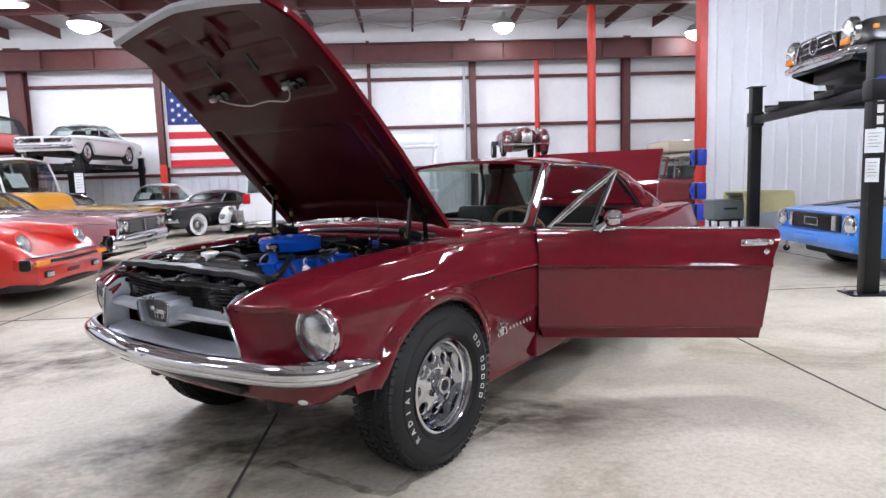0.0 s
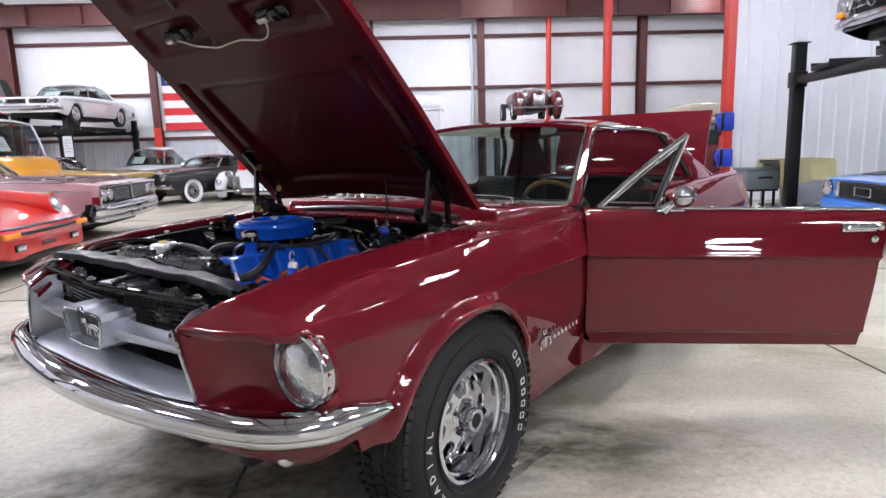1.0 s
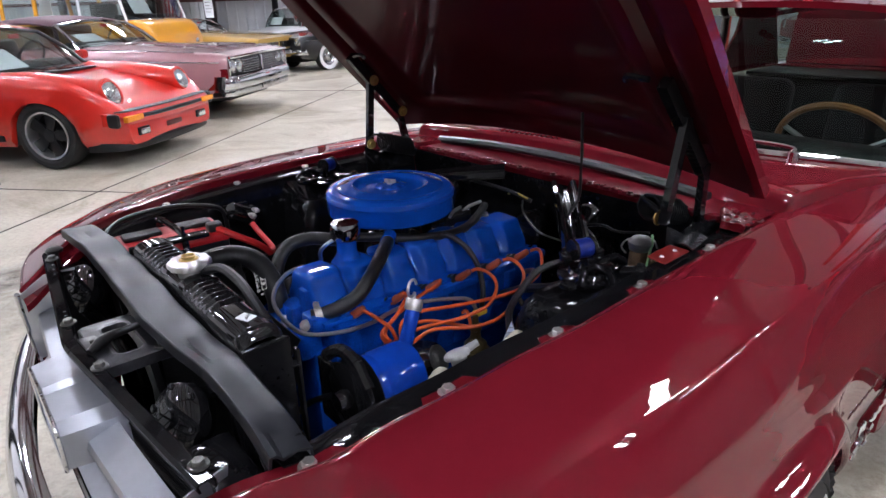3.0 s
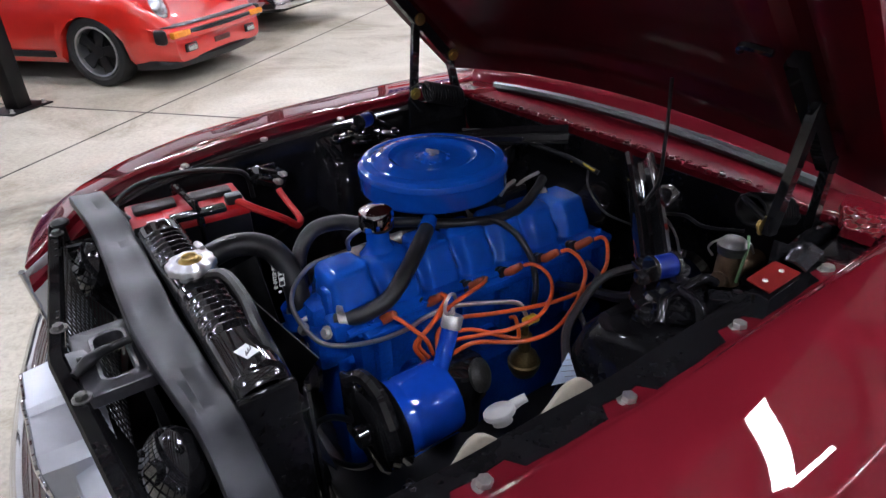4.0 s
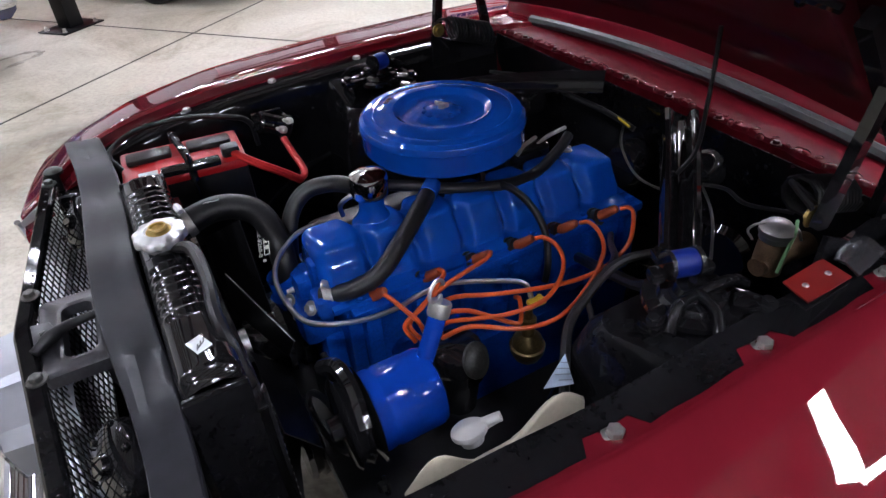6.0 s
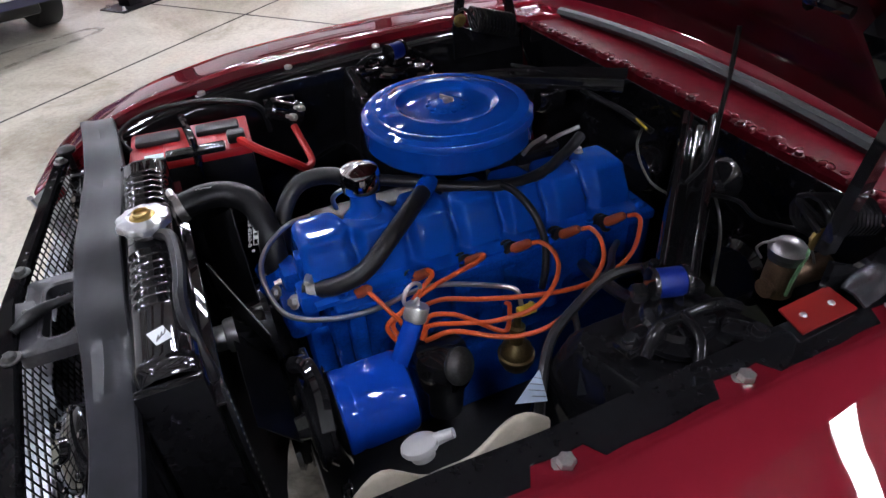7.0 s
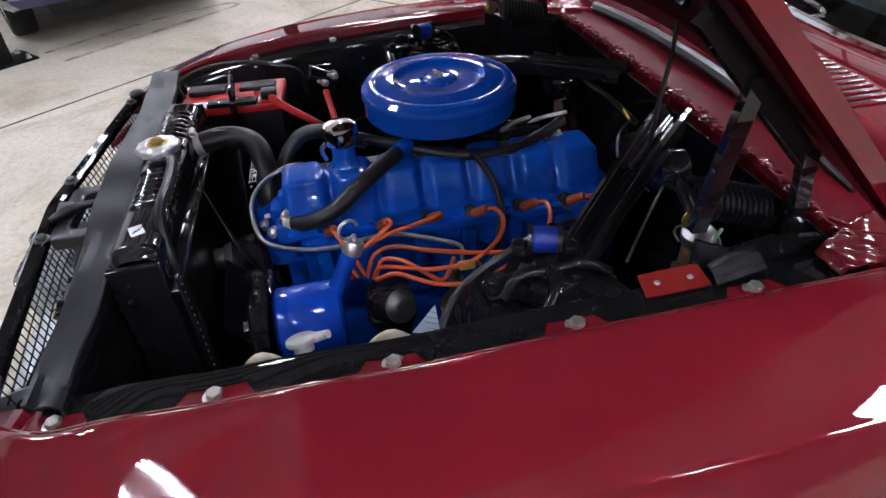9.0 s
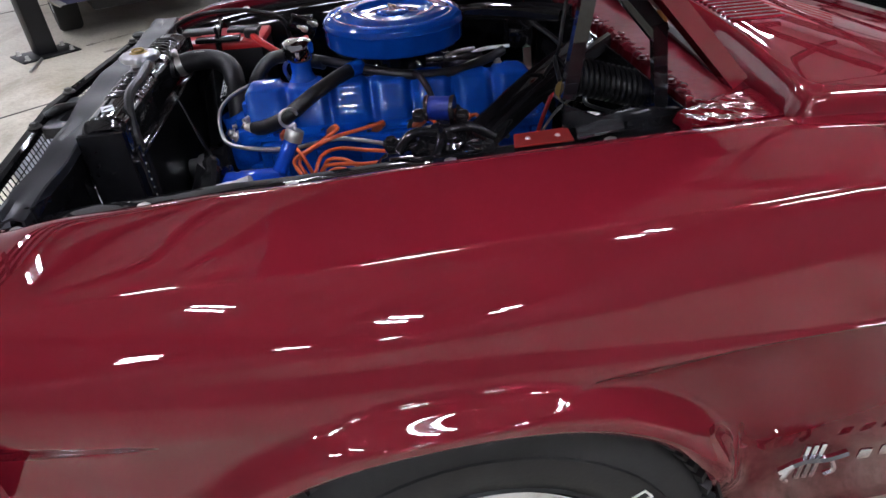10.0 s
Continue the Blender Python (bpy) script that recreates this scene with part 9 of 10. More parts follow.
def open_fender_front(c, mat, w, z, chrome_grille=True, lamps=True):
    """Two tall rounded front wings with a bonnet and upright grille between them."""
    for s in (1, -1):
        bm = bmesh.new()
        tube(bm, [(0.42, s * w * 0.36, z - 0.42), (0.46, s * w * 0.36, z - 0.12), (0.2, s * w * 0.365, z + 0.10), (-0.2, s * w * 0.37, z - 0.02), (-0.6, s * w * 0.38, z - 0.36)],
             [0.12, 0.17, 0.18, 0.17, 0.1], 18)
        part("front_wing", bm, mat, c)
        if lamps:
            bm = bmesh.new()
            tube(bm, [(0.36, s * w * 0.25, z + 0.18), (0.22, s * w * 0.25, z + 0.185), (0.08, s * w * 0.25, z + 0.18)], [0.105, 0.10, 0.03], 18)
            part("lamp_pod", bm, mat, c)
            lamp(c, 0.37, s * w * 0.25, z + 0.18, 0.085)
            lamp(c, 0.62, s * w * 0.36, z - 0.02, 0.07)
    bm = bmesh.new()
    tube(bm, [(0.5, 0, z - 0.02), (0.2, 0, z + 0.06), (-0.8, 0, z + 0.10)], [0.2, 0.27, 0.36], 20)
    part("bonnet", bm, mat, c)
    if chrome_grille:
        panel(c, (0.10, 0.36, 0.42), (0.50, 0, z - 0.02), M["chrome"], "grille_shell", 0.05)
        for k in range(-4, 5):
            panel(c, (0.02, 0.012, 0.34), (0.56, k * 0.034, z - 0.03), M["steel"], "grille_bar", 0.003)


def four_post_lift(at, length, width, height, post_h, label, beam=True, group="four post lifts"):
    """A parking lift: four posts on base plates, two cross beams and two runways. Origin at one corner post, x along it, y across."""
    c = empty("car_lift", at, label, "car lift", group)
    for x in (0, length):
        for y in (0, width):
            bm = bmesh.new()
            box(bm, (0.14, 0.14, post_h), (0, 0, post_h / 2 + 0.012), bevel=0.008)
            p = part("post", bm, M["liftblack"], c, m=pose(x, y, 0))
            bm = bmesh.new()
            box(bm, (0.42, 0.30, 0.012), (0, 0, 0.006), bevel=0.003)
            part("base_plate", bm, M["liftblack"], p)
            bm = bmesh.new()
            box(bm, (0.2, 0.2, 0.012), (0, 0, post_h + 0.018), bevel=0.003)
            part("top_plate", bm, M["liftblack"], p)
            for dx, dy in ((0.16, 0.1), (-0.16, 0.1), (0.16, -0.1), (-0.16, -0.1)):
                bm = bmesh.new()
                bolt(bm, (dx, dy, 0.012), r=0.014, h=0.03)
                part("anchor_bolt", bm, M["zinc"], p)
            if beam:
                bm = bmesh.new()
                box(bm, (0.18, 0.18, 0.2), (0, 0, height - 0.05), bevel=0.015)
                part("slide_block", bm, M["liftblack"], p)
    if beam:
        for x in (0, length):
            bm = bmesh.new()
            box(bm, (0.10, width - 0.17, 0.10), (x, width / 2, height - 0.06), bevel=0.008)
            part("cross_beam", bm, M["liftblack"], c)
        for y in (width * 0.27, width * 0.73):
            bm = bmesh.new()
            box(bm, (length + 0.2, 0.46, 0.06), (length / 2, y, height + 0.02), bevel=0.01)
            r = part("runway", bm, M["liftblack"], c)
            for s in (1, -1):
                bm = bmesh.new()
                box(bm, (length + 0.2, 0.012, 0.05), (length / 2, y + s * 0.225, height + 0.06), bevel=0.003)
                part("runway_edge", bm, M["liftblack"], r)
            for x in (0.3, 1.2, 2.1):
                bm = bmesh.new()
                bolt(bm, (x, y - 0.23, height + 0.02), (0, -1, 0), 0.013)
                part("runway_bolt", bm, M["zinc"], r)
    return c


def sheet_of_paper(at, w, h, label, round_mark=False):
    bm = bmesh.new()
    rows = [[(x, 0.006 * math.sin(3 * x / w + 4 * z / h), z) for x in (-w / 2, 0, w / 2)] for z in (-h / 2, -h / 4, 0, h / 4, h / 2)]
    sheet(bm, rows, 0.002)
    ob = part("notice_sheet", bm, M["paper"], None, "", at)
    tagged(ob, label, "notice")
    for k in range(5):
        bm = bmesh.new()
        box(bm, (w * (0.7 - 0.12 * (k % 3)), 0.003, h * 0.02), (-w * 0.05 * (k % 3), -0.007, h * (0.32 - 0.14 * k)))
        part("print_line", bm, M["ink"], ob)
    return ob


def flag():
    """Stars and stripes hung flat on the back wall; x along it, z up."""
    W, H0 = 4.7, 2.85
    c = empty("flag", local(-7.55, 20.36, 1.87), "large red white and blue striped flag hung on the wall", "flag")
    sh = H0 / 13

    def wave(x, z):
        return -0.025 * math.sin(x * 2.1 + z) - 0.012 * math.sin(x * 6 + 1)

    def cloth(nm, x0, x1, z0, z1, mat, d=0.0):
        bm = bmesh.new()
        n = max(4, int((x1 - x0) * 8))
        sheet(bm, [[(x0 + (x1 - x0) * i / n, wave(x0 + (x1 - x0) * i / n, z) - d, z) for i in range(n + 1)] for z in (z0, (z0 + z1) / 2, z1)], 0.003)
        part(nm, bm, mat, c)
    for k in range(13):
        cloth("stripe", 2.2 if k > 5 else 0.0, W, k * sh, (k + 1) * sh, M["flagred"] if k % 2 == 0 else M["flagwhite"])
    cloth("union", 0.0, 2.2, 6 * sh, H0, M["flagblue"])
    cloth("header", -0.10, 0.0, 0.0, H0, M["flagwhite"])
    star = [(math.cos(math.radians(90 + 36 * i)) * (0.078 if i % 2 == 0 else 0.031), math.sin(math.radians(90 + 36 * i)) * (0.078 if i % 2 == 0 else 0.031)) for i in range(10)]
    for r in range(9):
        for k in range(6 if r % 2 == 0 else 5):
            x = 0.18 + 0.368 * k + (0.184 if r % 2 else 0)
            z = 6 * sh + 0.155 + r * 0.153
            bm = bmesh.new()
            prism(bm, star, 0.003, pose(x, wave(x, z) - 0.006, z, 90, 0, 0))
            part("star", bm, M["flagwhite"], c, smooth=False)


def jeepster():
    c = empty("jeepster", local(-11.9, 16.4, 1.98, -90), "red orange open utility car with black soft top on a lift", "car")
    wb = 2.6
    car_body(c, P_ORANGE, wb, [(0.45, 1.0), (0.3, 1.1), (-0.6, 1.25), (-1.0, 1.6), (-3.2, 1.6)], [(0.45, 0.80), (-0.9, 0.88), (-3.2, 0.86)], [(0.45, 0.84), (-0.9, 0.93), (-3.2, 0.88)], [(0.45, 0.36), (-3.2, 0.36)], 0.30, 50)
    for s in (1, -1):
        bm = bmesh.new()
        sheet(bm, [[(x, s * 0.52, z), (x, s * 0.80, z - 0.01)] for x, z in ((0.6, 0.62), (0.5, 0.74), (0.0, 0.79), (-0.42, 0.76), (-0.6, 0.5), (-0.75, 0.36))], 0.02)
        part("front_wing", bm, P_ORANGE, c)
        lamp(c, 0.46, s * 0.42, 0.72, 0.09)
    greenhouse(c, 1.55, 0.88, 1.42, -0.85, -0.98, -2.5, -2.8, P_DARK, P_DARK, 0.9, 0.96)
    for k in range(-3, 4):
        panel(c, (0.02, 0.03, 0.32), (0.465, k * 0.07, 0.62), M["chrome"], "grille_bar", 0.006)
    bumper(c, 0.72, 1.6, 0.42, 0.12, 0.08, M["chrome"], 0.15, 0.06)
    car_wheels(c, wb, 1.35, 0.33, 0.17, "whitewall")
    underbody(c, wb, 1.5, 0.3, -3.0)


def pagoda_convertible():
    """Black two seater on the lift, seen from its nose."""
    c = empty("roadster", local(5.82, 7.40, 2.06, 172), "black vintage two seat convertible with chrome grille on a lift", "car", "")
    wb = 2.4
    car_body(c, P_BLACK, wb, [(0.78, 1.5), (0.72, 1.62), (0.3, 1.72), (-1.5, 2.0), (-2.6, 1.74), (-3.3, 1.6)], [(0.78, 0.68), (0.7, 0.76), (0.2, 0.80), (-0.9, 0.82), (-3.3, 0.74)],
             [(0.78, 0.68), (0.7, 0.76), (0.2, 0.84), (-0.7, 0.88), (-3.3, 0.76)], [(0.78, 0.36), (0.5, 0.26), (-3.3, 0.34)], 0.37, 64)
    underbody(c, wb, 1.7, 0.6, -3.1)
    greenhouse(c, 1.7, 0.84, 1.26, -0.62, -1.05, -1.7, -2.2, P_BLACK, M["chrome"], 0.74, 0.9, paper=False, tag=False)
    car_wheels(c, wb, 1.46, 0.32, 0.18)
    panel(c, (0.06, 0.86, 0.21), (0.775, 0, 0.615), M["blacksatin"], "grille_opening", 0.05)
    strip(c, [(0.82, -0.46, 0.53), (0.84, -0.44, 0.62), (0.84, -0.34, 0.72), (0.845, 0, 0.735), (0.84, 0.34, 0.72), (0.84, 0.44, 0.62), (0.82, 0.46, 0.53)], 0.012, M["chrome"], "grille_frame")
    for z in (0.575, 0.64):
        panel(c, (0.03, 0.84, 0.016), (0.82, 0, z), M["chrome"], "grille_bar", 0.005)
    bm = bmesh.new()
    q = pose(0.85, 0, 0.625, 0, 90, 0)
    lathe(bm, [(0.095 + 0.011 * math.cos(a), 0.011 * math.sin(a)) for a in [k * math.pi / 3 for k in range(7)]], 30, q)
    part("round_badge", bm, M["chrome"], c)
    for s in (1, -1):
        bm = bmesh.new()
        lathe(bm, [(0.115, -0.05), (0.115, 0.0), (0.10, 0.035), (0.06, 0.055), (0.001, 0.06)], 28, pose(0.80, s * 0.665, 0.635, 0, 90, 0) @ Matrix.Diagonal((1.35, 1, 1, 1)))
        h = part("headlamp", bm, M["lens"], c)
        bm = bmesh.new()
        lathe(bm, [(0.135, -0.06), (0.133, 0.0), (0.118, 0.012), (0.112, 0.0)], 28, pose(0.80, s * 0.665, 0.635, 0, 90, 0) @ Matrix.Diagonal((1.3, 1, 1, 1)))
        part("lamp_ring", bm, M["chrome"], h)
        panel(c, (0.05, 0.15, 0.07), (0.835, s * 0.665, 0.545), M["amber"], "indicator", 0.015)
        panel(c, (0.06, 0.03, 0.05), (0.62, s * 0.85, 0.66), M["amber"], "side_marker", 0.01)
    bumper(c, 0.93, 1.76, 0.43, 0.10, 0.1, M["chrome"], 0.3, 0.12)


def blue_coupe():
    c = plain_car("pony_coupe", "bright blue seventies coupe with black bonnet stripes", local(5.66, 7.05, -0.03, 174), P_BLUE, wb=2.77, w=1.86, hood=0.80, belt=0.84, top=1.25, nose=0.86, paper=False, bar=P_BLUE)
    panel(c, (0.05, 1.12, 0.20), (0.86, 0, 0.635), M["blacksatin"], "grille_opening", 0.02)
    slats(c, 0.885, 0.55, 0.72, -0.5, 0.5, 7, M["blackgloss"], 0.006)
    strip(c, [(0.895, -0.14, 0.68), (0.895, 0.14, 0.68)], 0.007, M["chrome"], "corral_bar")
    strip(c, [(0.895, -0.14, 0.59), (0.895, 0.14, 0.59)], 0.007, M["chrome"], "corral_bar")
    for s in (1, -1):
        strip(c, [(0.895, s * 0.14, 0.585), (0.895, s * 0.14, 0.685)], 0.007, M["chrome"], "corral_post")
        lamp(c, 0.875, s * 0.73, 0.63, 0.095)
        panel(c, (0.04, 0.08, 0.17), (0.885, s * 0.47, 0.635), M["lens"], "parking_lamp", 0.01)
        bm = bmesh.new()
        sheet(bm, [[(x, s * 0.22, z), (x, s * 0.52, z - 0.004)] for x, z in ((0.62, 0.805), (0.3, 0.838), (-0.2, 0.868), (-0.62, 0.892))], 0.006)
        part("bonnet_stripe", bm, M["blacksatin"], c)
    panel(c, (0.08, 0.5, 0.07), (0.93, 0, 0.44), P_BLUE, "bumper_insert", 0.02)


def pickup_truck():
    c = empty("pickup_truck", local(4.75, 14.7, 0, 180), "dark red vintage pickup truck with cream roof", "pickup truck")
    wb = 2.9
    car_body(c, P_TRUCK, wb, [(0.7, 1.6), (0.5, 1.8), (-0.9, 1.86), (-4.0, 1.84)], [(0.7, 0.88), (0.3, 1.0), (-0.9, 1.07), (-2.2, 1.07), (-4.0, 1.05)], [(0.7, 0.9), (0.3, 1.04), (-0.9, 1.11), (-4.0, 1.07)], [(0.7, 0.46), (-4.0, 0.44)], 0.40, 60)
    underbody(c, wb, 1.8, 0.5, -3.8, 0.3, 0.6)
    greenhouse(c, 1.8, 1.09, 1.68, -0.82, -1.15, -2.15, -2.3, P_CREAM, P_TRUCK, 0.8, 0.95, paper=False, wide_c=0.12)
    for s in (1, -1):
        strip(c, [(-1.22, s * 0.86, 1.08), (-1.30, s * 0.75, 1.56)], 0.014, M["chrome"], "vent_frame")
        lamp(c, 0.68, s * 0.62, 0.82, 0.1)
        bm = bmesh.new()
        lathe(bm, [(0.001, 0.0), (0.09, 0.01), (0.10, 0.03), (0.06, 0.05), (0.001, 0.06)], 20, pose(-1.2, s * 1.02, 1.22, 0, -90, 0))
        tube(bm, [(-1.2, s * 1.02, 1.22), (-1.2, s * 0.93, 1.1)], 0.012, 6)
        part("door_mirror", bm, M["chrome"], c)
    car_wheels(c, wb, 1.5, 0.37, 0.2)
    bumper(c, 0.86, 1.85, 0.55, 0.14, 0.1, M["chrome"], 0.2, 0.08)
    bm = bmesh.new()
    box(bm, (1.2, 1.4, 0.26), (-1.75, 0, 1.82), bevel=0.08)
    tagged(part("roof_carton", bm, P_CREAM, None, "", local(4.75, 14.7, 0, 180)), "cream covered box resting on the truck roof", "box")


def utility_wagon():
    c = empty("utility_wagon", local(-1.75, 15.6, 0, 78), "white utility wagon with upright red tail lamps", "car")
    wb = 2.6
    car_body(c, P_WHITE, wb, [(0.7, 1.7), (0.5, 1.8), (-2.8, 1.82), (-3.3, 1.78)], [(0.7, 0.9), (0.4, 1.02), (-3.3, 1.06)], [(0.7, 0.9), (0.4, 1.06), (-3.3, 1.08)], [(0.7, 0.42), (-3.3, 0.40)], 0.40, 54)
    underbody(c, wb, 1.7, 0.4, -3.1, 0.3, 0.6)
    greenhouse(c, 1.78, 1.07, 1.72, -0.8, -1.2, -3.15, -3.26, P_WHITE, P_WHITE, 0.86, 0.97, b_post=-1.9, paper=False, wide_c=0.3)
    for s in (1, -1):
        panel(c, (0.04, 0.14, 0.20), (-3.31, s * 0.80, 0.96), M["tail"], "tail_lamp", 0.012)
    panel(c, (0.03, 1.3, 0.5), (-3.305, 0, 0.75), P_WHITE, "tailgate", 0.02)
    car_wheels(c, wb, 1.5, 0.36, 0.2)
    bumper(c, -3.4, 1.8, 0.46, 0.14, 0.1, M["chrome"], 0.1, 0.04, "rear_bumper", -1)


def hose_reel(z, group):
    c = empty("hose_reel", local(5.76, 12.16, z), "blue plastic hose reel fixed to the red post", "hose reel", group)
    bm = bmesh.new()
    box(bm, (0.20, 0.30, 0.34), bevel=0.04)
    part("case", bm, M["bluereel"], c)
    bm = bmesh.new()
    lathe(bm, [(0.001, 0), (0.12, 0), (0.12, 0.03), (0.07, 0.04), (0.07, 0.06), (0.001, 0.07)], 22, pose(-0.10, 0, 0.02, 0, -90, 0))
    part("drum_cover", bm, M["bluereel"], c)
    for s in (1, -1):
        bm = bmesh.new()
        box(bm, (0.06, 0.02, 0.30), (-0.11, s * 0.12, 0), bevel=0.008)
        part("bracket", bm, M["blacksatin"], c)
    bm = bmesh.new()
    tube(bm, [(-0.1, -0.05, -0.14), (-0.14, -0.1, -0.22), (-0.12, -0.02, -0.27), (-0.1, 0.05, -0.2)], 0.014, 8)
    part("hose", bm, M["rubber"], c)


def cart_and_bin():
    c = empty("utility_cart", local(5.32, 9.25, 0), "grey wheeled utility cart beside the white partition", "cart")
    for z in (0.25, 0.86):
        panel(c, (0.72, 0.55, 0.03), (0, 0, z), M["greybin"], "shelf", 0.008)
    for x in (-0.32, 0.32):
        for y in (-0.24, 0.24):
            panel(c, (0.035, 0.035, 0.78), (x, y, 0.49), M["steel"], "leg", 0.004)
            bm = bmesh.new()
            lathe(bm, [(0.001, -0.016), (0.045, -0.016), (0.05, 0), (0.045, 0.016), (0.001, 0.016)], 18, pose(x, y, 0.05, 90, 0, 0))
            part("castor", bm, M["rubber"], c)
            panel(c, (0.03, 0.04, 0.06), (x, y, 0.085), M["steel"], "castor_fork", 0.004)
    panel(c, (0.6, 0.02, 0.42), (0.02, -0.27, 0.52), M["galv"], "side_panel", 0.004)
    rng = random.Random(5)
    rows = []
    for i in range(25):
        x = -0.39 + 0.78 * i / 24
        d = 0.02 * math.sin(x * 17) + 0.01 * math.sin(x * 41)
        drop = 0.56 + 0.05 * math.sin(x * 4 + 1) + rng.uniform(-0.008, 0.008)
        rows.append([(x, 0.30 + d, drop + 0.1), (x, 0.30, 0.80), (x, 0.27, 0.90), (x, 0.0, 0.905 + 0.006 * math.sin(9 * x)), (x, -0.27, 0.90), (x, -0.305 + d * 0.4, 0.80), (x, -0.32 + d, 0.70), (x, -0.325 + d, drop)])
    bm = bmesh.new()
    sheet(bm, rows, 0.006)
    tagged(part("dust_cloth", bm, M["cloth"], None, "", local(5.32, 9.25, 0)), "pale yellow cloth draped over the utility cart", "cloth")
    # plastic tote on a low trolley
    c = empty("storage_bin", local(4.80, 9.25, -0.0), "grey plastic storage bin with lid standing on a stool", "storage bin")
    bm = bmesh.new()
    box(bm, (0.50, 0.36, 0.26), (0, 0, 0.63), bevel=0.02)
    part("tub", bm, M["greybin"], c)
    bm = bmesh.new()
    box(bm, (0.54, 0.40, 0.03), (0, 0, 0.775), bevel=0.01)
    part("lid", bm, M["greybin"], c)
    bm = bmesh.new()
    box(bm, (0.20, 0.004, 0.03), (0, -0.182, 0.66))
    part("word_bar", bm, M["blacksatin"], c)
    c = empty("stool", local(4.80, 9.25, -0.0), "black steel stool under the storage bin", "stool")
    panel(c, (0.4, 0.34, 0.03), (0, 0, 0.485), M["liftblack"], "seat", 0.006)
    for x in (-0.16, 0.16):
        for y in (-0.13, 0.13):
            panel(c, (0.03, 0.03, 0.47), (x, y, 0.235), M["liftblack"], "leg", 0.004)


def vintage_on_lift():
    c = empty("vintage_saloon", local(3.0, 16.2, 1.76, -90) @ Matrix.Scale(0.82, 4), "dark red vintage saloon with rounded wings on a lift", "car")
    open_fender_front(c, P_MAROON, 1.55, 0.55)
    bm = bmesh.new()
    box(bm, (1.5, 1.2, 0.55), (-1.5, 0, 0.62), bevel=0.2, seg=4)
    part("body", bm, P_MAROON, c)
    car_wheels(c, 2.3, 1.3, 0.31, 0.14)
    bumper(c, 0.75, 1.5, 0.34, 0.07, 0.05, M["chrome"], 0.15, 0.1)
    bm = bmesh.new()
    box(bm, (2.5, 0.6, 0.25), (-1.1, 0, 0.36), bevel=0.04)
    part("chassis", bm, M["rubber"], c)


def silver_vintage():
    c = empty("vintage_roadster", local(-4.15, 16.3, 0, -100) @ Matrix.Scale(0.86, 4), "silver white vintage car with bulbous wings", "car")
    open_fender_front(c, P_SILVER, 1.6, 0.56)
    bm = bmesh.new()
    box(bm, (2.2, 1.3, 0.6), (-1.6, 0, 0.6), bevel=0.2, seg=4)
    part("body", bm, P_SILVER, c)
    car_wheels(c, 2.4, 1.35, 0.31, 0.15)
    bumper(c, 0.72, 1.55, 0.32, 0.08, 0.05, M["chrome"], 0.15, 0.1)
    bm = bmesh.new()
    box(bm, (2.6, 0.6, 0.25), (-1.1, 0, 0.36), bevel=0.04)
    part("chassis", bm, M["rubber"], c)


def lift_marks(c, x, y):
    """White upright lettering on a lift post as plain bars, under a round blue mark."""
    for k in range(5):
        bm = bmesh.new()
        box(bm, (0.055, 0.004, 0.075), (x, y, 1.86 - 0.105 * k), bevel=0.001)
        part("word_bar", bm, M["white"], c)
    bm = bmesh.new()
    lathe(bm, [(0.001, 0.0), (0.055, 0.0), (0.055, 0.004), (0.001, 0.005)], 24, pose(x, y, 2.0, 90, 0, 0))
    part("round_mark", bm, M["bluereel"], c)


rear_engine_sports_car()
full_size_convertible()
yellow_van()
mustard = plain_car("convertible", "mustard yellow convertible with its top down", local(-6.9, 15.0, 0, -6), P_MUSTARD, open_top=True, seats=P_TAN, top=1.24)
pair_grille(mustard, 0.83, 0.62, 1.8)
fifties = plain_car("fifties_sedan", "white fifties sedan with tall rounded roof", local(-7.75, 17.9, 0, -106), P_WHITE, w=1.75, hood=0.98, belt=1.06, top=1.72, r1=-2.0, scale=0.80)
for sy in (1, -1):
    lamp(fifties, 0.83, sy * 0.70, 0.66, 0.09)
slats(fifties, 0.85, 0.5, 0.72, -0.5, 0.5, 4, M["chrome"], 0.014)
tbird = plain_car("two_seat_hardtop", "black fifties two seat convertible with whitewall tyres", local(-5.95, 16.19, 0, -120), P_BLACK, scale=0.92, w=1.76, hood=0.84, belt=0.88, top=1.24, wheels="whitewall", rw=0.32, r1=-1.9)
for sy in (1, -1):
    lamp(tbird, 0.83, sy * 0.68, 0.70, 0.09)
    panel(tbird, (0.06, 0.10, 0.10), (0.93, sy * 0.52, 0.50), M["chrome"], "bumper_guard", 0.03)
slats(tbird, 0.85, 0.46, 0.62, -0.45, 0.45, 5, M["chrome"], 0.01)
plain_car("dark_sedan", "dark grey sedan parked near the back wall", local(-4.6, 19.0, 0, -110), P_NAVY, top=1.30, nose=0.8)
utility_wagon()
silver_vintage()
four_post_lift(local(-8.42, 16.5, 0, 90), 3.7, 2.0, 1.86, 2.15, "black four post parking lift carrying a white coupe")
four_post_lift(local(-10.6, 16.5, 0, 90), 3.7, 1.8, 1.86, 2.05, "black four post parking lift carrying a red utility car")
gto = plain_car("muscle_coupe", "white sixties coupe with split grille on a lift", local(-9.0, 16.75, 1.95, -90), P_WHITE, wb=2.9, w=1.86, top=1.36, tail=1.2, nose=0.9, wheels="mag", scale=0.82, b_post=None, c_solid=False)
pair_grille(gto, 0.90, 0.66, 1.86)
jeepster()
sheet_of_paper(local(-8.42, 16.42, 1.42), 0.22, 0.50, "white notice sheet hung on a lift post")
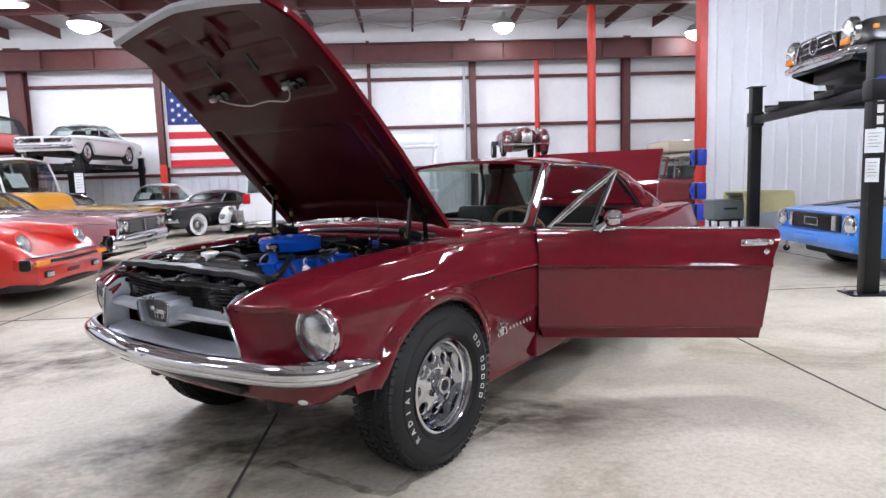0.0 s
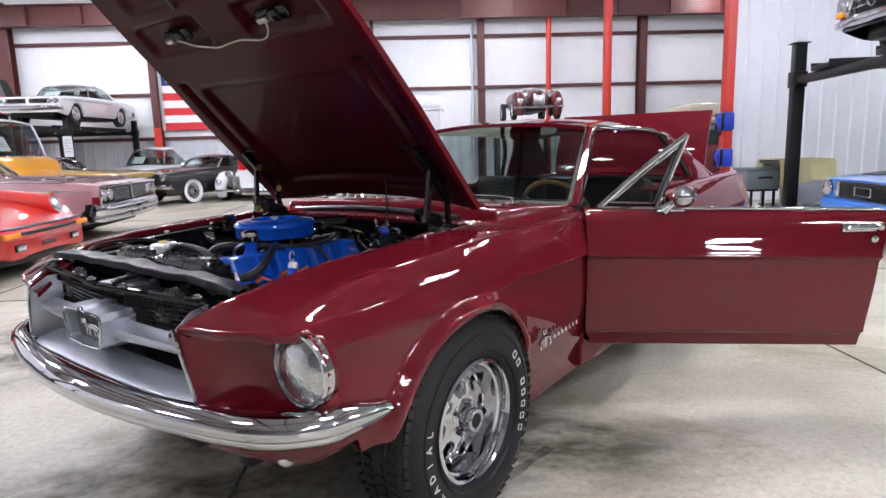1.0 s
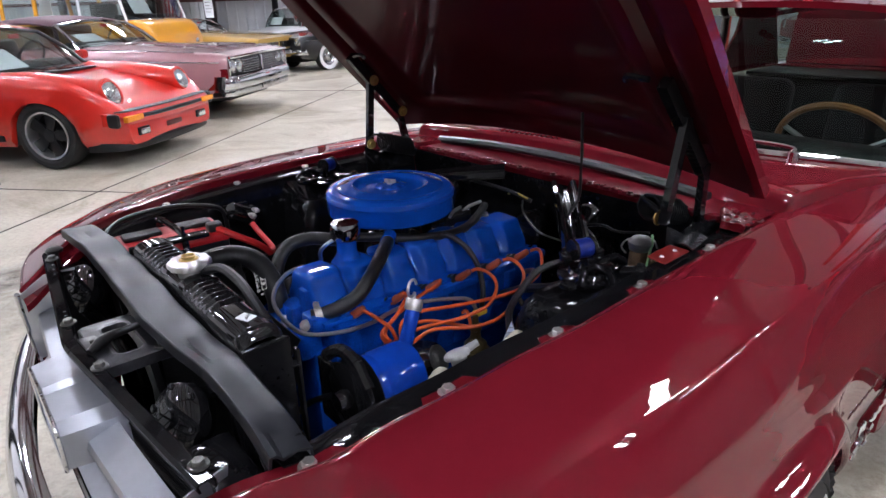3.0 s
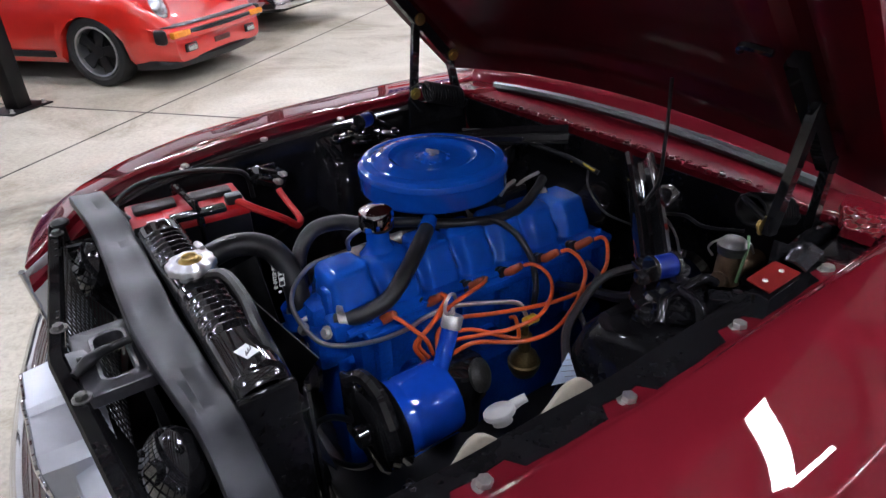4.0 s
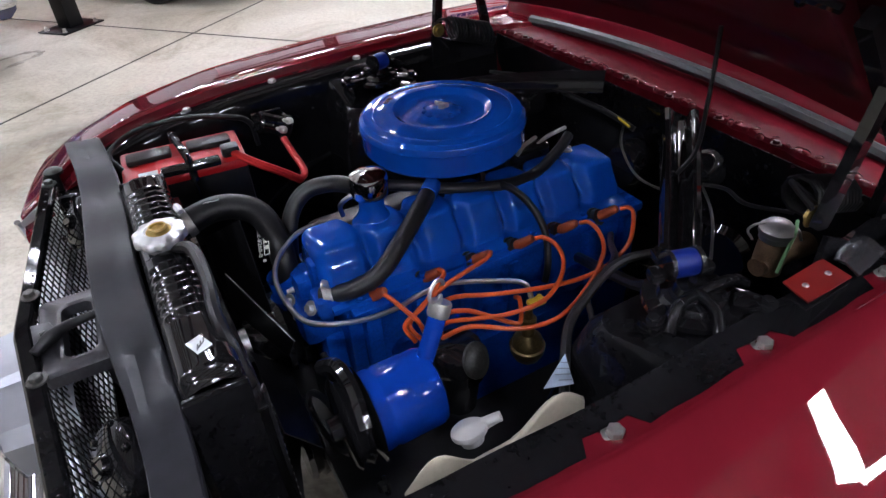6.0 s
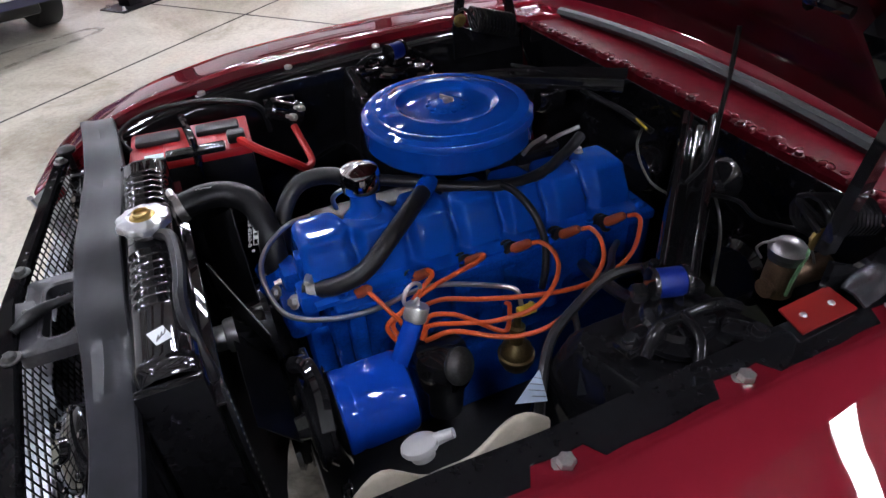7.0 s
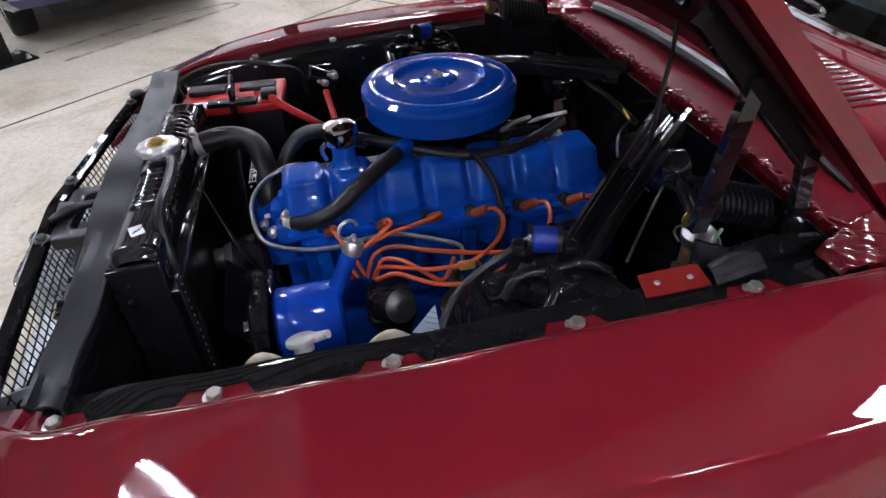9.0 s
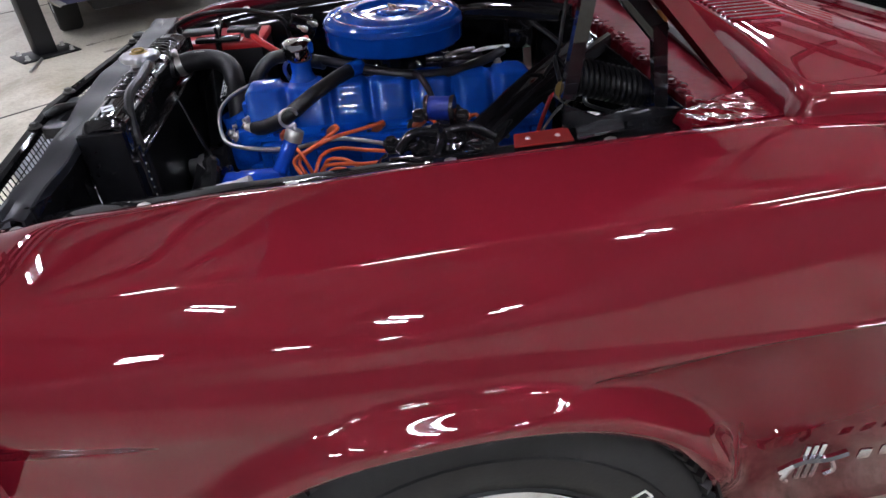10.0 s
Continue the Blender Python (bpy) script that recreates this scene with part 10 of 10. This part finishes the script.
four_post_lift(local(4.0, 15.9, 0, 90), 3.8, 2.0, 1.64, 1.7, "black four post lift carrying a vintage saloon")
vintage_on_lift()
pickup_truck()
for zz in (1.50, 0.84, 0.42):
    hose_reel(zz, "hose reels on the red post")
rl = four_post_lift(local(4.42, 5.72, 0, -10), 4.9, 3.05, 1.98, 2.36, "black four post parking lift carrying a black roadster")
lift_marks(rl, 0.0, -0.073)
pagoda_convertible()
blue_coupe()
cart_and_bin()
sheet_of_paper(local(4.34, 5.62, 1.46, -40), 0.15, 0.22, "white notice sheet taped to the lift post")
sheet_of_paper(local(4.33, 5.62, 1.19, -40), 0.11, 0.22, "white notice sheet taped to the lift post")
flag()
four_post_lift(local(-5.05, 3.62, 0, 90), 2.4, 4.4, 2.0, 2.3, "black four post parking lift over a dark blue car", beam=False)
navy = plain_car("saloon", "dark blue saloon with chrome bumper and wheels", local(-5.5, 4.72, 0, -14), P_NAVY, w=1.7, nose=0.8, wheels="mag")
for sy in (1, -1):
    lamp(navy, 0.83, sy * 0.64, 0.62, 0.085)

# a covered rack of white trim along the back wall
rack = empty("storage_rack", local(-0.2, 18.6, 0), "white steel storage rack with a covered load on top", "storage rack")
for xx in (-0.95, 0.95):
    for yy in (-0.4, 0.4):
        panel(rack, (0.06, 0.06, 2.2), (xx, yy, 1.1), M["whitepanel"], "post", 0.005)
for zz in (0.9, 2.2):
    panel(rack, (2.1, 0.95, 0.06), (0, 0, zz), M["whitepanel"], "shelf", 0.008)
bm = bmesh.new()
box(bm, (2.0, 0.9, 0.3), (0, 0, 2.39), bevel=0.1, seg=4)
tagged(part("covered_load", bm, M["insul"], None, "", local(-0.2, 18.6, 0)), "white sheeted load lying on the storage rack", "cover")
bm = bmesh.new()
box(bm, (1.6, 0.85, 0.5), (0, 0, 1.19), bevel=0.06, seg=3)
tagged(part("carton", bm, M["whitepanel"], None, "", local(-0.2, 18.6, 0)), "large white carton on the lower rack shelf", "carton")


def mk_stain():
    """Thin dirty film: dark where the noise is high, clear elsewhere."""
    m = bpy.data.materials.new("dirt film")
    m.use_nodes = True
    nt = m.node_tree
    p = nt.nodes["Principled BSDF"]
    p.inputs["Base Color"].default_value = (0.10, 0.085, 0.065, 1)
    p.inputs["Roughness"].default_value = 0.6
    tc = nt.nodes.new("ShaderNodeTexCoord")
    n = nt.nodes.new("ShaderNodeTexNoise")
    n.inputs["Scale"].default_value, n.inputs["Detail"].default_value = 9.0, 8.0
    nt.links.new(tc.outputs["Object"], n.inputs["Vector"])
    mr = nt.nodes.new("ShaderNodeMapRange")
    mr.inputs["From Min"].default_value, mr.inputs["From Max"].default_value = 0.35, 0.65
    mr.inputs["To Min"].default_value, mr.inputs["To Max"].default_value = 0.05, 0.5
    nt.links.new(n.outputs["Fac"], mr.inputs["Value"])
    nt.links.new(mr.outputs["Result"], p.inputs["Alpha"])
    return m


M["stain"] = mk_stain()


def floor_track(name, pts, w, label):
    bm = bmesh.new()
    path = catmull([(a, b, 0.0035) for a, b in pts], 40)
    rows = []
    for i, p in enumerate(path):
        t = (path[min(i + 1, 39)] - path[max(i - 1, 0)]).normalized()
        nrm = Vector((-t.y, t.x, 0))
        ww = w * (0.8 + 0.25 * math.sin(i * 1.7))
        rows.append([p + nrm * ww * 0.5, p - nrm * ww * 0.5])
    sheet(bm, rows)
    structure(name, bm, M["stain"], label, HALL, category="floor stain")


floor_track("floor_stain", [(-4.66, 3.9), (-4.68, 4.5), (-4.70, 5.0), (-4.71, 5.38), (-4.79, 5.45), (-4.87, 5.36), (-4.92, 5.15)], 0.06, "dark dirty tyre trail on the concrete floor")
floor_track("floor_stain", [(-4.98, 3.9), (-5.0, 4.4), (-4.99, 4.9), (-4.94, 5.1)], 0.05, "dark dirty tyre trail on the concrete floor")

# a lift release bar left on the floor
bm = bmesh.new()
tube(bm, [(-4.63, 3.37, 0.011), (-4.76, 3.455, 0.012), (-4.90, 3.54, 0.011)], 0.010, 8)
tagged(part("steel_bar", bm, M["steel"], None, "", HALL), "short grey steel bar lying on the floor", "bar")

floor_track("floor_stain", [(-0.60, 2.69), (-0.32, 2.49), (-0.10, 2.35), (0.03, 2.49), (0.25, 2.78), (0.5, 3.05)], 0.05, "blue grey tyre scuff on the concrete floor")


def mk_blotch():
    """Oily dirt that thins out from the middle of its patch."""
    m = bpy.data.materials.new("oily blotch")
    m.use_nodes = True
    nt = m.node_tree
    p = nt.nodes["Principled BSDF"]
    p.inputs["Base Color"].default_value = (0.085, 0.07, 0.045, 1)
    p.inputs["Roughness"].default_value = 0.42
    tc = nt.nodes.new("ShaderNodeTexCoord")
    g = nt.nodes.new("ShaderNodeTexGradient")
    g.gradient_type = "SPHERICAL"
    nt.links.new(tc.outputs["Object"], g.inputs["Vector"])
    n = nt.nodes.new("ShaderNodeTexNoise")
    n.inputs["Scale"].default_value, n.inputs["Detail"].default_value, n.inputs["Roughness"].default_value = 2.6, 10.0, 0.68
    nt.links.new(tc.outputs["Object"], n.inputs["Vector"])
    mr = nt.nodes.new("ShaderNodeMapRange")
    mr.inputs["From Min"].default_value, mr.inputs["From Max"].default_value = 0.40, 0.62
    nt.links.new(n.outputs["Fac"], mr.inputs["Value"])
    fade = nt.nodes.new("ShaderNodeMapRange")
    fade.inputs["From Max"].default_value, fade.inputs["To Max"].default_value = 0.6, 0.7
    nt.links.new(g.outputs["Fac"], fade.inputs["Value"])
    mu = nt.nodes.new("ShaderNodeMath")
    mu.operation = "MULTIPLY"
    nt.links.new(mr.outputs["Result"], mu.inputs[0])
    nt.links.new(fade.outputs["Result"], mu.inputs[1])
    nt.links.new(mu.outputs[0], p.inputs["Alpha"])
    return m


M["blotch"] = mk_blotch()
for k, (v, u, a, b, turn) in enumerate(((-0.9, 2.95, 1.15, 0.75, 20), (0.35, 3.15, 0.9, 0.45, -12), (-2.6, 4.6, 1.3, 0.9, 35))):
    bm = bmesh.new()
    cap(bm, [bm.verts.new((math.cos(t), math.sin(t), 0)) for t in np.linspace(0, 2 * math.pi, 40, endpoint=False)])
    structure("floor_blotch", bm, M["blotch"], "brown oily stain on the concrete floor", HALL @ pose(v, u, 0.0028 + 0.0004 * k, 0, 0, turn) @ Matrix.Diagonal((a, b, 1, 1)), category="floor stain")
